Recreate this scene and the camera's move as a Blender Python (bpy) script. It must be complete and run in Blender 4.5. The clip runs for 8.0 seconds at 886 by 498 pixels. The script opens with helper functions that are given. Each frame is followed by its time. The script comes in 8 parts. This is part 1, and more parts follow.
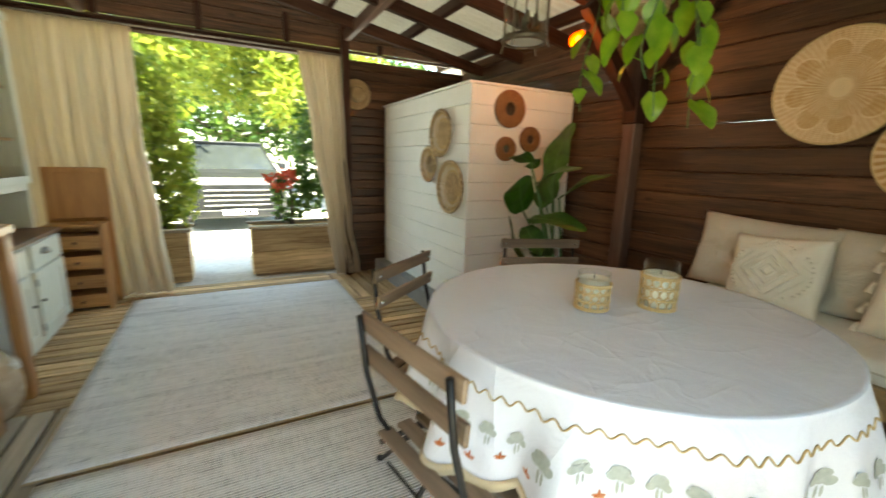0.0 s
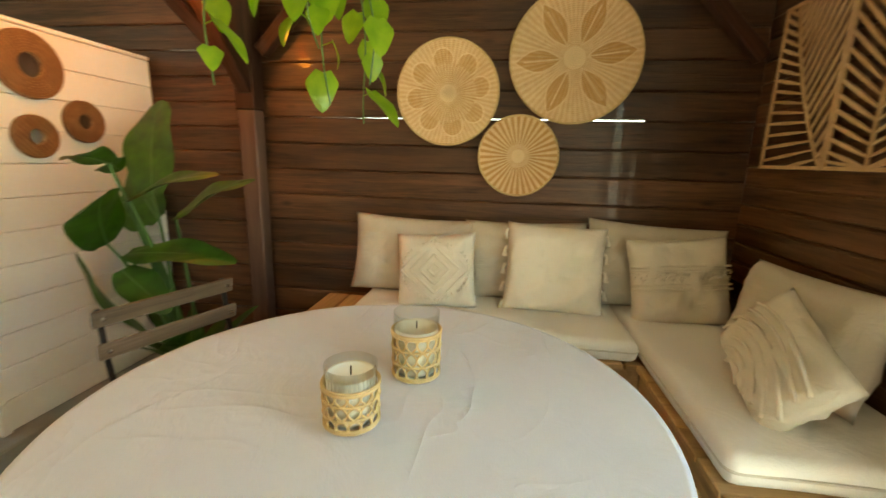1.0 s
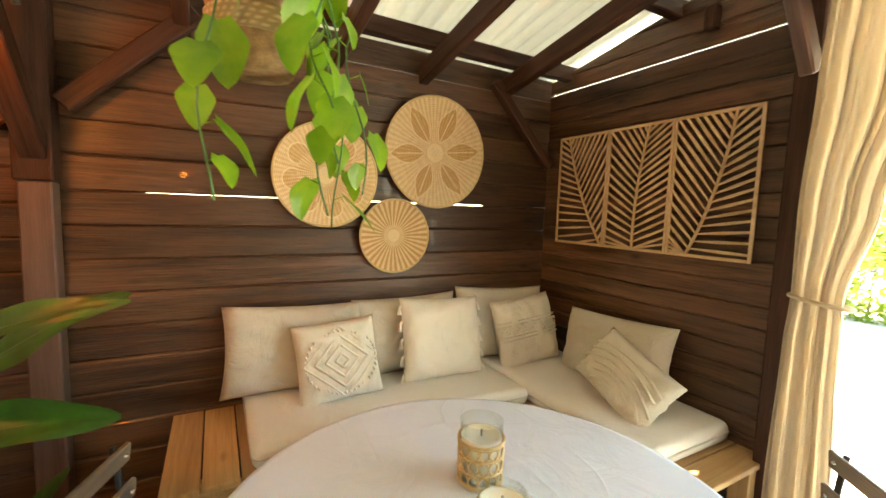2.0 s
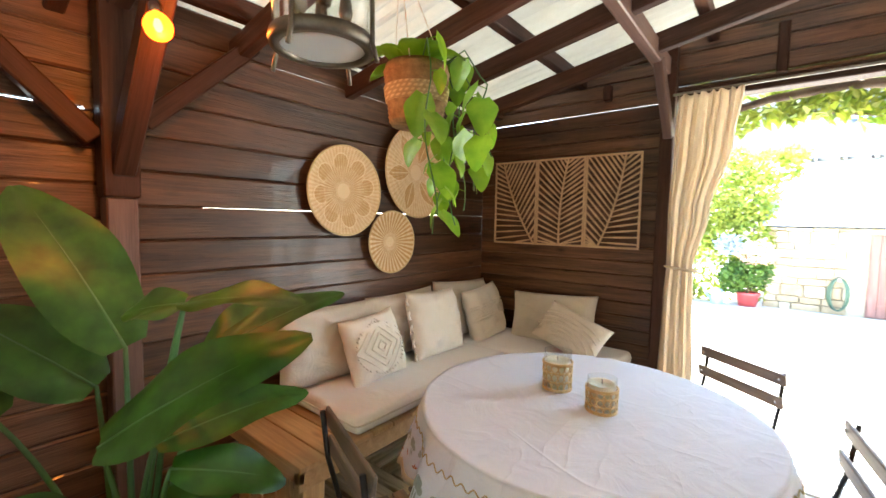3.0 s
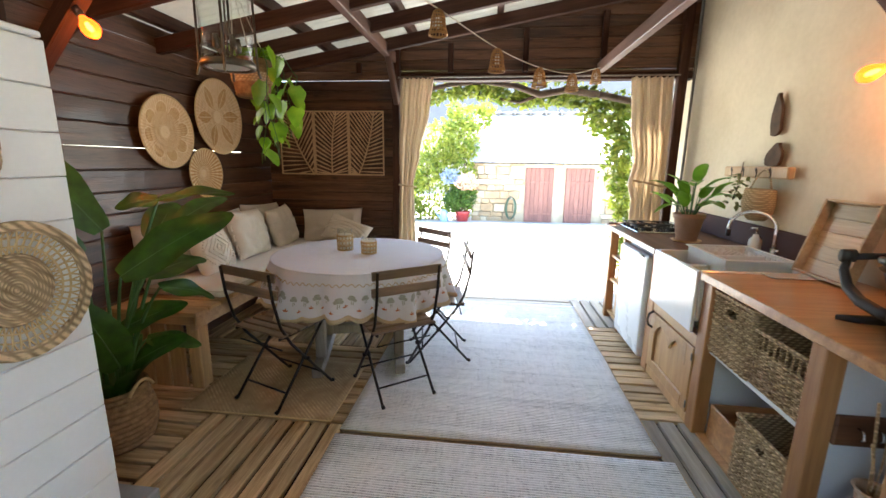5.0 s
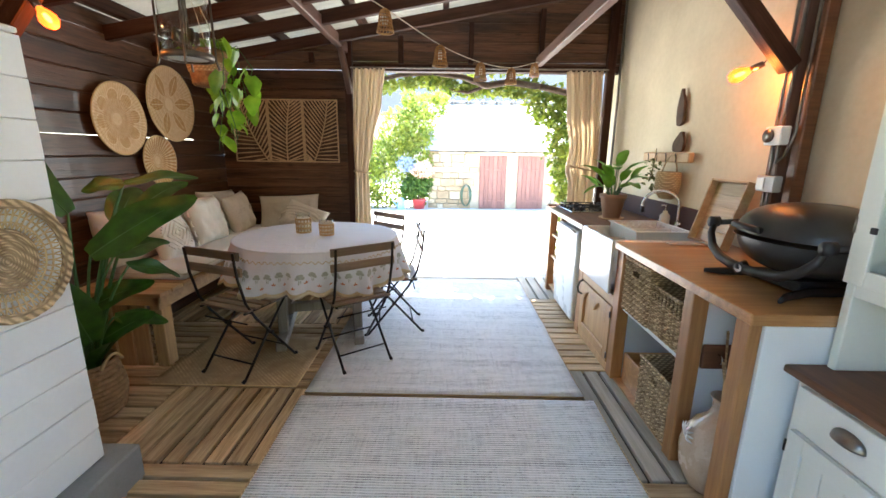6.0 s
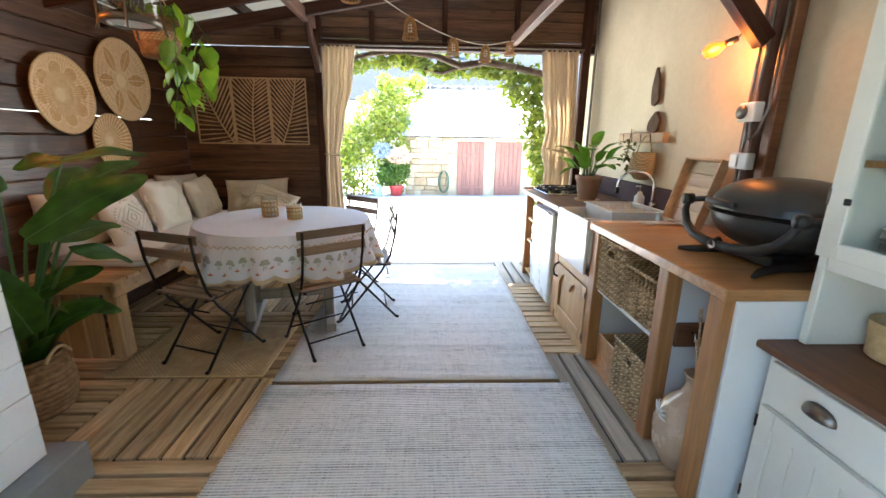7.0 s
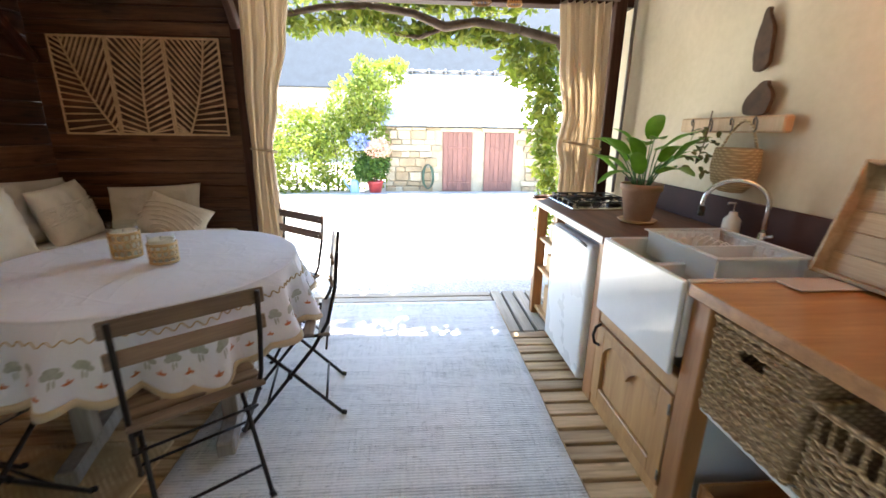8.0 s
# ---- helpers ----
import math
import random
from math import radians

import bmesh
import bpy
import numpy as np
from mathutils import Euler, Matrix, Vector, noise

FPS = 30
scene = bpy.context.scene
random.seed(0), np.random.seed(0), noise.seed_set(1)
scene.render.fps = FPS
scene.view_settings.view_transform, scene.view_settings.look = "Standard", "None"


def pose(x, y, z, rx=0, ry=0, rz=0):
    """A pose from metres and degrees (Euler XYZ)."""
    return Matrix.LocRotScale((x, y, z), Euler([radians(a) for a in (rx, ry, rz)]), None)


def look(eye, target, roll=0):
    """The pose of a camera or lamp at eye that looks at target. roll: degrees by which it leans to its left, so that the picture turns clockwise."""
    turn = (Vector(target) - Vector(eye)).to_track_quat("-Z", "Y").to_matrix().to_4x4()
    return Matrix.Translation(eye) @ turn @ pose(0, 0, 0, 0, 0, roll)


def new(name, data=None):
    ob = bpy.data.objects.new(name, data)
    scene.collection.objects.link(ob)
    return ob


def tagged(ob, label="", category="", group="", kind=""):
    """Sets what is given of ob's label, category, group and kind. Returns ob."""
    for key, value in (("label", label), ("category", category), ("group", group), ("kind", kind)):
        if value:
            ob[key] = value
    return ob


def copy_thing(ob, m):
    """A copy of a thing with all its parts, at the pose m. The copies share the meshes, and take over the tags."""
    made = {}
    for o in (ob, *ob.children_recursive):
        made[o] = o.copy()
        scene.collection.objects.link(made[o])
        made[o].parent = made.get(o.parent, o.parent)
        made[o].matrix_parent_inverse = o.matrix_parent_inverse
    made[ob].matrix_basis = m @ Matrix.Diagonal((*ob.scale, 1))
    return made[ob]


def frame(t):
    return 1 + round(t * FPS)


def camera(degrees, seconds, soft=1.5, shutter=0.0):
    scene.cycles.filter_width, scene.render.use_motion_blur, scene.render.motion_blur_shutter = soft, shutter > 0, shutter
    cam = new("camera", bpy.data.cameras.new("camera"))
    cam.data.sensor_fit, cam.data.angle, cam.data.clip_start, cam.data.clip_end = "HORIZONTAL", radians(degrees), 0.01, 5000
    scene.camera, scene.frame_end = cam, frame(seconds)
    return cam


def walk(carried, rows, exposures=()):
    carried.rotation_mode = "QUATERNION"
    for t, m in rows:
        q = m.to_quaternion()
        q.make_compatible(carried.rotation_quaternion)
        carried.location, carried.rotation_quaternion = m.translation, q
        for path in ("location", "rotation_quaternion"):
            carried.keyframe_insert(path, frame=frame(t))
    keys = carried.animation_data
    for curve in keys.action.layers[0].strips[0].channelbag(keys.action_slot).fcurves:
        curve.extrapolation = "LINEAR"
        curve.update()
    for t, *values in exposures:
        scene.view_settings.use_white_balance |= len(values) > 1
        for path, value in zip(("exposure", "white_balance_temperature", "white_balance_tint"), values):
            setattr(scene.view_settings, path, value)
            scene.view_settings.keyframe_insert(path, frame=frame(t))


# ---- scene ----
cam = camera(94.0, 8.0, shutter=0.22)
PATH = [
    (0, (-0.053, 0.1, 1.22), (0.863, 1.829, 0.806), 1.6),
    (0.5, (0.155, 0.452, 1.232), (1.756, 1.572, 0.804), 1.5),
    (1, (0.281, 0.737, 1.274), (2.218, 0.997, 0.85), 1.5),
    (1.5, (0.325, 1.104, 1.407), (2.23, 0.608, 1.054), 1.8),
    (1.7, (0.332, 1.235, 1.447), (2.183, 0.533, 1.169), 2.0),
    (2.8, (0.504, 2.326, 1.444), (1.863, 0.865, 1.318), 1.1),
    (3, (0.519, 2.487, 1.436), (1.774, 0.936, 1.301), 1.0),
    (3.5, (0.423, 2.888, 1.436), (1.393, 1.152, 1.227), 0.9),
    (4, (0.261, 3.261, 1.411), (0.946, 1.406, 1.105), 0.8),
    (4.5, (0.173, 3.561, 1.411), (0.59, 1.642, 1.035), 0.8),
    (4.7, (0.158, 3.667, 1.408), (0.481, 1.734, 1.018), 0.8),
    (5.8, (0.072, 4.053, 1.395), (0.125, 2.104, 0.951), 0.7),
    (6, (0.062, 4.08, 1.389), (0.081, 2.132, 0.934), 0.7),
    (6.5, (0.035, 4.121, 1.368), (-0.003, 2.18, 0.889), 0.8),
    (7, (0.02, 4.011, 1.335), (-0.06, 2.078, 0.826), 0.8),
    (7.5, (-0.049, 3.472, 1.322), (-0.158, 1.548, 0.786), 0.7),
    (7.8, (-0.08, 3.067, 1.332), (-0.207, 1.146, 0.789), 0.8),
    (8, (-0.091, 2.781, 1.325), (-0.234, 0.863, 0.777), 0.8),
]
walk(cam, [(t, look(eye, target, roll)) for t, eye, target, roll in PATH], [(0.0, 3.42, 7800, -6), (0.5, 3.72, 9200, -4), (1.0, 4.02, 9200, -8), (1.7, 4.47, 8700, -6), (2.8, 4.42, 6600, 5), (3.5, 4.12, 6400, 6), (4.0, 3.82, 6500, 8), (5.0, 3.62, 6400, 8), (6.0, 3.72, 6200, 7), (7.0, 3.72, 6200, 7), (7.5, 3.62, 6200, 9), (8.0, 3.37, 6400, 9)])

# ---- world, sun and lamps ----
SUN_WAY = Vector((0.17, 0.36, -1.0))
world = bpy.data.worlds.new("world")
scene.world = world
world.use_nodes = True
sky = world.node_tree.nodes.new("ShaderNodeTexSky")
sky.sky_type, sky.sun_disc = "NISHITA", False
sky.sun_elevation, sky.sun_rotation = radians(68), radians(205)
world.node_tree.links.new(sky.outputs[0], world.node_tree.nodes["Background"].inputs[0])
world.node_tree.nodes["Background"].inputs[1].default_value = 0.15
sun = new("sun", bpy.data.lights.new("sun", "SUN"))
sun.data.energy, sun.data.angle, sun.data.color = 5.0, radians(0.53), (1.0, 0.95, 0.86)
sun.matrix_basis = look((0, 0, 20), Vector((0, 0, 20)) + SUN_WAY)
for spot, power in (((1.80, 2.085, 1.89), 0.6), ((-1.475, 1.83, 1.77), 0.6)):
    glow = new("bulb_light", bpy.data.lights.new("bulb_light", "POINT"))
    glow.data.energy, glow.data.color, glow.data.shadow_soft_size = power, (1.0, 0.30, 0.05), 0.04
    glow.location = spot


# ---- materials ----
def tree_of(name):
    m = bpy.data.materials.new(name)
    m.use_nodes = True
    return m, m.node_tree.nodes, m.node_tree.links, m.node_tree.nodes["Principled BSDF"]


def noise_node(n, l, vec, scale, detail=5.0, rough=0.55, distort=0.0):
    t = n.new("ShaderNodeTexNoise")
    t.inputs["Scale"].default_value, t.inputs["Detail"].default_value = scale, detail
    t.inputs["Roughness"].default_value, t.inputs["Distortion"].default_value = rough, distort
    if vec:
        l.new(vec, t.inputs["Vector"])
    return t.outputs["Fac"]


def ramp_node(n, l, fac, stops):
    r = n.new("ShaderNodeValToRGB")
    while len(r.color_ramp.elements) < len(stops):
        r.color_ramp.elements.new(0.5)
    for e, (p, c) in zip(r.color_ramp.elements, stops):
        e.position, e.color = p, (*c, 1.0)
    l.new(fac, r.inputs[0])
    return r.outputs[0]


def math_node(n, l, op, a, b=None, c=None, clamp=False):
    m = n.new("ShaderNodeMath")
    m.operation, m.use_clamp = op, clamp
    for i, v in enumerate((a, b, c)):
        if v is None:
            continue
        if isinstance(v, (int, float)):
            m.inputs[i].default_value = v
        else:
            l.new(v, m.inputs[i])
    return m.outputs[0]


def mix_node(n, l, kind, fac, a, b):
    m = n.new("ShaderNodeMix")
    m.data_type, m.blend_type = "RGBA", kind
    for sock, v in ((m.inputs[0], fac), (m.inputs[6], a), (m.inputs[7], b)):
        if isinstance(v, (int, float)):
            sock.default_value = v
        elif isinstance(v, tuple):
            sock.default_value = (*v, 1.0)
        else:
            l.new(v, sock)
    return m.outputs[2]


def bump_node(n, l, height, strength, distance):
    b = n.new("ShaderNodeBump")
    b.inputs["Strength"].default_value, b.inputs["Distance"].default_value = strength, distance
    l.new(height, b.inputs["Height"])
    return b.outputs[0]


def coords(n, l, scale=(1, 1, 1), shift=True):
    """Object coordinates, moved by a random step for each object."""
    c = n.new("ShaderNodeTexCoord").outputs["Object"]
    if shift:
        info = n.new("ShaderNodeObjectInfo")
        add = n.new("ShaderNodeVectorMath")
        add.operation = "MULTIPLY_ADD"
        l.new(info.outputs["Random"], add.inputs[0])
        add.inputs[1].default_value = (7.3, 11.9, 5.1)
        l.new(c, add.inputs[2])
        c = add.outputs[0]
    m = n.new("ShaderNodeMapping")
    m.inputs["Scale"].default_value = scale
    l.new(c, m.inputs["Vector"])
    return m.outputs[0]


def plain(name, lo, hi, rough=0.6, metal=0.0, scale=6.0, grain=120.0, bump=0.15, depth=0.002, coat=0.0, sheen=0.0):
    m, n, l, p = tree_of(name)
    v = coords(n, l)
    big = noise_node(n, l, v, scale, 4.0)
    fine = noise_node(n, l, v, grain, 3.0)
    f = math_node(n, l, "ADD", math_node(n, l, "MULTIPLY", big, 0.75), math_node(n, l, "MULTIPLY", fine, 0.25))
    l.new(ramp_node(n, l, f, [(0.3, lo), (0.7, hi)]), p.inputs["Base Color"])
    l.new(math_node(n, l, "MULTIPLY_ADD", big, 0.25, rough - 0.12, clamp=True), p.inputs["Roughness"])
    p.inputs["Metallic"].default_value = metal
    p.inputs["Coat Weight"].default_value = coat
    p.inputs["Sheen Weight"].default_value = sheen
    if bump:
        l.new(bump_node(n, l, f, bump, depth), p.inputs["Normal"])
    return m


def wood(name, lo, hi, axis=0, rough=0.5, spread=0.35, knots=0.5, bump=0.35, coat=0.0, soft=0.14):
    """Sawn wood with its grain along one local axis, each board of its own tone."""
    m, n, l, p = tree_of(name)
    s = [26.0, 26.0, 26.0]
    s[axis] = 1.6
    v = coords(n, l, tuple(s))
    streak = noise_node(n, l, v, 1.0, 6.0, 0.62, 0.6)
    s2 = [5.0, 5.0, 5.0]
    s2[axis] = 1.3
    patch = noise_node(n, l, coords(n, l, tuple(s2)), 1.0, 3.0, 0.5, 0.3)
    s3 = [160.0, 160.0, 160.0]
    s3[axis] = 8.0
    fibre = noise_node(n, l, coords(n, l, tuple(s3)), 1.0, 2.0)
    f = math_node(n, l, "ADD", math_node(n, l, "MULTIPLY", streak, 0.50), math_node(n, l, "MULTIPLY", patch, 0.30))
    f = math_node(n, l, "ADD", f, math_node(n, l, "MULTIPLY", fibre, 0.20))
    col = ramp_node(n, l, f, [(0.5 - soft, lo), (0.5 + soft, hi)])
    s4 = [9.0, 9.0, 9.0]
    s4[axis] = 3.2
    vor = n.new("ShaderNodeTexVoronoi")
    l.new(coords(n, l, tuple(s4)), vor.inputs["Vector"])
    vor.inputs["Scale"].default_value = 1.0
    knot = math_node(n, l, "SUBTRACT", 1.0, math_node(n, l, "MULTIPLY", vor.outputs["Distance"], 6.5), clamp=True)
    dark = tuple(c * 0.45 for c in lo)
    col = mix_node(n, l, "MIX", math_node(n, l, "MULTIPLY", knot, knots), col, dark)
    rnd = n.new("ShaderNodeObjectInfo").outputs["Random"]
    hsv = n.new("ShaderNodeHueSaturation")
    l.new(math_node(n, l, "MULTIPLY_ADD", rnd, spread * 2, 1.0 - spread), hsv.inputs["Value"])
    l.new(col, hsv.inputs["Color"])
    l.new(hsv.outputs[0], p.inputs["Base Color"])
    l.new(math_node(n, l, "MULTIPLY_ADD", patch, 0.3, rough - 0.15, clamp=True), p.inputs["Roughness"])
    p.inputs["Coat Weight"].default_value = coat
    h = math_node(n, l, "ADD", streak, math_node(n, l, "MULTIPLY", fibre, 0.6))
    l.new(bump_node(n, l, h, bump, 0.004), p.inputs["Normal"])
    return m


def leafy(name, lo, hi, vein=None, rough=0.35, thin=0.25, scale=14.0):
    """Leaf tissue that lets some light through."""
    m, n, l, p = tree_of(name)
    isl = n.new("ShaderNodeNewGeometry").outputs["Random Per Island"]
    f = math_node(n, l, "ADD", math_node(n, l, "MULTIPLY", noise_node(n, l, coords(n, l), scale, 3.0), 0.6), math_node(n, l, "MULTIPLY", isl, 0.4))
    col = ramp_node(n, l, f, [(0.28, lo), (0.72, hi)])
    l.new(col, p.inputs["Base Color"])
    p.inputs["Roughness"].default_value = rough
    t = n.new("ShaderNodeBsdfTranslucent")
    l.new(col, t.inputs["Color"])
    mx = n.new("ShaderNodeMixShader")
    mx.inputs[0].default_value = thin
    l.new(p.outputs[0], mx.inputs[1])
    l.new(t.outputs[0], mx.inputs[2])
    l.new(mx.outputs[0], n["Material Output"].inputs[0])
    l.new(bump_node(n, l, noise_node(n, l, coords(n, l), 60.0, 3.0), 0.15, 0.002), p.inputs["Normal"])
    return m


def clear_glass(name, tint=(0.96, 0.98, 0.97)):
    m, n, l, p = tree_of(name)
    clear = n.new("ShaderNodeBsdfTransparent")
    clear.inputs["Color"].default_value = (*tint, 1.0)
    gloss = n.new("ShaderNodeBsdfGlossy")
    gloss.inputs["Roughness"].default_value = 0.03
    edge = n.new("ShaderNodeLayerWeight").outputs["Facing"]
    share = math_node(n, l, "MULTIPLY_ADD", math_node(n, l, "POWER", edge, 4.0), 0.45, 0.03)
    mx = n.new("ShaderNodeMixShader")
    l.new(share, mx.inputs[0])
    l.new(clear.outputs[0], mx.inputs[1])
    l.new(gloss.outputs[0], mx.inputs[2])
    l.new(mx.outputs[0], n["Material Output"].inputs[0])
    return m


def shining(name, color, power):
    m, n, l, p = tree_of(name)
    p.inputs["Base Color"].default_value = (*color, 1.0)
    p.inputs["Emission Color"].default_value = (*color, 1.0)
    p.inputs["Emission Strength"].default_value = power
    return m


def woven(name, lo, hi, sx=90.0, sz=60.0, rough=0.75, depth=0.004):
    """Plaited fibre: two crossed waves give the strands, noise the wear."""
    m, n, l, p = tree_of(name)
    v = coords(n, l)
    waves = []
    for axis, sc in (("Z", sz), ("DIAGONAL", sx)):
        w = n.new("ShaderNodeTexWave")
        w.bands_direction = axis
        w.inputs["Scale"].default_value = sc / 6.28
        w.inputs["Distortion"].default_value = 1.5
        w.inputs["Detail"].default_value = 2.0
        l.new(v, w.inputs["Vector"])
        waves.append(w.outputs["Fac"])
    h = math_node(n, l, "MULTIPLY", waves[0], waves[1])
    f = math_node(n, l, "ADD", math_node(n, l, "MULTIPLY", h, 0.6), math_node(n, l, "MULTIPLY", noise_node(n, l, v, 14.0, 5.0), 0.5))
    l.new(ramp_node(n, l, f, [(0.15, lo), (0.7, hi)]), p.inputs["Base Color"])
    p.inputs["Roughness"].default_value = rough
    l.new(bump_node(n, l, h, 0.8, depth), p.inputs["Normal"])
    return m


def fabric(name, lo, hi, weave=500.0, rough=0.9, wrinkle=0.25, crease=0.0):
    """Woven cloth; crease adds thin sharp ridges such as folding leaves."""
    m, n, l, p = tree_of(name)
    v = coords(n, l)
    big = noise_node(n, l, v, 3.0, 4.0)
    fold = noise_node(n, l, coords(n, l, (1.0, 1.0, 1.0)), 7.0, 4.0, 0.6, 1.2)
    thread = noise_node(n, l, v, weave, 2.0)
    f = math_node(n, l, "ADD", math_node(n, l, "MULTIPLY", big, 0.6), math_node(n, l, "MULTIPLY", thread, 0.4))
    l.new(ramp_node(n, l, f, [(0.3, lo), (0.7, hi)]), p.inputs["Base Color"])
    p.inputs["Roughness"].default_value = rough
    p.inputs["Sheen Weight"].default_value = 0.15
    h = math_node(n, l, "ADD", math_node(n, l, "MULTIPLY", fold, 1.0), math_node(n, l, "MULTIPLY", thread, 0.05))
    if crease:
        for sc, k in (((1.6, 3.4, 1.0), 1.0), ((4.6, 2.2, 1.0), 0.6)):
            w = noise_node(n, l, coords(n, l, sc), 1.3, 2.0, 0.4, 0.5)
            w = math_node(n, l, "ABSOLUTE", math_node(n, l, "MULTIPLY_ADD", w, 2.0, -1.0))
            w = math_node(n, l, "POWER", math_node(n, l, "SUBTRACT", 1.0, w, clamp=True), 26.0)
            gate = math_node(n, l, "MULTIPLY_ADD", noise_node(n, l, v, 2.6, 2.0), 4.0, -1.6, clamp=True)
            h = math_node(n, l, "ADD", h, math_node(n, l, "MULTIPLY", math_node(n, l, "MULTIPLY", w, gate), crease * k))
    l.new(bump_node(n, l, h, wrinkle, 0.02), p.inputs["Normal"])
    return m


def thin_cloth(name, lo, hi, through_part=0.35):
    m = fabric(name, lo, hi, wrinkle=0.2)
    n, l = m.node_tree.nodes, m.node_tree.links
    t = n.new("ShaderNodeBsdfTranslucent")
    t.inputs["Color"].default_value = (*hi, 1.0)
    mx = n.new("ShaderNodeMixShader")
    mx.inputs[0].default_value = through_part
    l.new(n["Principled BSDF"].outputs[0], mx.inputs[1])
    l.new(t.outputs[0], mx.inputs[2])
    l.new(mx.outputs[0], n["Material Output"].inputs[0])
    return m


def rug_mat(name):
    """Flat-woven grey rug: ribs across, broken lines and lozenges."""
    m, n, l, p = tree_of(name)
    v = coords(n, l, shift=False)
    rib = n.new("ShaderNodeTexWave")
    rib.bands_direction = "Y"
    rib.inputs["Scale"].default_value = 22.0
    rib.inputs["Distortion"].default_value = 0.6
    rib.inputs["Detail"].default_value = 2.0
    l.new(v, rib.inputs["Vector"])
    bands = noise_node(n, l, coords(n, l, (0.35, 12.0, 1.0), False), 1.0, 4.0, 0.7)
    dash = noise_node(n, l, coords(n, l, (14.0, 60.0, 1.0), False), 1.0, 3.0, 0.6)
    weft = noise_node(n, l, coords(n, l, (75.0, 7.0, 1.0), False), 1.0, 3.0, 0.6)
    patch = noise_node(n, l, v, 2.2, 4.0)
    sep = n.new("ShaderNodeSeparateXYZ")
    l.new(v, sep.inputs[0])
    zig = math_node(n, l, "ADD", math_node(n, l, "PINGPONG", sep.outputs[0], 0.16), math_node(n, l, "PINGPONG", sep.outputs[1], 0.22))
    loz = math_node(n, l, "PINGPONG", zig, 0.06)
    loz = math_node(n, l, "LESS_THAN", loz, 0.006)
    loz = math_node(n, l, "MULTIPLY", loz, math_node(n, l, "GREATER_THAN", bands, 0.52))
    f = math_node(n, l, "ADD", math_node(n, l, "MULTIPLY", rib.outputs["Fac"], 0.26), math_node(n, l, "MULTIPLY", bands, 0.42))
    f = math_node(n, l, "ADD", f, math_node(n, l, "MULTIPLY", dash, 0.28))
    f = math_node(n, l, "ADD", f, math_node(n, l, "MULTIPLY", math_node(n, l, "SUBTRACT", weft, 0.5), 0.24))
    f = math_node(n, l, "ADD", f, math_node(n, l, "MULTIPLY", patch, 0.2))
    f = math_node(n, l, "ADD", f, math_node(n, l, "MULTIPLY", loz, -0.05))
    l.new(ramp_node(n, l, f, [(0.36, (0.22, 0.217, 0.215)), (0.49, (0.68, 0.668, 0.66)), (0.64, (0.88, 0.866, 0.852))]), p.inputs["Base Color"])
    p.inputs["Roughness"].default_value = 0.92
    h = math_node(n, l, "ADD", rib.outputs["Fac"], dash)
    l.new(bump_node(n, l, h, 0.8, 0.006), p.inputs["Normal"])
    return m


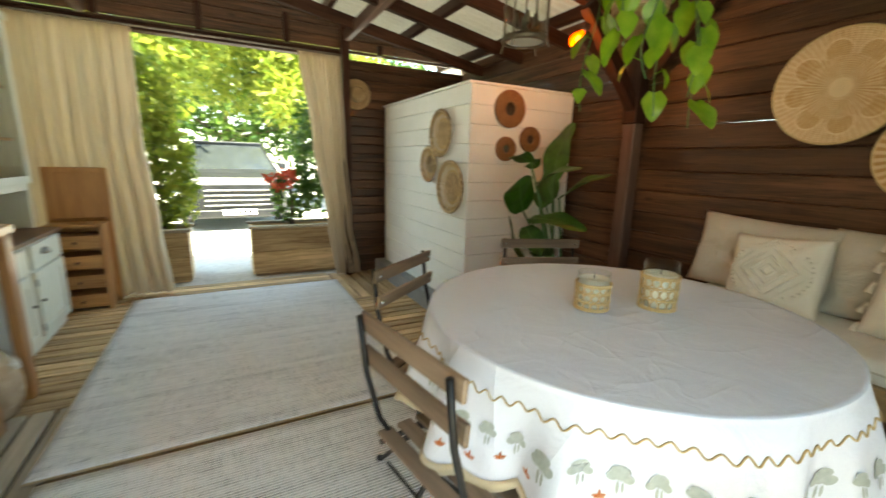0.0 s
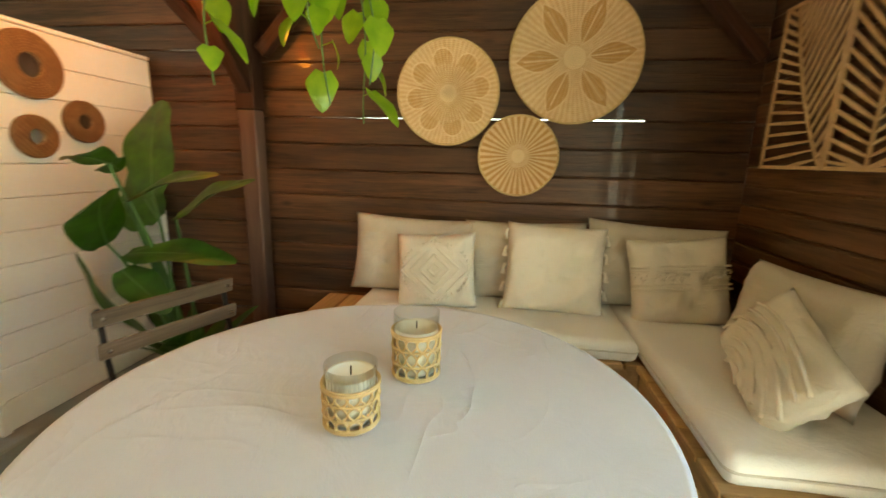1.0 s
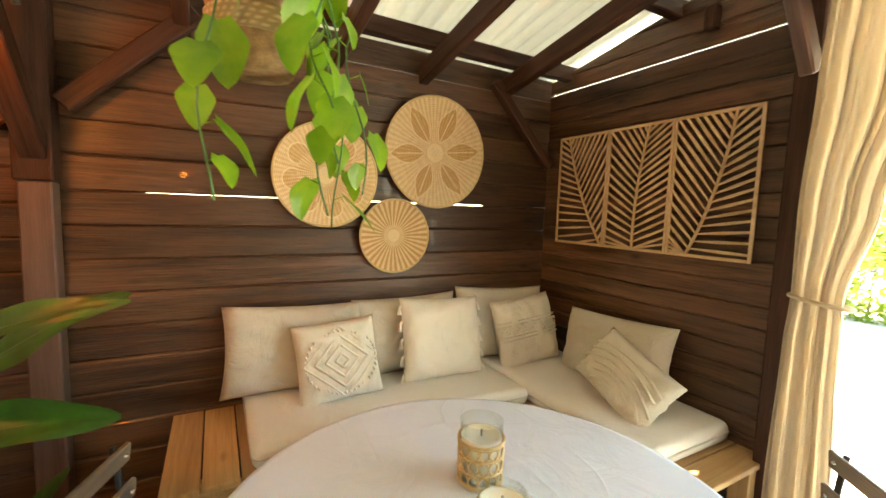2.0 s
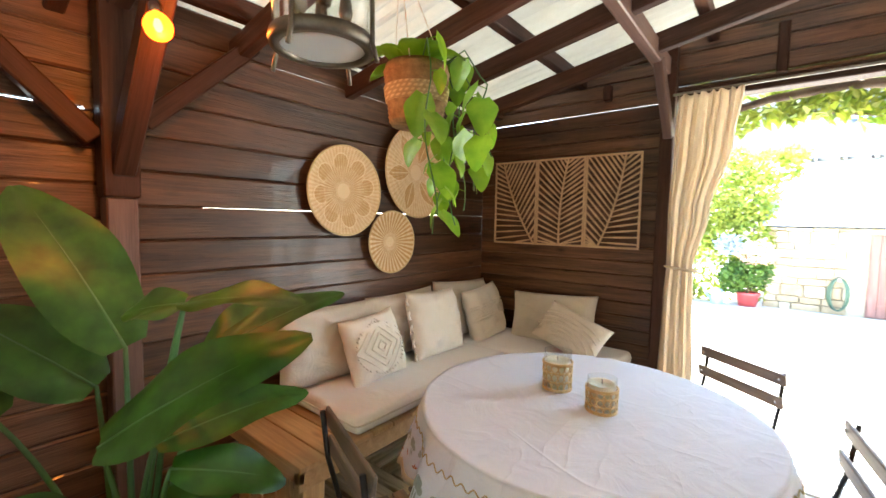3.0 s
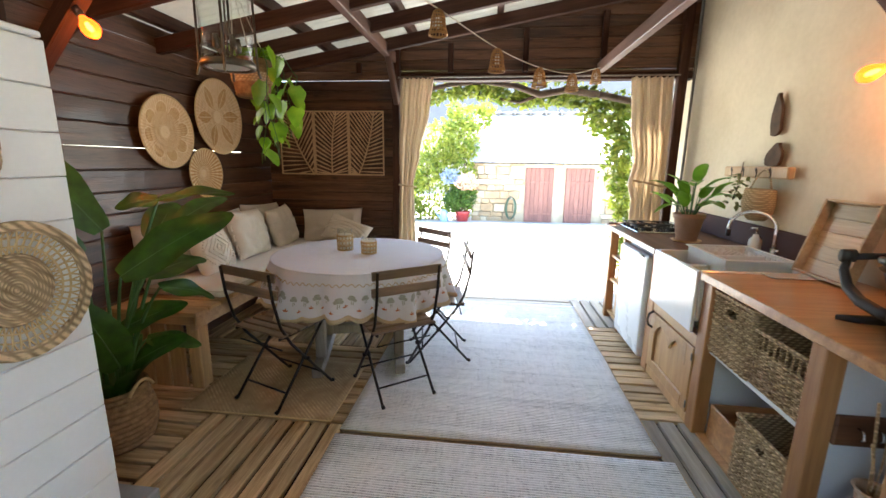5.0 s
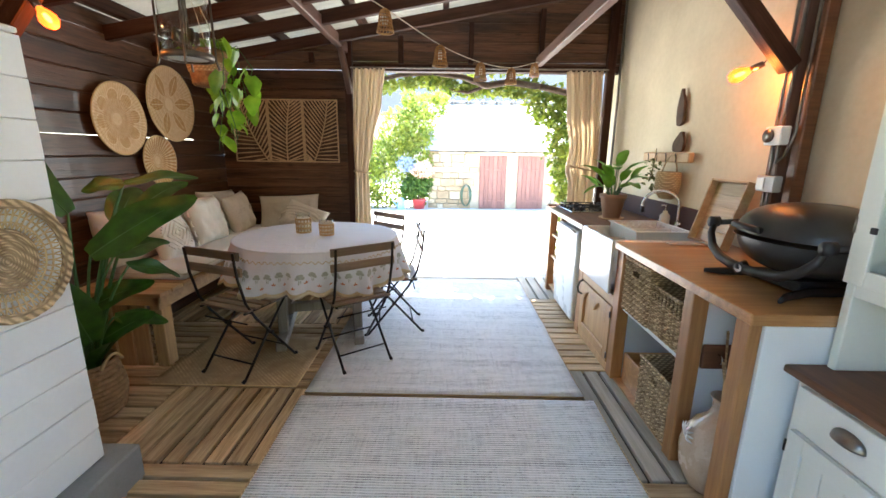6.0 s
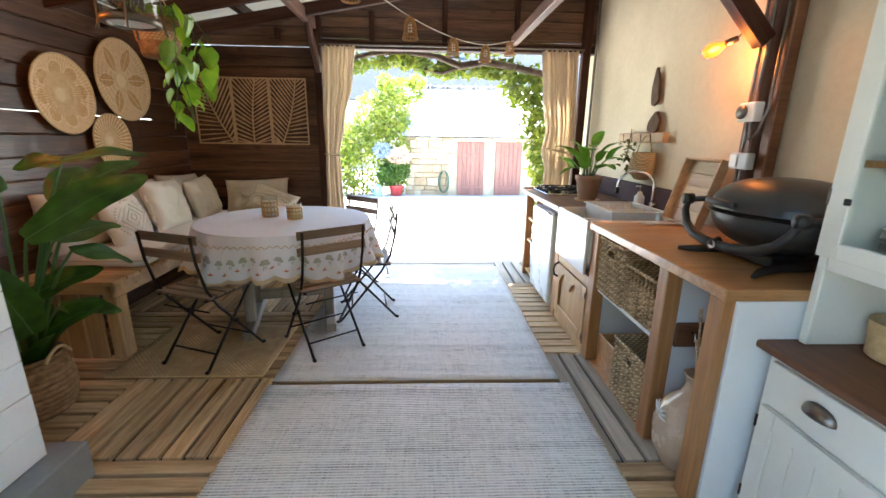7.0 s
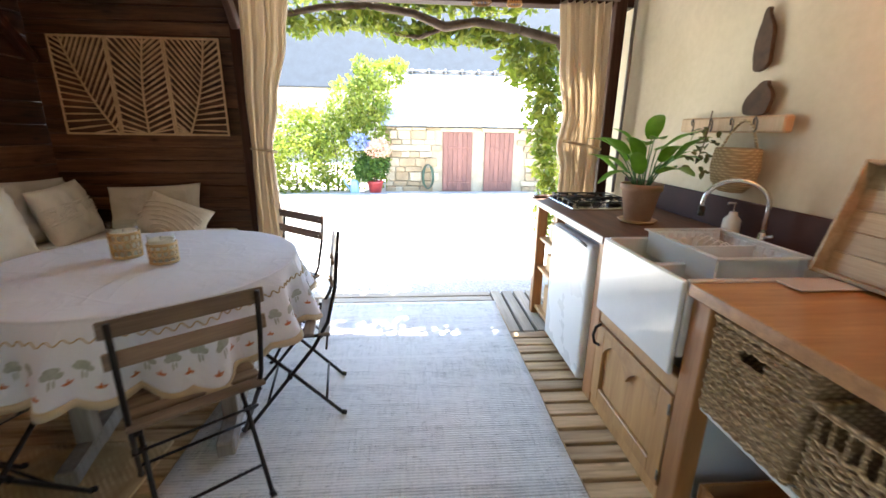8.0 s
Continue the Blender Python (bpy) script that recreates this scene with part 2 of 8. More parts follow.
def disc_mat(name, pale, tan, kind, petals, reach):
    """Coiled seagrass disc: rings, rays and a flower of darker petals, in the disc's own plane."""
    m, n, l, p = tree_of(name)
    c = n.new("ShaderNodeTexCoord").outputs["Object"]
    sep = n.new("ShaderNodeSeparateXYZ")
    l.new(c, sep.inputs[0])
    x, y = sep.outputs[0], sep.outputs[1]
    r = math_node(n, l, "SQRT", math_node(n, l, "ADD", math_node(n, l, "MULTIPLY", x, x), math_node(n, l, "MULTIPLY", y, y)))
    a = math_node(n, l, "ARCTAN2", y, x)
    u = math_node(n, l, "DIVIDE", r, reach)
    ring = math_node(n, l, "SINE", math_node(n, l, "MULTIPLY", r, 700.0))
    rays = math_node(n, l, "SINE", math_node(n, l, "MULTIPLY", a, 64.0 if kind != "rays" else 36.0))
    off = math_node(n, l, "PINGPONG", a, math.pi / petals)
    lat = math_node(n, l, "MULTIPLY", u, math_node(n, l, "SINE", off))
    lon = math_node(n, l, "MULTIPLY", u, math_node(n, l, "COSINE", off))
    if kind == "flower":
        bow = math_node(n, l, "SINE", math_node(n, l, "MULTIPLY", math_node(n, l, "SUBTRACT", lon, 0.2), math.pi / 0.73))
        d = math_node(n, l, "SUBTRACT", math_node(n, l, "MULTIPLY", bow, 0.165), lat)
        inside = math_node(n, l, "COMPARE", lon, 0.56, 0.37)
        petal = math_node(n, l, "MULTIPLY", math_node(n, l, "GREATER_THAN", d, 0.0), inside)
        line = math_node(n, l, "MULTIPLY", math_node(n, l, "COMPARE", d, 0.0, 0.012), inside)
        rib = math_node(n, l, "MULTIPLY", math_node(n, l, "LESS_THAN", lat, 0.013), math_node(n, l, "COMPARE", lon, 0.5, 0.3))
        line = math_node(n, l, "MAXIMUM", line, rib)
    elif kind == "heart":
        out = math_node(n, l, "SUBTRACT", lon, 0.64)
        far = math_node(n, l, "SQRT", math_node(n, l, "ADD", math_node(n, l, "MULTIPLY", out, out), math_node(n, l, "MULTIPLY", lat, lat)))
        d = math_node(n, l, "SUBTRACT", 0.20, far)
        petal = math_node(n, l, "MULTIPLY", math_node(n, l, "GREATER_THAN", d, 0.0), math_node(n, l, "GREATER_THAN", u, 0.56))
        line = math_node(n, l, "MULTIPLY", math_node(n, l, "COMPARE", d, 0.0, 0.014), math_node(n, l, "GREATER_THAN", u, 0.56))
        fans = math_node(n, l, "MULTIPLY", math_node(n, l, "GREATER_THAN", math_node(n, l, "SINE", math_node(n, l, "MULTIPLY", a, 48.0)), 0.0), math_node(n, l, "COMPARE", u, 0.42, 0.2))
        petal = math_node(n, l, "MAXIMUM", math_node(n, l, "MULTIPLY", petal, 0.65), math_node(n, l, "MULTIPLY", fans, 0.6))
    else:
        petal = math_node(n, l, "MULTIPLY", math_node(n, l, "GREATER_THAN", rays, 0.1), math_node(n, l, "GREATER_THAN", u, 0.3))
        line = math_node(n, l, "MULTIPLY", petal, 0.0)
    tone = math_node(n, l, "ADD", math_node(n, l, "MULTIPLY_ADD", petal, 0.42, 0.12), math_node(n, l, "MULTIPLY", rays, 0.12))
    tone = math_node(n, l, "ADD", tone, math_node(n, l, "MULTIPLY", ring, 0.10))
    tone = math_node(n, l, "ADD", tone, math_node(n, l, "MULTIPLY", noise_node(n, l, c, 40.0, 4.0), 0.5))
    tone = math_node(n, l, "SUBTRACT", tone, math_node(n, l, "MULTIPLY", line, 0.5))
    core = math_node(n, l, "LESS_THAN", u, 0.17)
    tone = math_node(n, l, "SUBTRACT", tone, math_node(n, l, "MULTIPLY", core, 0.45))
    l.new(ramp_node(n, l, tone, [(0.12, pale), (0.85, tan)]), p.inputs["Base Color"])
    p.inputs["Roughness"].default_value = 0.8
    h = math_node(n, l, "ADD", math_node(n, l, "MULTIPLY", ring, 0.5), math_node(n, l, "MULTIPLY", rays, 0.5))
    h = math_node(n, l, "ADD", h, math_node(n, l, "MULTIPLY", line, 1.5))
    l.new(bump_node(n, l, h, 0.6, 0.003), p.inputs["Normal"])
    return m


def gravel_mat(name):
    m, n, l, p = tree_of(name)
    v = coords(n, l, shift=False)
    vor = n.new("ShaderNodeTexVoronoi")
    vor.inputs["Scale"].default_value = 45.0
    l.new(v, vor.inputs["Vector"])
    f = math_node(n, l, "ADD", math_node(n, l, "MULTIPLY", noise_node(n, l, v, 0.6, 5.0), 0.5), math_node(n, l, "MULTIPLY", vor.outputs["Color"], 0.5))
    l.new(ramp_node(n, l, f, [(0.2, (0.34, 0.32, 0.29)), (0.8, (0.60, 0.575, 0.54))]), p.inputs["Base Color"])
    p.inputs["Roughness"].default_value = 0.95
    l.new(bump_node(n, l, vor.outputs["Distance"], 0.8, 0.02), p.inputs["Normal"])
    return m


M_DARK_Y = wood("dark_stained_wood", (0.028, 0.0125, 0.0066), (0.165, 0.078, 0.041), 0, 0.38, 0.42, 0.95, 1.0, 0.10, 0.12)
M_BEAM = wood("dark_beam_wood", (0.020, 0.009, 0.006), (0.088, 0.039, 0.025), 0, 0.5, 0.25, 0.3, 0.5)
for _w, _s in ((M_DARK_Y, 0.45), (M_BEAM, 0.15)):
    _w.node_tree.nodes["Principled BSDF"].inputs["Specular IOR Level"].default_value = _s
M_BRACE = wood("reddish_beam_wood", (0.09, 0.045, 0.032), (0.20, 0.11, 0.08), 0, 0.5, 0.15, 0.3, 0.4)
M_DECK = wood("deck_wood", (0.29, 0.17, 0.07), (0.72, 0.52, 0.29), 0, 0.62, 0.28, 0.7, 0.7, 0.0, 0.11)
M_DECK_GREY = wood("weathered_deck_wood", (0.28, 0.235, 0.17), (0.55, 0.475, 0.37), 0, 0.7, 0.25, 0.6, 0.5)
M_BENCH = wood("bench_pine", (0.36, 0.20, 0.08), (0.62, 0.39, 0.18), 0, 0.5, 0.18, 0.7, 0.3)
M_OAK = wood("worktop_oak", (0.33, 0.15, 0.05), (0.66, 0.36, 0.145), 0, 0.36, 0.15, 0.4, 0.2, 0.3)
M_OAK_Z = wood("upright_oak", (0.29, 0.125, 0.044), (0.50, 0.255, 0.10), 2, 0.42, 0.15, 0.5, 0.25, 0.15)
M_PINE_DOOR = wood("door_pine", (0.42, 0.22, 0.08), (0.60, 0.37, 0.16), 2, 0.42, 0.12, 0.4, 0.2, 0.15)
M_WALNUT = wood("brown_wood", (0.085, 0.034, 0.015), (0.20, 0.085, 0.038), 1, 0.55, 0.1, 0.3, 0.2, 0.05)
M_GREYWOOD = wood("grey_table_wood", (0.20, 0.17, 0.14), (0.40, 0.36, 0.31), 2, 0.6, 0.12, 0.4, 0.4)
M_SLAT = wood("chair_slat_wood", (0.12, 0.082, 0.054), (0.29, 0.205, 0.14), 0, 0.5, 0.2, 0.2, 0.3)
M_PANEL = wood("cut_panel_wood", (0.48, 0.30, 0.15), (0.66, 0.46, 0.27), 2, 0.6, 0.05, 0.1, 0.2)
M_WHITE_BOARD = plain("white_painted_board", (0.79, 0.78, 0.745), (0.88, 0.87, 0.84), 0.55, scale=3.0, grain=60.0, bump=0.25)
M_CREAM = plain("cream_painted_wood", (0.72, 0.725, 0.64), (0.80, 0.80, 0.73), 0.42, scale=2.0, grain=80.0, bump=0.12)
M_WHITE_PANEL = plain("white_panel", (0.74, 0.77, 0.78), (0.82, 0.84, 0.84), 0.55, scale=2.0, bump=0.1)
M_FRIDGE = plain("white_enamel", (0.74, 0.75, 0.75), (0.80, 0.81, 0.80), 0.25, scale=2.0, bump=0.03)
M_CERAMIC = plain("white_ceramic", (0.68, 0.675, 0.65), (0.76, 0.75, 0.72), 0.16, scale=5.0, bump=0.03, coat=0.5)
M_PLASTER = plain("ochre_lime_plaster", (0.53, 0.44, 0.29), (0.69, 0.59, 0.42), 0.85, scale=1.7, grain=26.0, bump=0.5, depth=0.006)
M_ROOF = plain("pale_roof_sheet", (0.62, 0.60, 0.52), (0.76, 0.74, 0.65), 0.45, scale=2.4, grain=30.0, bump=0.1)
# sheets pass some sunlight, added to brighten them and the room below
_n, _l = M_ROOF.node_tree.nodes, M_ROOF.node_tree.links
_t = _n.new("ShaderNodeBsdfTranslucent")
_t.inputs["Color"].default_value = (0.74, 0.74, 0.70, 1.0)
_m = _n.new("ShaderNodeMixShader")
_m.inputs[0].default_value = 0.125
_l.new(_n["Principled BSDF"].outputs[0], _m.inputs[1])
_l.new(_t.outputs[0], _m.inputs[2])
_l.new(_m.outputs[0], _n["Material Output"].inputs[0])
M_TRAY = wood("tray_wood", (0.32, 0.22, 0.11), (0.54, 0.41, 0.24), 1, 0.5, 0.1, 0.5, 0.3)
M_ROPE = plain("seagrass_rope", (0.14, 0.075, 0.030), (0.42, 0.26, 0.12), 0.8, scale=30.0, grain=220.0, bump=0.6, depth=0.004)
M_BLACK = plain("black_metal", (0.012, 0.011, 0.011), (0.03, 0.028, 0.027), 0.42, 0.6, 20.0, 150.0, 0.1)
M_STEEL = plain("chrome_steel", (0.60, 0.60, 0.60), (0.72, 0.72, 0.72), 0.22, 1.0, 10.0, 100.0, 0.02)
M_PEWTER = plain("pewter_metal", (0.16, 0.145, 0.13), (0.26, 0.24, 0.22), 0.35, 1.0, 30.0, 200.0, 0.2)
M_BRONZE = plain("aged_metal", (0.10, 0.085, 0.065), (0.20, 0.17, 0.13), 0.45, 0.8, 20.0, 150.0, 0.2)
M_RUG = rug_mat("flatwoven_grey_rug")
M_JUTE = woven("jute_weave", (0.34, 0.23, 0.11), (0.64, 0.48, 0.27), 150.0, 150.0)
M_SEAGRASS = woven("seagrass_weave", (0.20, 0.12, 0.05), (0.76, 0.56, 0.32), 120.0, 170.0, 0.75, 0.008)
M_BASKET = woven("plant_basket_weave", (0.15, 0.085, 0.035), (0.46, 0.31, 0.15), 60.0, 220.0, 0.8, 0.008)
M_RATTAN = plain("rattan_strand", (0.50, 0.34, 0.15), (0.70, 0.52, 0.27), 0.6, scale=40.0)
M_WICKER = plain("amber_wicker", (0.30, 0.14, 0.035), (0.50, 0.27, 0.08), 0.6, scale=40.0)
M_BROWN_WICKER = woven("brown_wicker", (0.16, 0.07, 0.025), (0.36, 0.18, 0.075), 160.0, 160.0)
M_CLOTH = fabric("tablecloth_cotton", (0.665, 0.68, 0.755), (0.745, 0.76, 0.835), 400.0, 0.85, 0.3, 0.55)
M_TRIM = fabric("tan_cloth_trim", (0.50, 0.40, 0.26), (0.60, 0.50, 0.34), 300.0)
M_STITCH = plain("tan_stitching", (0.42, 0.29, 0.13), (0.52, 0.38, 0.19), 0.8, scale=60.0)
M_STITCH_GREY = plain("grey_stitching", (0.32, 0.345, 0.315), (0.44, 0.46, 0.43), 0.85, scale=80.0)
M_STITCH_RUST = plain("rust_stitching", (0.42, 0.11, 0.03), (0.56, 0.18, 0.06), 0.85, scale=80.0)
M_PILLOW = fabric("ecru_linen", (0.66, 0.60, 0.49), (0.76, 0.70, 0.59), 350.0, 0.9, 0.75)
M_PILLOW_GREY = fabric("greige_linen", (0.54, 0.49, 0.40), (0.64, 0.59, 0.50), 350.0, 0.9, 0.75)
M_PILLOW_WHITE = fabric("cream_cotton", (0.72, 0.66, 0.55), (0.82, 0.76, 0.66), 350.0, 0.9, 0.4)
M_MATTRESS = fabric("mattress_cotton", (0.74, 0.71, 0.65), (0.82, 0.79, 0.73), 350.0, 0.9, 0.4)
M_CURTAIN = thin_cloth("sand_curtain_cloth", (0.62, 0.53, 0.40), (0.76, 0.66, 0.52), 0.5)
M_LEAF = leafy("banana_leaf", (0.008, 0.040, 0.004), (0.055, 0.165, 0.014), rough=0.46, thin=0.15)
M_STALK = plain("green_stalk", (0.05, 0.13, 0.035), (0.09, 0.20, 0.06), 0.5)
M_POTHOS = leafy("vine_leaf", (0.11, 0.28, 0.015), (0.36, 0.58, 0.05), rough=0.3, thin=0.48)
M_LILY = leafy("lily_leaf", (0.08, 0.22, 0.016), (0.20, 0.42, 0.04), rough=0.3, thin=0.42)
M_FOLIAGE = leafy("garden_leaf", (0.03, 0.085, 0.008), (0.10, 0.17, 0.02), rough=0.5, thin=0.35, scale=3.0)
M_FOLIAGE_GOLD = leafy("yellow_green_leaf", (0.12, 0.19, 0.018), (0.34, 0.37, 0.055), rough=0.5, thin=0.5, scale=3.0)
M_BARK = plain("bark", (0.07, 0.045, 0.03), (0.18, 0.13, 0.09), 0.9, scale=12.0, grain=60.0, bump=0.8, depth=0.02)
M_TERRA = plain("terracotta", (0.32, 0.19, 0.125), (0.46, 0.30, 0.21), 0.8, scale=8.0, bump=0.2)
M_SOIL = plain("soil", (0.02, 0.014, 0.01), (0.05, 0.035, 0.025), 0.95, scale=20.0, bump=0.8, depth=0.01)
M_GRAVEL = gravel_mat("pale_gravel")
M_CONCRETE = plain("grey_concrete", (0.20, 0.20, 0.19), (0.30, 0.30, 0.29), 0.85, scale=5.0, bump=0.4)
M_GLASS = clear_glass("clear_glass")
M_WAX = plain("candle_wax", (0.80, 0.77, 0.65), (0.88, 0.85, 0.75), 0.45, scale=10.0, bump=0.05)
M_BULB = shining("glowing_bulb", (1.0, 0.07, 0.006), 0.9)
_n, _l = M_BULB.node_tree.nodes, M_BULB.node_tree.links
_c = _n.new("ShaderNodeBsdfTransparent")
_c.inputs["Color"].default_value = (1.0, 0.62, 0.25, 1.0)
_m = _n.new("ShaderNodeMixShader")
_m.inputs[0].default_value = 0.45
_l.new(_n["Principled BSDF"].outputs[0], _m.inputs[1])
_l.new(_c.outputs[0], _m.inputs[2])
_l.new(_m.outputs[0], _n["Material Output"].inputs[0])
M_FILAMENT = shining("hot_filament", (1.0, 0.42, 0.12), 2.2)
M_STONE = plain("sandstone_block", (0.216, 0.1485, 0.081), (0.405, 0.3105, 0.189), 0.9, scale=2.5, grain=20.0, bump=0.5, depth=0.02)
M_MORTAR = plain("lime_mortar", (0.297, 0.243, 0.162), (0.432, 0.3645, 0.2565), 0.95, scale=5.0, bump=0.5)
M_RED_DOOR = wood("faded_red_door_paint", (0.135, 0.0567, 0.0405), (0.2565, 0.1188, 0.0891), 2, 0.7, 0.15, 0.2, 0.4)
M_SLATE = plain("pale_slate_roof", (0.27, 0.2835, 0.297), (0.432, 0.4455, 0.459), 0.6, scale=4.0, grain=30.0, bump=0.4, depth=0.01)
M_SLATE_BLUE = plain("blue_grey_slate", (0.0351, 0.0432, 0.054), (0.0594, 0.0702, 0.0837), 0.95, scale=2.0, grain=20.0, bump=0.3, depth=0.01)
M_EBONY = plain("dark_carved_wood", (0.045, 0.024, 0.013), (0.12, 0.066, 0.036), 0.85, scale=14.0, bump=0.3)
M_RENDER = plain("pale_wall_render", (0.378, 0.324, 0.243), (0.513, 0.4455, 0.351), 0.9, scale=1.0, bump=0.3)
M_STONE_PALE = plain("pale_limestone_block", (0.324, 0.2565, 0.162), (0.513, 0.432, 0.3105), 0.9, scale=3.0, grain=20.0, bump=0.5, depth=0.02)


# ---- shape helpers ----
def link(name, bm, material, smooth=False):
    me = bpy.data.meshes.new(name)
    bmesh.ops.recalc_face_normals(bm, faces=bm.faces)
    bm.to_mesh(me)
    bm.free()
    me.materials.append(material)
    if smooth:
        for f in me.polygons:
            f.use_smooth = True
    return new(name, me)


def part(name, bm, material, parent, label="", smooth=False, at=None):
    ob = link(name, bm, material, smooth)
    ob.parent = parent
    if at is not None:
        ob.matrix_basis = at
    return tagged(ob, label)


def thing(name, label, category, at=None, group="", kind=""):
    ob = new(name)
    if at is not None:
        ob.matrix_basis = at
    return tagged(ob, label, category, group, kind)


def piece(name, mesh, parent, at):
    ob = new(name, mesh)
    ob.parent, ob.matrix_basis = parent, at
    return ob


def block(x0, x1, y0, y1, z0, z1, soft=0.0, bm=None, seg=1):
    """A box with chamfered edges."""
    b = bmesh.new()
    bmesh.ops.create_cube(b, size=1.0, matrix=Matrix.LocRotScale(((x0 + x1) / 2, (y0 + y1) / 2, (z0 + z1) / 2), None, (abs(x1 - x0), abs(y1 - y0), abs(z1 - z0))))
    if soft:
        bmesh.ops.bevel(b, geom=list(b.edges), offset=soft, segments=seg, affect="EDGES", profile=0.5)
    if bm is None:
        return b
    return join(bm, b)


def join(bm, b, m=None):
    if m is not None:
        bmesh.ops.transform(b, matrix=m, verts=b.verts)
    me = bpy.data.meshes.new("tmp")
    b.to_mesh(me)
    b.free()
    bm.from_mesh(me)
    bpy.data.meshes.remove(me)
    return bm


def plank(length, width, thick, soft=0.004):
    """A board along local x, its face towards +z, centred."""
    return block(-length / 2, length / 2, -width / 2, width / 2, -thick / 2, thick / 2, soft)


def tube(points, radius, seg=8, bm=None, cap=True):
    """A round rod along points; radius may be a list."""
    bm = bm or bmesh.new()
    pts = [Vector(p) for p in points]
    rad = radius if isinstance(radius, (list, tuple)) else [radius] * len(pts)
    rings, side = [], None
    for i, p in enumerate(pts):
        d = (pts[min(i + 1, len(pts) - 1)] - pts[max(i - 1, 0)]).normalized()
        if side is None:
            side = d.orthogonal().normalized()
        else:
            side = (side - d * side.dot(d)).normalized()
        up = d.cross(side)
        rings.append([bm.verts.new(p + rad[i] * (math.cos(a) * side + math.sin(a) * up)) for a in (2 * math.pi * k / seg for k in range(seg))])
    for r0, r1 in zip(rings, rings[1:]):
        for k in range(seg):
            bm.faces.new((r0[k], r0[(k + 1) % seg], r1[(k + 1) % seg], r1[k]))
    if cap:
        bm.faces.new(rings[0][::-1])
        bm.faces.new(rings[-1])
    return bm


def lathe(profile, seg=32, bm=None, closed=False):
    """Turns (radius, z) points round z."""
    bm = bm or bmesh.new()
    rings = []
    for r, z in profile:
        if r < 1e-5:
            rings.append([bm.verts.new((0, 0, z))])
        else:
            rings.append([bm.verts.new((r * math.cos(2 * math.pi * k / seg), r * math.sin(2 * math.pi * k / seg), z)) for k in range(seg)])
    pairs = list(zip(rings, rings[1:])) + ([(rings[-1], rings[0])] if closed else [])
    for a, b in pairs:
        for k in range(seg):
            j = (k + 1) % seg
            if len(a) == 1 and len(b) == 1:
                continue
            if len(a) == 1:
                bm.faces.new((a[0], b[j], b[k]))
            elif len(b) == 1:
                bm.faces.new((a[k], a[j], b[0]))
            else:
                bm.faces.new((a[k], a[j], b[j], b[k]))
    return bm


def sheet(fn, nu, nv, bm=None, wrap=False):
    """A grid surface fn(u, v), u and v in 0..1."""
    bm = bm or bmesh.new()
    g = [[bm.verts.new(fn(i / nu, j / nv)) for j in range(nv + 1)] for i in range(nu if wrap else nu + 1)]
    for i in range(nu):
        for j in range(nv):
            k = (i + 1) % len(g)
            bm.faces.new((g[i][j], g[k][j], g[k][j + 1], g[i][j + 1]))
    return bm


def thicken(bm, t):
    bm.normal_update()
    bmesh.ops.solidify(bm, geom=list(bm.faces), thickness=t)
    return bm


def outline_slab(pts, t):
    """A flat slab from an outline in local x, y, from z = 0 down to -t."""
    bm = bmesh.new()
    top = [bm.verts.new((x, y, 0)) for x, y in pts]
    low = [bm.verts.new((x, y, -t)) for x, y in pts]
    bm.faces.new(top)
    bm.faces.new(low[::-1])
    for i in range(len(pts)):
        j = (i + 1) % len(pts)
        bm.faces.new((top[i], low[i], low[j], top[j]))
    return bm


def beam(name, a, b, w, h, material, parent=None, label="", category="beam"):
    """A squared timber from a to b; w across, h deep."""
    a, b = Vector(a), Vector(b)
    d = b - a
    x = d.normalized()
    up = Vector((0, 0, 1)) if abs(x.z) < 0.95 else Vector((0, 1, 0))
    y = up.cross(x).normalized()
    z = x.cross(y)
    m = Matrix((x, y, z)).transposed().to_4x4()
    m.translation = (a + b) / 2
    bm = block(-d.length / 2, d.length / 2, -w / 2, w / 2, -h / 2, h / 2, 0.006)
    if parent is None:
        ob = link(name, bm, material)
        ob.matrix_basis = m
        return tagged(ob, label, category, kind="structure")
    return part(name, bm, material, parent, label, at=m)


XE, XW, YS, YN = 2.45, -1.66, -0.41, 4.46


def roof_z(x):
    return 2.75 - 0.179 * x


# ---- ground, yard ----
def build_ground():
    bm = bmesh.new()
    xs = [-90, -40, -20, -10, -6, -4, -3, -2, -1, 0, 1, 2, 3, 4, 6, 10, 20, 40, 90]
    ys = [-120, -60, -30, -18, -14, -11, -9.5, -8, -6.5, -5, -3.5, -2, -1.2, -0.5, 1, 4.5, 6, 9, 14, 22, 40, 80, 150]

    def height(x, y):
        s = -0.0393 * max(0.0, -0.6 - y) if y > -9.5 else -0.35
        return -0.05 + s + 0.012 * math.sin(1.7 * x + 0.6 * y)
    g = [[bm.verts.new((x, y, height(x, y))) for y in ys] for x in xs]
    for i in range(len(xs) - 1):
        for j in range(len(ys) - 1):
            bm.faces.new((g[i][j], g[i + 1][j], g[i + 1][j + 1], g[i][j + 1]))
    tagged(link("ground", bm, M_GRAVEL, True), "pale sunlit gravel yard around the shelter", "ground", kind="structure")


build_ground()


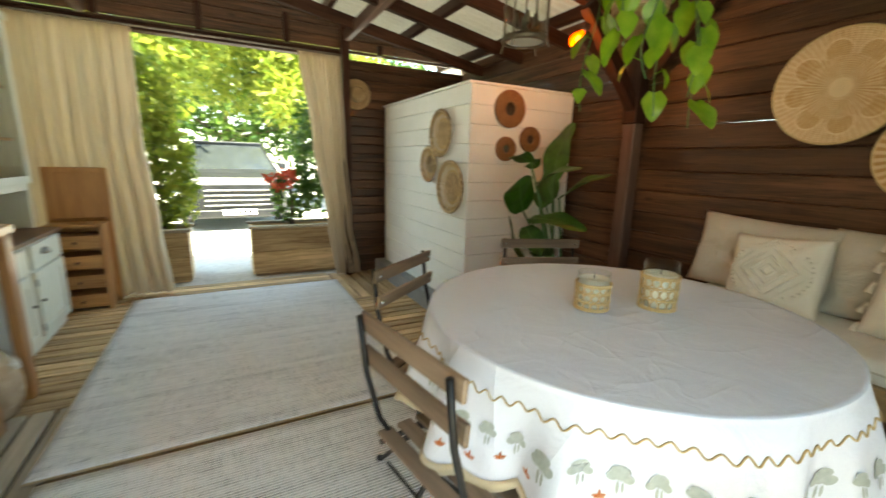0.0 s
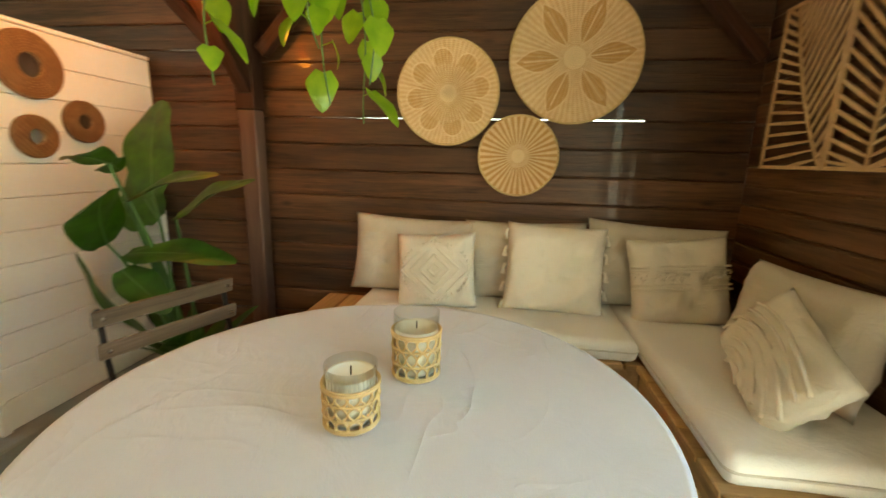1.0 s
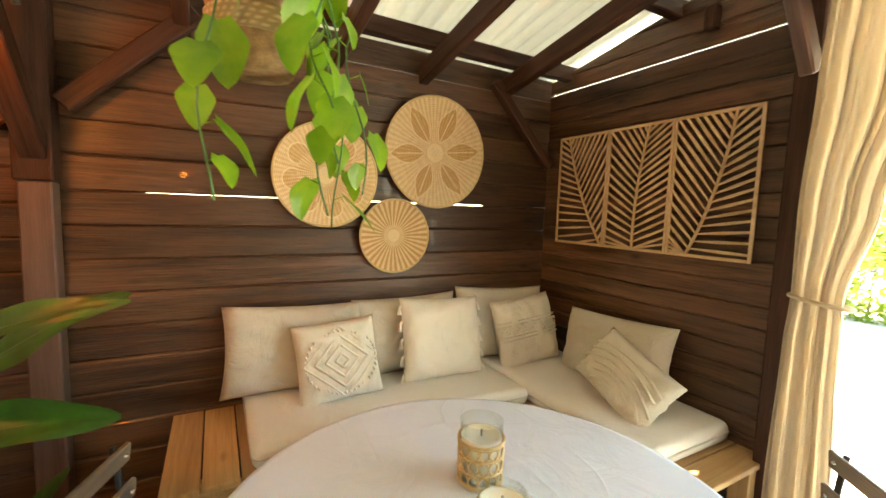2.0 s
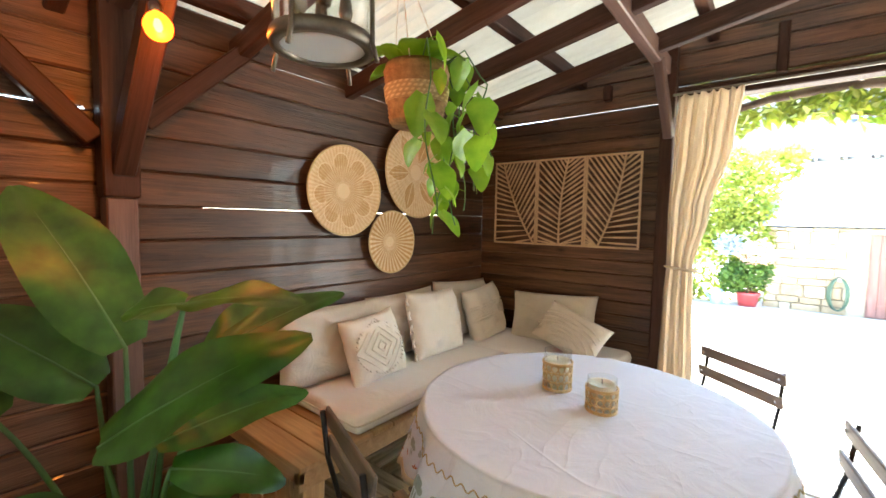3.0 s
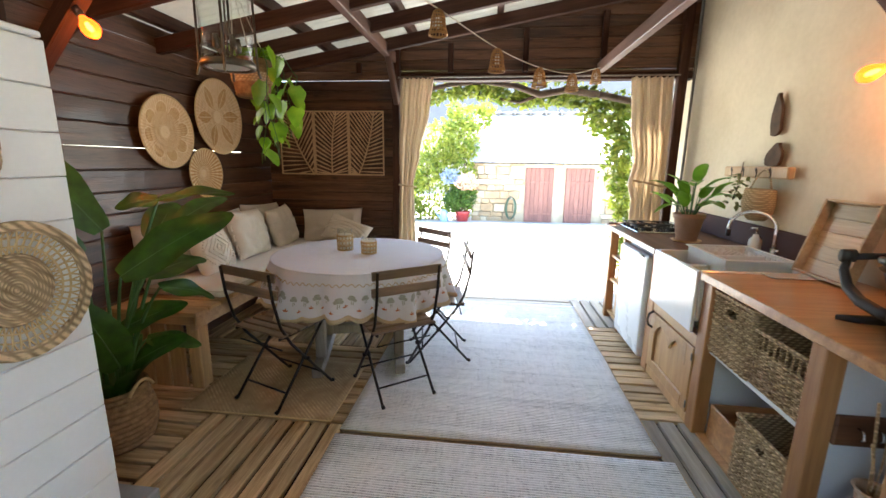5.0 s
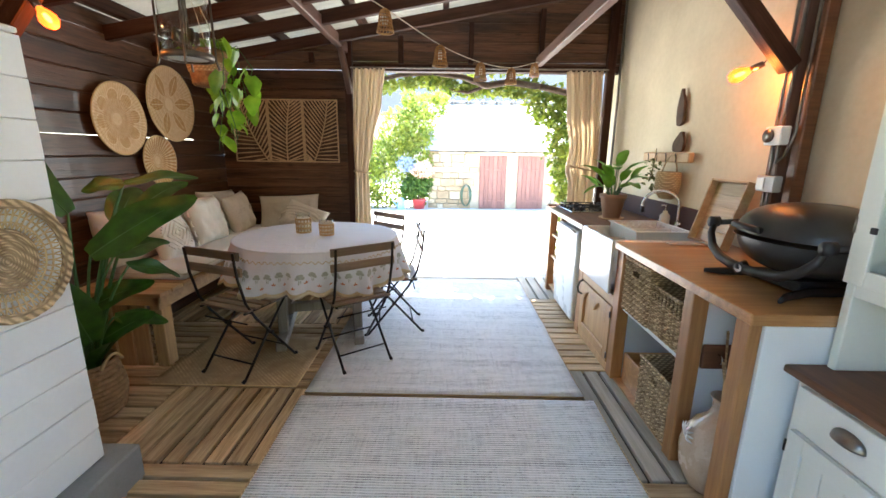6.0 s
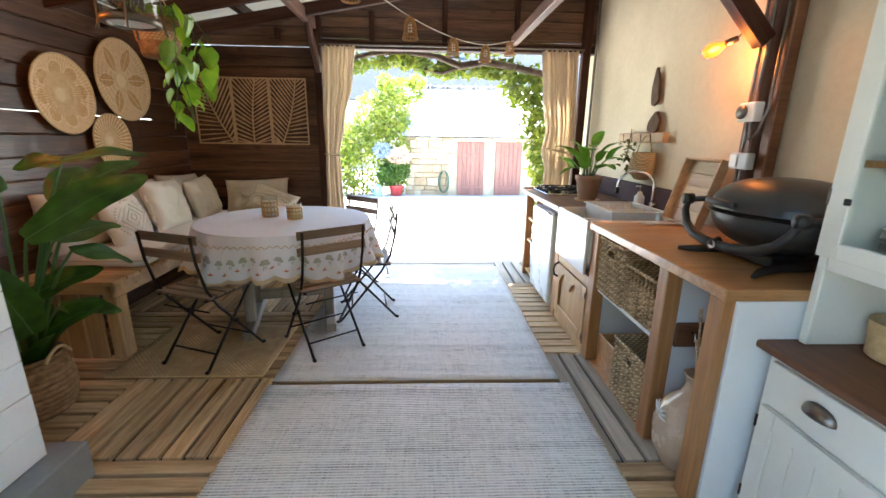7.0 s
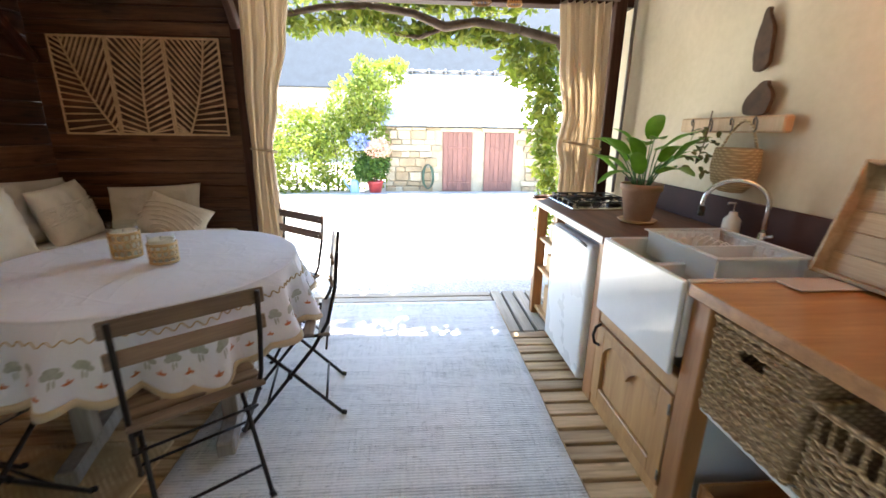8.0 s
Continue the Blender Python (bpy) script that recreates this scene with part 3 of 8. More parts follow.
# ---- walls of dark planks ----
def slope_board(parent, along, flat, p0, p1, z0, z1, slit=None):
    """One wall board between p0 and p1 along x or y; its top follows the roof where the roof is lower; a slit is a worn gap in its lower edge."""
    pts = [(p0, z0)]
    if slit:
        s0, s1, up = slit
        pts += [(s0, z0), (s0 + 0.01, z0 + up), (s1 - 0.01, z0 + up * 0.6), (s1, z0)]
    pts.append((p1, z0))
    if along == "x":
        top = [(x, min(z1, roof_z(x) - 0.035)) for x in (p1, p0)]
        cut = (2.75 - 0.035 - z1) / 0.179
        if p0 < cut < p1:
            top.insert(1, (cut, z1))
        if top[0][1] <= z0 + 0.005:
            edge = (2.75 - 0.035 - z0) / 0.179
            if edge <= p0 + 0.02:
                return
            pts[-1] = (edge, z0)
            top = top[1:]
            if p0 >= cut:
                top = [(p0, roof_z(p0) - 0.035)]
    else:
        top = [(p1, z1), (p0, z1)]
    pts += top
    mid_p, mid_z = (p0 + p1) / 2, (z0 + z1) / 2
    loc = [(p - mid_p, z - mid_z) for p, z in pts]
    bm = outline_slab(loc, 0.028)
    bmesh.ops.bevel(bm, geom=[e for e in bm.edges if e.calc_length() > 0.3 and abs(e.verts[0].co.z - e.verts[1].co.z) < 1e-6], offset=0.008, segments=1, affect="EDGES")
    lean = random.uniform(-0.003, 0.003)
    if along == "x":
        m = Matrix(((1, 0, 0, mid_p), (0, 0, flat[1], flat[0] + lean), (0, 1, 0, mid_z), (0, 0, 0, 1)))
        if flat[1] < 0:
            m = m @ Matrix.Diagonal((-1, 1, 1, 1))
            for v in bm.verts:
                v.co.x = -v.co.x
            bmesh.ops.reverse_faces(bm, faces=list(bm.faces))
    else:
        m = Matrix(((0, 0, flat[1], flat[0] + lean), (1, 0, 0, mid_p), (0, 1, 0, mid_z), (0, 0, 0, 1)))
    part("plank", bm, M_DARK_Y, parent, at=m)


def frame_wall(name, label, posts):
    bm = bmesh.new()
    for b in posts:
        block(*b, 0.006, bm)
    return tagged(link(name, bm, M_BEAM), label, "wall", kind="structure")


wall_east = frame_wall("wall_east", "dark brown stained wall of horizontal wooden planks with thin light gaps", [
    (XE + 0.03, XE + 0.10, YS - 0.1, YN + 0.1, 2.24, 2.30), (XE + 0.03, XE + 0.10, YS - 0.1, YN + 0.1, -0.04, 0.06)])
H1 = 0.137
z = 1.475 - 11 * H1
while z < 2.25:
    z1 = z + H1
    slit = (0.07, 1.75, 0.015) if abs(z - 1.475) < 0.01 else ((-0.3, 1.43, 0.007) if abs(z - 2.16) < 0.02 else None)
    slope_board(wall_east, "y", (XE, -1), YS - 0.03, 2.05, max(z, -0.03), min(z1, 2.29), slit)
    z = z1
z = 1.81 - 14 * 0.13
while z < 2.25:
    slit = (2.13, 2.55, 0.018) if abs(z - 1.81) < 0.01 else None
    slope_board(wall_east, "y", (XE, -1), 2.053, YN + 0.03, max(z, -0.03), min(z + 0.13, 2.29), slit)
    z += 0.13

wall_south = frame_wall("wall_south", "dark stained plank wall beside and above the wide curtained opening", [
    (1.05, XE, YS - 0.10, YS - 0.03, -0.04, 0.05), (XW - 0.1, 1.05, YS - 0.09, YS + 0.02, 2.185, 2.25)])
H2 = 0.091
z = 2.19 - 24 * H2
while z < 3.05:
    if z < 2.18:
        slope_board(wall_south, "x", (YS, 1), 1.05, XE - 0.002, max(z, -0.03), z + H2)
    elif z < 2.2:
        slope_board(wall_south, "x", (YS - 0.002, 1), 1.10, XE - 0.002, z + 0.006, z + H2)
        slope_board(wall_south, "x", (YS - 0.02, 1), XW, 1.097, z + 0.066, z + H2)
    else:
        slope_board(wall_south, "x", (YS - 0.002, 1), XW, XE - 0.002, z, z + H2)
    z += H2

wall_north = frame_wall("wall_north", "dark stained plank wall beside and above the second curtained opening", [
    (1.05, XE, YN + 0.03, YN + 0.10, -0.04, 0.05), (XW - 0.1, 1.05, YN - 0.02, YN + 0.09, 2.185, 2.25)])
z = 2.19 - 24 * H2
while z < 3.05:
    if z < 2.18:
        slope_board(wall_north, "x", (YN, -1), 1.05, XE - 0.002, max(z, -0.03), z + H2)
    else:
        slope_board(wall_north, "x", (YN + 0.022 if z < 2.25 else YN, -1), XW, XE - 0.002, max(z, 2.252), z + H2)
    z += H2

# plastered stone wall behind the kitchen
bm = sheet(lambda u, v: (XW + 0.012 * noise.noise((u * 9, v * 5, 1)) + 0.006 * noise.noise((u * 30, v * 17, 4)), YS - 0.4 + u * (YN - YS + 0.9), -0.06 + v * 3.2), 90, 50)
wall_west = tagged(link("wall_west", thicken(bm, 0.25), M_PLASTER, True), "uneven ochre lime-plastered wall behind the kitchen", "wall", kind="structure")


# ---- roof ----
def build_roof():
    bm = bmesh.new()
    prof, y = [], -0.75
    while y < 4.95:
        prof += [(y, 0.0), (y + 0.014, 0.003), (y + 0.030, 0.013), (y + 0.044, 0.018), (y + 0.058, 0.013), (y + 0.074, 0.003)]
        y += 0.088
    for sx0, sx1, lift in ((-1.95, 2.75, 0.0),):
        rows = [[bm.verts.new((x, yy, roof_z(x) + h + lift)) for yy, h in prof] for x in (sx0, sx1)]
        for k in range(len(prof) - 1):
            bm.faces.new((rows[0][k], rows[1][k], rows[1][k + 1], rows[0][k + 1]))
    tagged(link("ceiling", thicken(bm, 0.004), M_ROOF), "pale ribbed roof sheets seen from below, letting some sun through", "ceiling", kind="structure")


build_roof()
for i, y in enumerate((-0.02, 0.5, 0.97, 1.6, 2.2, 2.8, 3.4, 4.08)):
    beam("rafter", (XE + 0.2, y, roof_z(XE + 0.2) - 0.145), (XW, y, roof_z(XW) - 0.145), 0.055, 0.10, M_BEAM, label="dark wooden rafter under the roof sheets")
for x in (2.30, 1.63, 0.87, 0.1, -0.65, -1.4):
    beam("purlin", (x, -0.6, roof_z(x) - 0.048), (x, 4.8, roof_z(x) - 0.048), 0.055, 0.085, M_BEAM, label="dark wooden purlin carrying the roof sheets")
beam("tie_beam", (1.10, YS + 0.02, 2.385), (1.10, YN - 0.02, 2.385), 0.06, 0.10, M_BRACE, label="reddish brown tie beam running the length of the shelter")
beam("tie_beam", (-0.83, YS + 0.02, 2.28), (-0.93, YN - 0.02, 2.30), 0.06, 0.09, M_BRACE, label="reddish brown tie beam running the length of the shelter")
for y, s in ((YS, 1), (YN, -1)):
    for x in (1.45, 0.55, -0.15, -0.85):
        beam("stud", (x, y + s * 0.03, 2.25), (x, y + s * 0.03, roof_z(x) - 0.14), 0.05, 0.05, M_BEAM, label="short dark stud on the gable boards", category="stud")
beam("post", (1.075, YS + 0.045, -0.02), (1.075, YS + 0.045, 2.52), 0.075, 0.08, M_BEAM, label="dark wooden corner post of the opening", category="post")
beam("post", (-1.55, YS + 0.03, -0.02), (-1.55, YS + 0.03, 2.9), 0.08, 0.07, M_BEAM, label="dark wooden corner post of the opening", category="post")
beam("post", (1.085, YN - 0.045, -0.02), (1.085, YN - 0.045, 2.52), 0.075, 0.08, M_BEAM, label="dark wooden corner post of the opening", category="post")
beam("knee_brace", (1.06, YS + 0.09, 1.96), (1.09, -0.10, 2.36), 0.05, 0.06, M_BRACE, label="reddish brown knee brace under the tie beam", category="brace")
beam("post", (2.39, 2.055, -0.02), (2.39, 2.055, 1.50), 0.09, 0.095, M_BRACE, label="reddish brown lower post against the plank wall", category="post")
beam("post", (2.385, 2.055, 1.50), (2.385, 2.055, 2.24), 0.10, 0.11, M_BEAM, label="dark upper post against the plank wall", category="post")
beam("knee_brace", (2.36, 2.05, 1.60), (1.88, 2.05, 2.13), 0.07, 0.08, M_BEAM, label="dark knee brace leaning out from the wall post", category="brace")
beam("tie_beam", (2.40, 2.05, 2.19), (0.9, 2.05, 2.45), 0.07, 0.09, M_BEAM, label="dark cross beam over the wall post", category="beam")
beam("knee_brace", (2.39, 1.98, 1.78), (2.39, 1.55, 2.20), 0.06, 0.07, M_BEAM, label="dark knee brace along the plank wall", category="brace")
beam("knee_brace", (2.39, 2.12, 1.70), (2.39, 2.56, 2.16), 0.06, 0.07, M_BEAM, label="dark knee brace along the plank wall", category="brace")
beam("knee_brace", (2.40, -0.37, 1.74), (2.40, 0.07, 2.19), 0.055, 0.06, M_BEAM, label="dark knee brace in the corner of the plank walls", category="brace")
beam("post", (-1.615, 1.945, 0.0), (-1.615, 1.945, 2.95), 0.11, 0.07, M_BRACE, label="brown wooden wall post carrying cables and switches", category="post")
beam("post", (-1.62, 2.032, 0.0), (-1.62, 2.032, 2.95), 0.06, 0.055, M_WALNUT, label="dark strip beside the brown wall post", category="post")
beam("knee_brace", (-1.56, 1.95, 1.80), (-0.98, 1.95, 2.40), 0.07, 0.08, M_BEAM, label="dark knee brace leaning out from the plaster wall", category="brace")


# ---- floor of deck boards ----
floor = tagged(link("floor", block(XW, XE, YS - 0.13, YN + 0.1, -0.045, -0.03), M_SOIL), "wooden deck of boards laid in alternating panels", "floor", kind="structure")
DECK_MESHES = {}


def deck_board(length, width, mat):
    key = (round(length, 3), round(width, 3), mat.name)
    if key not in DECK_MESHES:
        bm = plank(length, width, 0.027, 0.003)
        me = bpy.data.meshes.new("deck_board")
        bm.to_mesh(me)
        bm.free()
        me.materials.append(mat)
        DECK_MESHES[key] = me
    return DECK_MESHES[key]


def deck_panel(x0, x1, y0, y1, along, mat, pitch=0.098, gap=0.020):
    span = (y1 - y0) if along == "x" else (x1 - x0)
    count = max(1, round(span / pitch))
    p = span / count
    for k in range(count):
        c = (k + 0.5) * p
        dz = random.uniform(-0.0015, 0.0015) - 0.0145
        turn = random.uniform(-0.25, 0.25)
        if along == "x":
            piece("deck_board", deck_board(x1 - x0 - 0.006, p - gap, mat), floor, pose((x0 + x1) / 2, y0 + c, dz, 0, 0, turn))
        else:
            piece("deck_board", deck_board(y1 - y0 - 0.006, p - gap, mat), floor, pose(x0 + c, (y0 + y1) / 2, dz, 0, 0, 90 + turn))


DECK = [(-0.74, 0.87, YS - 0.12, 0.30, "x", M_DECK_GREY), (-1.66, -0.74, YS - 0.12, 0.22, "y", M_DECK_GREY), (-1.66, -0.74, 0.22, 1.60, "x", M_DECK),
        (-1.66, -0.74, 1.60, 2.54, "y", M_DECK_GREY), (-1.66, -0.74, 2.54, 4.5, "x", M_DECK), (-0.74, 0.87, 0.30, 1.30, "y", M_DECK), (-0.74, 0.87, 1.30, 2.4, "x", M_DECK),
        (-0.74, 0.87, 2.4, 3.4, "y", M_DECK), (-0.74, 0.87, 3.4, 4.55, "x", M_DECK), (0.87, 1.66, 1.86, 2.48, "y", M_DECK), (0.87, 2.45, 0.9, 1.86, "x", M_DECK),
        (0.87, 2.45, YS, 0.9, "y", M_DECK), (1.66, 2.45, 1.86, 2.48, "x", M_DECK), (0.87, 2.45, 2.48, 2.76, "x", M_DECK), (0.87, 1.5, 2.76, 3.6, "x", M_DECK), (0.87, 1.5, 3.6, 4.5, "y", M_DECK)]
for d in DECK:
    deck_panel(*d)


# ---- rugs ----
def rug(label, x0, x1, y0, y1, lift):
    cx, cy = (x0 + x1) / 2, (y0 + y1) / 2

    def top(u, v):
        x, y = x0 - cx + u * (x1 - x0), y0 - cy + v * (y1 - y0)
        return (x, y, lift + 0.0025 * (1 + noise.noise((x * 2, y * 2.5, lift * 50))) + 0.004 * max(0.0, 1 - 14 * v * (1 - v) * 2))
    ob = thing("rug", label, "rug", pose(cx, cy, 0))
    part("weave", thicken(sheet(top, 30, 40), -0.006), M_RUG, ob, smooth=True)
    edge = bmesh.new()
    w, h = (x1 - x0) / 2, (y1 - y0) / 2
    for a, b in (((-w, -h), (w, -h)), ((w, -h), (w, h)), ((w, h), (-w, h)), ((-w, h), (-w, -h))):
        tube([(a[0] + (b[0] - a[0]) * k / 10, a[1] + (b[1] - a[1]) * k / 10, lift + 0.005) for k in range(11)], 0.005, 6, edge)
    part("binding", edge, M_JUTE, ob, "beige stitched binding", True)


rug("pale grey flatwoven outdoor rug lying near the yard", -0.745, 0.88, -0.27, 1.925, 0.004)
rug("grey ribbed flatwoven rug with lozenge lines", -0.79, 0.89, 1.965, 4.19, 0.004)
mat_rug = thing("doormat", "brown jute mat under a folding chair", "mat", pose(1.40, 1.53, 0))
part("weave", thicken(sheet(lambda u, v: (-0.44 + 0.88 * u, -0.33 + 0.66 * v, 0.008 + 0.003 * noise.noise((u * 5, v * 4, 2))), 20, 16), -0.006), M_JUTE, mat_rug, smooth=True)


edge = bmesh.new()
for a, b in (((-0.44, -0.33), (0.44, -0.33)), ((0.44, -0.33), (0.44, 0.33)), ((0.44, 0.33), (-0.44, 0.33)), ((-0.44, 0.33), (-0.44, -0.33))):
    tube([(a[0] + (b[0] - a[0]) * k / 8, a[1] + (b[1] - a[1]) * k / 8, 0.008) for k in range(9)], 0.006, 6, edge)
part("binding", edge, M_RATTAN, mat_rug, "pale plaited edge", True)


# ---- white boarded shed in the corner ----
shed = thing("storage_shed", "white painted boarded storage cabin on a grey concrete plinth", "shed")
part("plinth", block(1.375, XE - 0.03, 2.545, 4.40, -0.02, 0.15, 0.008), M_CONCRETE, shed, "grey concrete plinth")
part("core", block(1.50, XE - 0.04, 2.68, 4.32, 0.15, 1.74), M_WHITE_PANEL, shed)
part("roof_board", block(1.46, XE - 0.035, 2.635, 4.36, 1.748, 1.766, 0.004), M_WHITE_BOARD, shed)
HB = 0.1328
for k in range(12):
    z0 = 0.152 + k * HB
    bm = plank(1.70, HB - 0.0025, 0.035, 0.003)
    part("board", bm, M_WHITE_BOARD, shed, at=Matrix(((0, 0, -1, 1.483 + random.uniform(-0.0015, 0.0015)), (1, 0, 0, 3.475), (0, 1, 0, z0 + HB / 2), (0, 0, 0, 1))))
    bm = plank(0.91, HB - 0.0025, 0.035, 0.003)
    part("board", bm, M_WHITE_BOARD, shed, at=Matrix(((1, 0, 0, 1.958), (0, 0, -1, 2.658 + random.uniform(-0.0015, 0.0015)), (0, 1, 0, z0 + HB / 2), (0, 0, 0, 1))))


# ---- corner bench ----
bench = thing("corner_bench", "L-shaped pine corner bench with slatted top against the plank walls", "bench")
x0, x1, y1 = 1.86, XE - 0.02, 1.665
part("front_rail", block(x0, x0 + 0.035, 0.16, y1, 0.40, 0.487, 0.004), M_BENCH, bench)
part("end_rail", block(x0, x1, y1 - 0.03, y1, 0.43, 0.487, 0.004), M_BENCH, bench)
part("front_rail", block(1.10, x0, 0.12, 0.155, 0.40, 0.487, 0.004), M_BENCH, bench)
n_slat = 17
for k in range(n_slat):
    w = (y1 + 0.01 - (YS + 0.03)) / n_slat
    yc = YS + 0.03 + (k + 0.5) * w
    bm = plank(x1 - x0 + 0.02, w - 0.006, 0.024, 0.003)
    part("slat", bm, M_BENCH, bench, at=pose((x0 + x1) / 2 - 0.01, yc, 0.50 + random.uniform(-0.001, 0.001)))
for k in range(6):
    w = (x0 - 0.012 - 1.08) / 6
    part("slat", plank(0.585, w - 0.006, 0.024, 0.003), M_BENCH, bench, at=pose(1.08 + (k + 0.5) * w, -0.115, 0.50 + random.uniform(-0.001, 0.001), 0, 0, 90))
for x, y in ((x0 + 0.045, y1 - 0.075), (x0 + 0.045, 0.12), (1.13, 0.10), (1.13, YS + 0.08)):
    part("leg", plank(0.485, 0.095, 0.075, 0.004), M_BENCH, bench, at=Matrix.Translation((x, y, 0.2435)) @ pose(0, 0, 0, 0, 90, 0))
for k in range(4):
    part("end_board", plank(0.44, 0.10, 0.02, 0.003), M_BENCH, bench, at=Matrix(((0, 1, 0, x0 + 0.165 + k * 0.113), (0, 0, -1, y1 - 0.04), (1, 0, 0, 0.222), (0, 0, 0, 1))))


def mattress(label, a, b, z0, z1):
    """A flat seat cushion with round edges and a soft sag."""
    cx, cy = (a[0] + b[0]) / 2, (a[1] + b[1]) / 2
    w, d, h = abs(b[0] - a[0]), abs(b[1] - a[1]), z1 - z0
    bm = block(-w / 2, w / 2, -d / 2, d / 2, 0, h, min(h * 0.42, 0.035), seg=4)
    bmesh.ops.subdivide_edges(bm, edges=[e for e in bm.edges if e.calc_length() > 0.2], cuts=9, use_grid_fill=True)
    for v in bm.verts:
        if v.co.z > 0.02:
            v.co.z += 0.006 * noise.noise((v.co.x * 5, v.co.y * 5, cx))
        v.co.x += 0.006 * noise.noise((v.co.y * 4, v.co.z * 9, 3))
        v.co.y += 0.006 * noise.noise((v.co.x * 4, v.co.z * 9, 8))
    ob = thing("seat_cushion", label, "cushion", pose(cx, cy, z0))
    part("cover", bm, M_MATTRESS, ob, smooth=True)
    pipe = bmesh.new()
    r = 0.03
    pts = []
    for sx, sy, a0 in ((1, 1, 0), (-1, 1, 90), (-1, -1, 180), (1, -1, 270)):
        for k in range(5):
            t = radians(a0 + 22.5 * k)
            pts.append((sx * (w / 2 - r) + r * math.cos(t), sy * (d / 2 - r) + r * math.sin(t), h * 0.55))
    tube(pts + pts[:1], 0.004, 6, pipe, False)
    part("piping", pipe, M_PILLOW_GREY, ob, smooth=True)


mattress("off-white cotton seat cushion along the plank wall", (1.845, 0.17), (2.43, 1.40), 0.512, 0.60)
mattress("off-white cotton seat cushion in the bench corner", (1.22, -0.39), (2.43, 0.165), 0.512, 0.60)


# ---- pillows ----
def pillow_shape(w, h, t, plump=1.0, seed=0.0):
    """A filled cushion: two bulging faces, pinched corners, creases by the seam. Local x width, y height, z depth."""
    def face(side):
        def fn(u, v):
            a, b = 2 * u - 1, 2 * v - 1
            bulge = max(0.0, (1 - a ** 4) * (1 - b ** 4)) ** 0.55
            pull = 1 - 0.06 * (1 - abs(a) ** 2) * abs(b) ** 3
            pull_x = 1 - 0.06 * (1 - abs(b) ** 2) * abs(a) ** 3
            crease = 0.024 * noise.noise((a * 2.6 + seed, b * 2.6, side)) + 0.015 * noise.noise((a * 7, b * 5 + seed, side)) + 0.010 * max(0.0, noise.noise((a * 2 + 9 * b, seed, side))) * max(abs(a), abs(b)) ** 3
            return (a * w / 2 * pull_x, b * h / 2 * pull, side * (t / 2 * bulge * plump + crease * bulge))
        return fn
    bm = sheet(face(1.0), 22, 22)
    back = sheet(lambda u, v: face(-1.0)(1 - u, v), 22, 22)
    join(bm, back)
    bmesh.ops.remove_doubles(bm, verts=bm.verts, dist=0.0005)
    return bm


def pillow_z(a, b, t):
    return t / 2 * max(0.0, (1 - a ** 4) * (1 - b ** 4)) ** 0.55


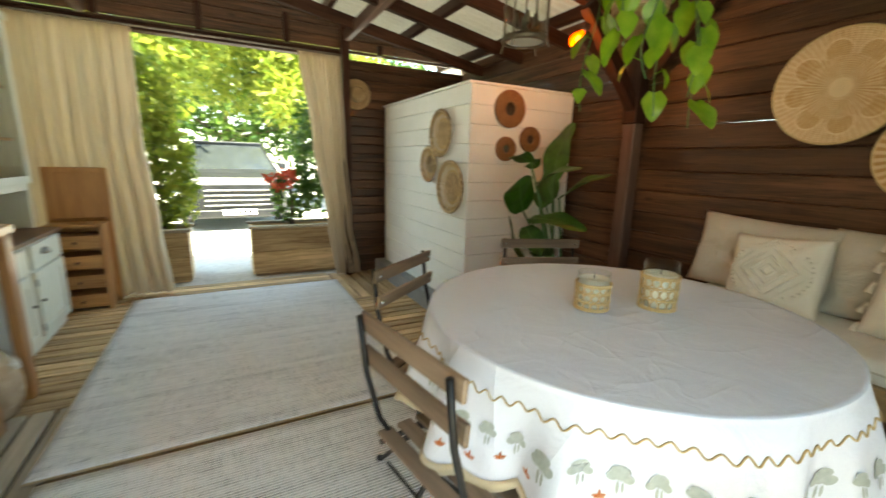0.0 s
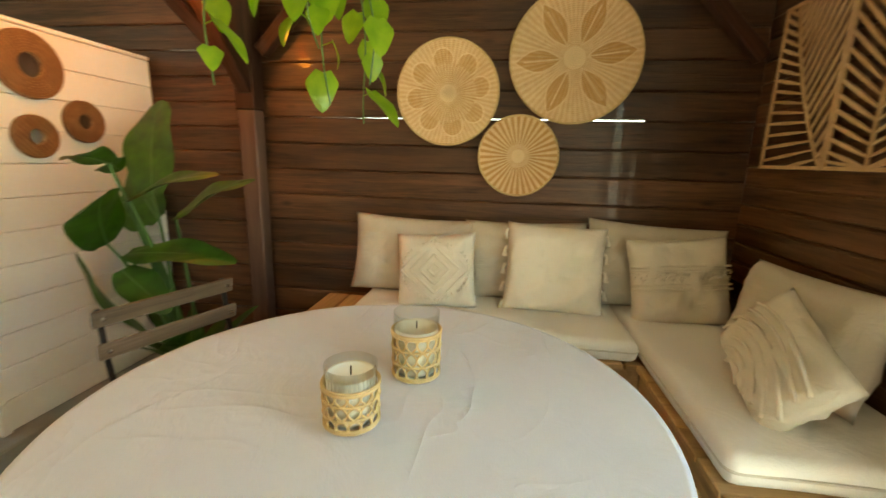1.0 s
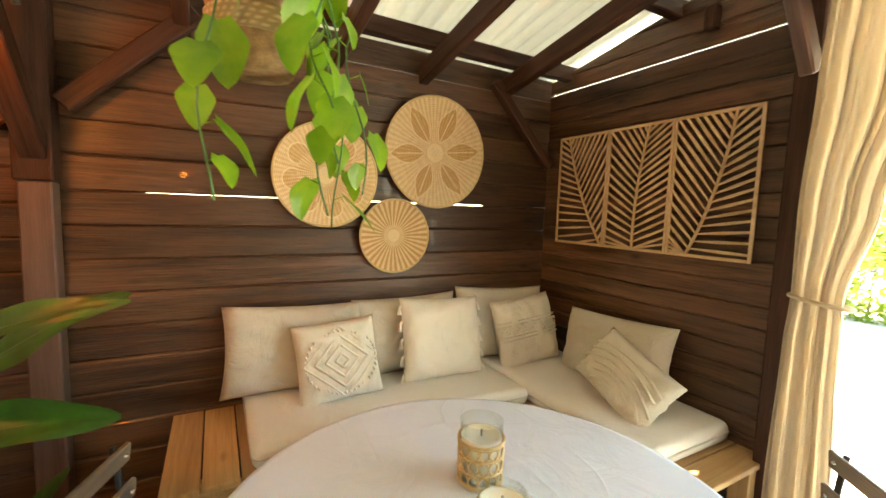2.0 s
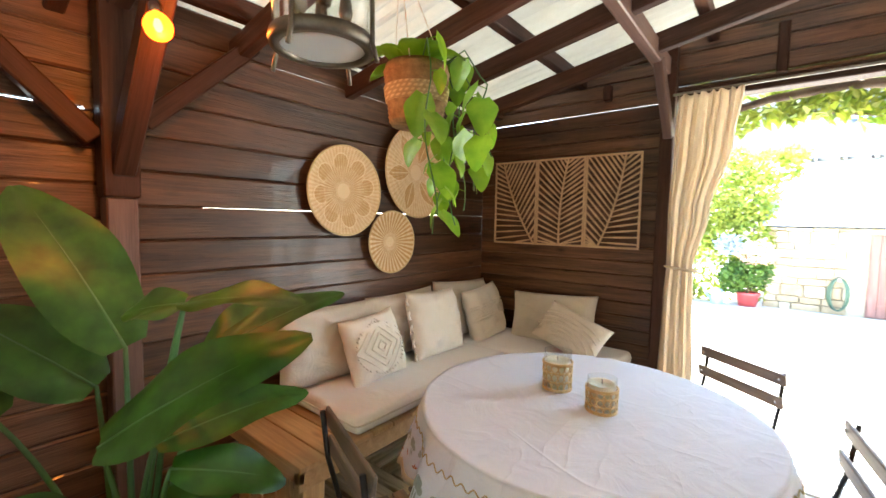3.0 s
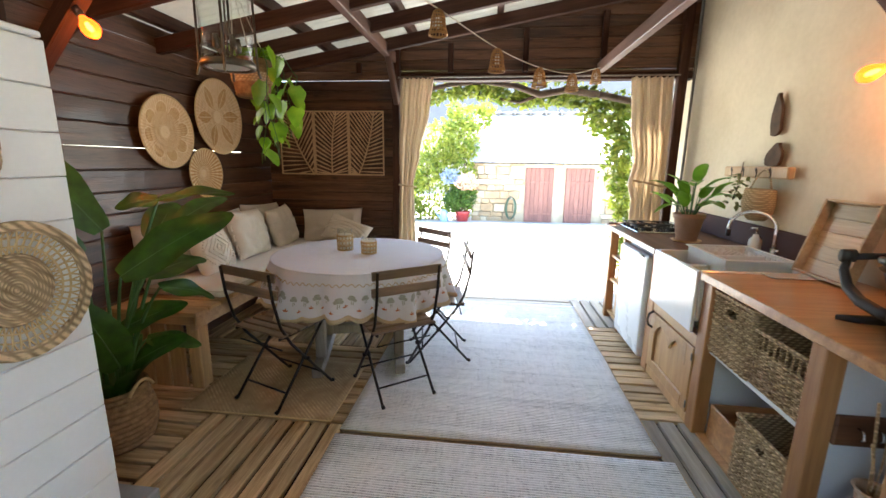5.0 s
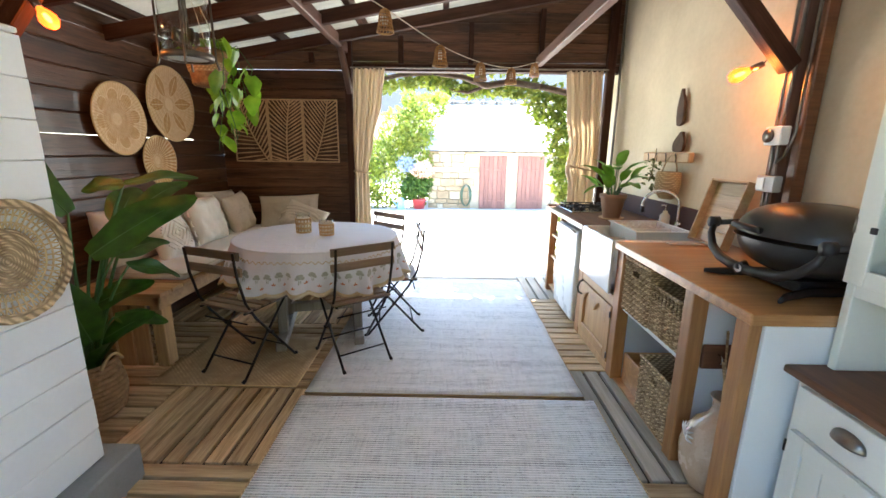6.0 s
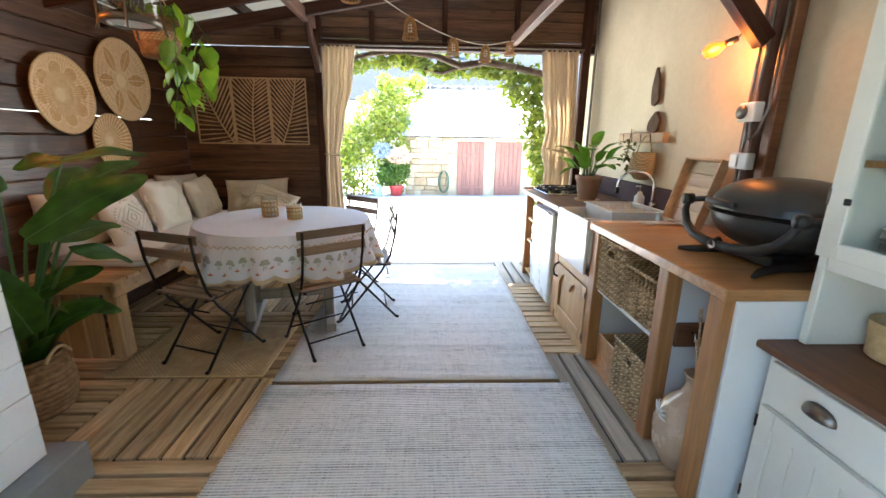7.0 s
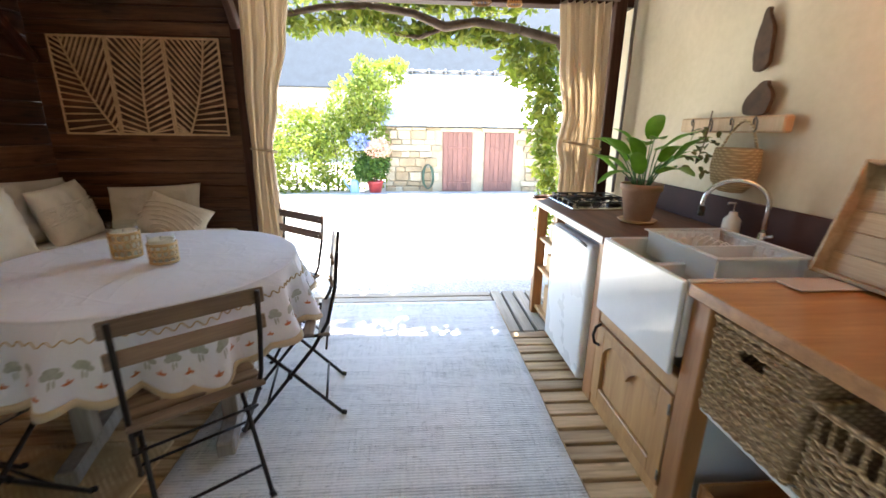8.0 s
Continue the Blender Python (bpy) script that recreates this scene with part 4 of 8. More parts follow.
def pillow(label, at, w, h, t, mat, seed, trim=None):
    ob = thing("pillow", label, "pillow", at)
    part("cover", pillow_shape(w, h, t, 1.0, seed), mat, ob, smooth=True)
    if trim == "diamond":
        bm = bmesh.new()
        for s in (0.16, 0.38, 0.62, 0.86):
            pts = []
            for k in range(49):
                q = k / 48 * 4
                i, f = int(q) % 4, q - int(q)
                c = ((1, 0), (0, 1), (-1, 0), (0, -1), (1, 0))
                a = s * (c[i][0] * (1 - f) + c[i + 1][0] * f)
                b = s * (c[i][1] * (1 - f) + c[i + 1][1] * f)
                pts.append((a * w / 2, b * h / 2, pillow_z(a, b, t) + 0.006))
            tube(pts, 0.006 if s < 0.8 else 0.004, 6, bm, False)
        part("tufted_lozenge", bm, M_PILLOW_WHITE, ob, "raised tufted lozenge lines", True)
        bm = bmesh.new()
        for k in range(40):
            q = 2 * math.pi * k / 40
            a, b = 0.75 * math.cos(q) * (1.1 if abs(math.cos(q)) > 0.7 else 0.9), 0.75 * math.sin(q)
            tube([(a * w / 2, b * h / 2, pillow_z(a, b, t)), (a * w / 2 + 0.004, b * h / 2 - 0.012, pillow_z(a, b, t) + 0.009)], [0.007, 0.003], 5, bm)
        tagged(part("tuft", bm, M_PILLOW_WHITE, ob, smooth=True), kind="stuff")
    if trim == "tassel":
        for sx in (-1, 1):
            for k in range(5):
                y = (-0.4 + 0.2 * k) * h
                bm = tube([(0, 0, 0), (sx * 0.008, -0.008, 0), (sx * 0.014, -0.018, 0), (sx * 0.016, -0.05, 0.002)], [0.003, 0.009, 0.006, 0.013], 8)
                part("tassel", bm, M_PILLOW_WHITE, ob, smooth=True, at=pose(sx * w * 0.475, y + 0.01, 0))
    if trim == "band":
        bm = bmesh.new()
        for b in (0.34, 0.24, -0.06, -0.16):
            tube([((-1 + 2 * k / 20) * w / 2 * 0.96, b * h / 2, pillow_z(-0.96 + 1.92 * k / 20, b, t) + 0.003) for k in range(21)], 0.005, 6, bm, False)
        for k in range(60):
            a = -0.92 + 1.84 * k / 59
            b = 0.09 + 0.09 * math.sin(k * 1.1)
            tube([(a * w / 2, b * h / 2, pillow_z(a, b, t)), (a * w / 2 + 0.006, (b + 0.05) * h / 2, pillow_z(a, b, t) + 0.006)], 0.004, 5, bm)
        part("woven_band", bm, M_PILLOW, ob, "textured woven band", True)
    if trim == "arcs":
        bm = bmesh.new()
        for k in range(7):
            r = 0.25 + 0.22 * k
            pts = []
            for j in range(25):
                q = radians(200 + 140 * j / 24 - 180)
                a, b = r * math.cos(q) * 0.98, -0.95 + r * math.sin(q) * 0.98
                if abs(a) < 0.96 and abs(b) < 0.96:
                    pts.append((a * w / 2, b * h / 2, pillow_z(a, b, t) + 0.003))
            if len(pts) > 3:
                part("raised_arc", tube(pts, 0.007, 6), M_PILLOW, ob, "raised corded arc", True)
    return ob


def against_east(y, z, lean, depth, spin=0.0, turn=0.0):
    """A pillow leaning back on the plank wall, its face towards -x."""
    m = Matrix(((0, 0, -1, 0), (-1, 0, 0, 0), (0, 1, 0, 0), (0, 0, 0, 1)))
    return Matrix.Translation((depth, y, z)) @ pose(0, 0, 0, 0, 0, turn) @ pose(0, 0, 0, 0, lean, 0) @ m @ pose(0, 0, 0, 0, 0, spin)


def against_south(x, z, lean, depth, spin=0.0, turn=0.0):
    m = Matrix(((-1, 0, 0, 0), (0, 0, 1, 0), (0, 1, 0, 0), (0, 0, 0, 1)))
    return Matrix.Translation((x, depth, z)) @ pose(0, 0, 0, 0, 0, turn) @ pose(0, 0, 0, lean, 0, 0) @ m @ pose(0, 0, 0, 0, 0, spin)


pillow("large greige linen pillow against the plank wall", against_east(1.17, 0.785, 12, 2.335, -2), 0.64, 0.40, 0.15, M_PILLOW_GREY, 1.0)
pillow("large greige linen pillow half hidden behind others", against_east(0.60, 0.785, 12, 2.345, 1), 0.60, 0.40, 0.14, M_PILLOW_GREY, 4.0)
pillow("large greige linen pillow in the bench corner", against_east(-0.01, 0.79, 12, 2.335, -3), 0.64, 0.42, 0.15, M_PILLOW_GREY, 7.0)
pillow("cream pillow with a tufted lozenge pattern", against_east(1.02, 0.755, 18, 2.17, 4), 0.38, 0.36, 0.13, M_PILLOW_WHITE, 2.0, "diamond")
pillow("plain cream pillow with tassels along its sides", against_east(0.47, 0.785, 16, 2.20, -2), 0.46, 0.42, 0.15, M_PILLOW_WHITE, 3.0, "tassel")
pillow("beige pillow with a woven band across it", against_east(-0.07, 0.765, 16, 2.18, 5), 0.43, 0.40, 0.14, M_PILLOW, 5.0, "band")
pillow("large greige linen pillow against the end wall", against_south(1.745, 0.755, 14, -0.28, 3), 0.64, 0.36, 0.15, M_PILLOW_GREY, 6.0)
pillow("small beige pillow with corded arcs, tipped over", against_south(1.53, 0.725, 32, -0.10, -20), 0.46, 0.28, 0.12, M_PILLOW, 8.0, "arcs")


# ---- table with its cloth ----
TX, TY, TZ, TR = 1.05, 0.982, 0.760, 0.60
table = thing("dining_table", "round dining table with grey weathered wooden trestle legs", "table", pose(TX, TY, 0, 0, 0, 14))
part("tabletop", lathe([(0, TZ - 0.036), (TR - 0.03, TZ - 0.036), (TR - 0.012, TZ - 0.03), (TR - 0.008, TZ - 0.01), (TR - 0.012, TZ - 0.004), (0, TZ - 0.004)], 64), M_GREYWOOD, table)
for sx in (-1, 1):
    part("foot", block(sx * 0.27 - 0.035, sx * 0.27 + 0.035, -0.40, 0.40, 0.0, 0.075, 0.008), M_GREYWOOD, table)
    part("bearer", block(sx * 0.27 - 0.03, sx * 0.27 + 0.03, -0.36, 0.36, 0.67, TZ - 0.038, 0.006), M_GREYWOOD, table)
    for sy in (-1, 1):
        part("leg", block(sx * 0.27 - 0.033, sx * 0.27 + 0.033, sy * 0.19 - 0.04, sy * 0.19 + 0.04, 0.075, 0.67, 0.005), M_GREYWOOD, table)
part("stretcher", block(-0.235, 0.235, -0.03, 0.03, 0.16, 0.23, 0.005), M_GREYWOOD, table)

FOLDS = 12


def cloth_at(q, s):
    """The cloth's skirt: q round the table, s from the table's edge (0) to the hem (1)."""
    wave = math.sin(FOLDS * q + 0.7 * math.sin(2 * q)) + 0.4 * math.sin(2 * FOLDS * q + 1.0 + math.sin(3 * q))
    hem = 0.262 + 0.026 * abs(math.sin(14 * q + 0.4)) ** 0.7 + 0.022 * math.sin(6 * q + 0.5) + 0.010 * math.sin(3 * q)
    fall = s * hem
    r = TR + 0.008 * min(1.0, s * 6) + 0.050 * s ** 1.1 + 0.046 * s ** 1.1 * wave
    return Vector((r * math.cos(q), r * math.sin(q), TZ + 0.004 - fall))


def cloth_normal(q, s):
    a, b, c = cloth_at(q, s), cloth_at(q + 0.01, s), cloth_at(q, min(1.0, s + 0.02))
    nrm = (b - a).cross(c - a).normalized()
    return nrm if nrm.dot(Vector((math.cos(q), math.sin(q), 0))) > 0 else -nrm


def build_cloth():
    ob = thing("tablecloth", "pale cotton tablecloth with embroidered trees and a scalloped tan hem", "tablecloth", pose(TX, TY, 0))
    bm = bmesh.new()
    nq = 312
    rows = []
    for r in (0.0, 0.1, 0.2, 0.3, 0.4, 0.5, 0.56, 0.59, 0.602):
        if r == 0.0:
            rows.append([bm.verts.new((0, 0, TZ + 0.004))])
        else:
            rows.append([bm.verts.new((r * math.cos(q), r * math.sin(q), TZ + 0.004 + 0.0016 * noise.noise((r * 9 * math.cos(q), r * 9 * math.sin(q), 0)))) for q in (2 * math.pi * k / nq for k in range(nq))])
    for s in (0.012, 0.05, 0.1, 0.2, 0.3, 0.4, 0.5, 0.6, 0.7, 0.8, 0.9, 0.96):
        rows.append([bm.verts.new(cloth_at(2 * math.pi * k / nq, s)) for k in range(nq)])
    for a, b in zip(rows, rows[1:]):
        for k in range(nq):
            j = (k + 1) % nq
            if len(a) == 1:
                bm.faces.new((a[0], b[k], b[j]))
            else:
                bm.faces.new((a[k], b[k], b[j], a[j]))
    part("cloth", thicken(bm, 0.0015), M_CLOTH, ob, smooth=True)
    bm = sheet(lambda u, v: cloth_at(2 * math.pi * u, 0.93 + 0.10 * v) + 0.002 * cloth_normal(2 * math.pi * u, 0.95), nq, 2, wrap=True)
    part("hem", thicken(bm, 0.002), M_TRIM, ob, "scalloped tan woven hem", True)
    bm = bmesh.new()
    pts = []
    for k in range(1441):
        q = 2 * math.pi * k / 1440
        s = 0.24 + 0.028 * math.sin(q * 90)
        pts.append(cloth_at(q, s) + 0.002 * cloth_normal(q, s))
    tube(pts, 0.0022, 5, bm, False)
    part("zigzag_stitch", bm, M_STITCH, ob, "wavy tan embroidered line", True)

    def patch(mat, name, spots, shape, label=""):
        for q0, s0, size in spots:
            bm = bmesh.new()
            for dx, dz, rx, rz in shape:
                ring = []
                for k in range(10):
                    t = 2 * math.pi * k / 10
                    q = q0 + (dx + rx * math.cos(t)) * size / TR
                    s = s0 - (dz + rz * math.sin(t)) * size / 0.28
                    ring.append(bm.verts.new(cloth_at(q, s) + 0.0026 * cloth_normal(q, s)))
                bm.faces.new(ring)
            part(name, bm, mat, ob, label)
    n_tree = 54
    trees = [(2 * math.pi * (k + 0.5) / n_tree, 0.56 + 0.03 * math.sin(k * 1.9), 0.82 + 0.12 * math.sin(k * 2.3)) for k in range(n_tree)]
    patch(M_STITCH_GREY, "embroidered_tree", trees, [(0, 0.018, 0.022, 0.013), (-0.017, 0.002, 0.013, 0.012), (0.017, 0.0, 0.013, 0.012), (0, 0.004, 0.012, 0.012), (-0.004, -0.026, 0.0035, 0.017), (0.007, -0.024, 0.003, 0.014)], "grey-green embroidered tree")
    tufts = [(2 * math.pi * (k + 1.0) / n_tree, 0.76 + 0.05 * math.sin(k * 2.1), 0.72) for k in range(n_tree)]
    patch(M_STITCH_RUST, "embroidered_plant", tufts, [(0, 0.004, 0.0035, 0.014), (-0.010, 0.0, 0.009, 0.0035), (0.010, 0.001, 0.009, 0.0035), (-0.006, -0.006, 0.008, 0.003), (0.006, -0.006, 0.008, 0.003)], "rust-coloured embroidered plant")


build_cloth()


def candle_glass(label, x, y, r, h, fill):
    ob = thing("candle_glass", label, "candle", pose(x, y, TZ + 0.0065))
    part("glass", lathe([(0, 0.0), (r * 0.9, 0.0), (r * 0.97, 0.006), (r * 1.05, h), (r * 1.05 - 0.003, h), (r * 0.97 - 0.004, 0.012), (0, 0.012)], 36), M_GLASS, ob, smooth=True).visible_shadow = False
    wax = part("wax", lathe([(0, 0.014), (r * 0.90, 0.014), (r * 0.97, fill), (r * 0.93, fill - 0.004), (0, fill - 0.006)], 32), M_WAX, ob, smooth=True)
    part("wick", tube([(0, 0, fill - 0.006), (0.001, 0, fill + 0.012)], 0.0015, 6), M_BLACK, wax)
    bm = bmesh.new()
    n = 14
    top = h * 0.72
    for k in range(n):
        for s in (-1, 1):
            pts = []
            for j in range(13):
                z = 0.004 + (top - 0.004) * j / 12
                a = 2 * math.pi * k / n + s * 0.24 * math.sin(j / 12 * math.pi * 3)
                rr = r * (0.98 + 0.06 * z / h) + 0.004
                pts.append((rr * math.cos(a), rr * math.sin(a), z))
            tube(pts, 0.0028, 5, bm)
    for z in (0.005, 0.011, top * 0.35, top * 0.68, top, top - 0.006):
        rr = r * (0.98 + 0.06 * z / h) + 0.005
        tube([(rr * math.cos(2 * math.pi * k / 32), rr * math.sin(2 * math.pi * k / 32), z) for k in range(33)], 0.003, 6, bm, False)
    tagged(part("rattan_sleeve", bm, M_RATTAN, ob, "open woven rattan sleeve", True), kind="stuff")


candle_glass("tall glass candle in an open rattan sleeve", 1.182, 0.916, 0.052, 0.158, 0.120)
candle_glass("short glass candle in an open rattan sleeve", 0.977, 1.003, 0.049, 0.122, 0.104)


# ---- folding chairs ----
def folding_chair():
    ob = thing("folding_chair", "folding bistro chair with brown wooden slats and black metal frame", "chair", group="chairs round the table")
    w = 0.19
    for sx in (-1, 1):
        x = sx * w
        part("long_leg", tube([(x, -0.222, 0.815), (x, -0.205, 0.66), (x, -0.165, 0.50), (x, -0.10, 0.385), (x, 0.205, 0.012)], 0.0085, 8), M_BLACK, ob, smooth=True)
        part("short_leg", tube([(x * 0.88, 0.175, 0.435), (x * 0.88, 0.0, 0.245), (x * 0.88, -0.205, 0.012)], 0.0085, 8), M_BLACK, ob, smooth=True)
        part("seat_rail", tube([(x * 0.93, -0.17, 0.432), (x * 0.93, 0.185, 0.437)], 0.008, 8), M_BLACK, ob, smooth=True)
        part("foot_cap", tube([(x, 0.203, 0.016), (x, 0.222, 0.0085)], 0.0115, 8), M_BLACK, ob, smooth=True)
        part("foot_cap", tube([(x * 0.88, -0.203, 0.016), (x * 0.88, -0.222, 0.0085)], 0.0115, 8), M_BLACK, ob, smooth=True)
        part("pivot", tube([(x * 1.06, 0.012, 0.251), (x * 0.82, 0.012, 0.251)], 0.012, 10), M_BLACK, ob, smooth=True)
    part("crossbar", tube([(-w, 0.12, 0.115), (w, 0.12, 0.115)], 0.006, 8), M_BLACK, ob, smooth=True)
    part("crossbar", tube([(-w * 0.88, -0.135, 0.09), (w * 0.88, -0.135, 0.09)], 0.006, 8), M_BLACK, ob, smooth=True)
    part("crossbar", tube([(-w, -0.135, 0.43), (w, -0.135, 0.43)], 0.006, 8), M_BLACK, ob, smooth=True)
    part("crossbar", tube([(-w * 0.9, -0.15, 0.36), (w * 0.9, -0.15, 0.36)], 0.005, 8), M_BLACK, ob, smooth=True)
    for k in range(6):
        part("seat_slat", plank(0.40, 0.048, 0.014, 0.003), M_SLAT, ob, at=pose(0, -0.145 + 0.064 * k, 0.447 + 0.001 * k))
    for z, y in ((0.792, -0.213), (0.695, -0.204)):
        part("back_slat", plank(0.43, 0.05, 0.013, 0.003), M_SLAT, ob, at=pose(0, y + 0.012, z, 84, 0, 0))
    for sx in (-1, 1):
        for z, y in ((0.792, -0.2), (0.695, -0.19)):
            part("screw", tube([(sx * w, y - 0.004, z), (sx * w, y + 0.012, z)], 0.006, 8), M_STEEL, ob, smooth=True)
    return ob


chair = folding_chair()
SEATS = [(1.430, 1.787, 159.3), (0.568, 1.615, -143.0), (0.272, 0.897, -81.0), (0.62, 0.132, -38.8)]
for k, (bx, by, rz) in enumerate(SEATS):
    m = Matrix.Translation((bx, by, 0.0125 if k in (0, 1, 2) else 0.002)) @ pose(0, 0, 0, 0, 0, rz) @ Matrix.Translation((0, 0.21, 0))
    if k == 0:
        chair.matrix_basis = m
    else:
        copy_thing(chair, m)


# ---- baskets and panels on the walls ----
def wall_disc(label, at, r, mat, rx=1.0, ry=1.0):
    """A shallow coiled dish; local z points into the room."""
    ob = thing("wall_basket", label, "basket", at)
    prof = [(0, 0.012)]
    coils = int(r / 0.011)
    for k in range(1, coils + 1):
        rr = r * k / coils
        rise = 0.012 + 0.028 * (rr / r) ** 2
        prof += [(rr - r / coils * 0.5, rise + 0.0025), (rr, rise)]
    prof += [(r + 0.004, 0.043), (r + 0.002, 0.034), (r * 0.6, 0.006), (0, 0.0)]
    bm = lathe(prof, 72)
    bmesh.ops.scale(bm, vec=(rx, ry, 1), verts=bm.verts)
    part("coil", bm, mat, ob, smooth=True)
    rim = tube([((r + 0.001) * rx * math.cos(2 * math.pi * k / 72), (r + 0.001) * ry * math.sin(2 * math.pi * k / 72), 0.040) for k in range(73)], 0.006, 6, None, False)
    part("rim", rim, M_RATTAN, ob, smooth=True)


def on_east(y, z, spin=0):
    return Matrix.Translation((XE - 0.003, y, z)) @ Matrix(((0, 0, -1, 0), (-1, 0, 0, 0), (0, 1, 0, 0), (0, 0, 0, 1))) @ pose(0, 0, 0, 0, 0, spin)


PALE, TAN = (0.80, 0.62, 0.38), (0.54, 0.30, 0.11)
wall_disc("round seagrass wall basket with a ring of heart petals", on_east(1.02, 1.595, 10), 0.247, disc_mat("heart_disc", PALE, TAN, "heart", 8, 0.247))
wall_disc("large round seagrass wall basket with a six-petal flower", on_east(0.425, 1.757, 6), 0.298, disc_mat("flower_disc", PALE, TAN, "flower", 6, 0.298))
wall_disc("small round seagrass wall basket with fine rays", on_east(0.66, 1.299, 0), 0.192, disc_mat("rays_disc", PALE, TAN, "rays", 8, 0.192))


def fan_basket(label, at, r, rx=1.0):
    """Round open-work basket: solid middle, looped lace, plaited rim; local z into the room."""
    ob = thing("wall_basket", label, "basket", at)
    bm = lathe([(0, 0.008)] + [p for k in range(1, 12) for p in (((k - 0.5) * r * 0.55 / 11, 0.011), (k * r * 0.55 / 11, 0.007))] + [(r * 0.56, 0.002), (0, 0.0)], 60)
    bmesh.ops.scale(bm, vec=(rx, 1, 1), verts=bm.verts)
    part("middle", bm, M_SEAGRASS, ob, smooth=True)
    bm = bmesh.new()
    n = 46
    for k in range(n):
        for s in (-1, 1):
            pts = []
            for j in range(7):
                q = 2 * math.pi * (k + s * 0.5 * math.sin(j / 6 * math.pi)) / n
                rr = r * (0.55 + 0.37 * j / 6)
                pts.append((rr * math.cos(q) * rx, rr * math.sin(q), 0.007 + 0.02 * (j / 6) ** 2))
            tube(pts, 0.0028, 5, bm)
    for f in (0.66, 0.79):
        tube([(r * f * math.cos(2 * math.pi * k / 48) * rx, r * f * math.sin(2 * math.pi * k / 48), 0.010) for k in range(49)], 0.0032, 5, bm, False)
    part("lace", bm, M_RATTAN, ob, "open looped strands", True)
    bm = bmesh.new()
    for f, zz, t in ((0.92, 0.026, 0.008), (0.96, 0.031, 0.010), (1.0, 0.033, 0.009)):
        tube([(r * f * math.cos(2 * math.pi * k / 60) * rx, r * f * math.sin(2 * math.pi * k / 60), zz + 0.002 * math.sin(k * 2.1)) for k in range(61)], t, 7, bm, False)
    part("rim", bm, M_SEAGRASS, ob, smooth=True)


def on_shed_side(y, z):
    return Matrix.Translation((1.463, y, z)) @ Matrix(((0, 0, -1, 0), (-1, 0, 0, 0), (0, 1, 0, 0), (0, 0, 0, 1)))


fan_basket("round open-work seagrass basket on the white boards", on_shed_side(2.83, 1.035), 0.19)
fan_basket("round open-work seagrass basket with a lace rim", on_shed_side(3.0, 1.43), 0.17)
fan_basket("small round seagrass basket between two larger ones", on_shed_side(3.20, 1.196), 0.135)


def ring_mirror(label, x, z, r):
    ob = thing("wall_mirror", label, "mirror", Matrix.Translation((x, 2.637, z)) @ Matrix(((1, 0, 0, 0), (0, 0, -1, 0), (0, 1, 0, 0), (0, 0, 0, 1))))
    part("frame", lathe([(r * 0.36, 0.012), (r * 0.36, 0.02)] + [p for k in range(1, 9) for p in ((r * (0.36 + 0.08 * k - 0.04), 0.024), (r * (0.36 + 0.08 * k), 0.018))] + [(r * 1.01, 0.0), (r * 0.36, 0.0)], 48, closed=True), M_BROWN_WICKER, ob, "brown wicker frame", True)
    part("glass", lathe([(0, 0.010), (r * 0.4, 0.010), (r * 0.4, 0.004), (0, 0.004)], 32), M_STEEL, ob, "small round mirror glass")


ring_mirror("round brown wicker mirror on the white boards", 1.80, 1.60, 0.13)
ring_mirror("small round brown wicker mirror", 1.78, 1.322, 0.086)
ring_mirror("small round brown wicker mirror", 1.995, 1.398, 0.092)


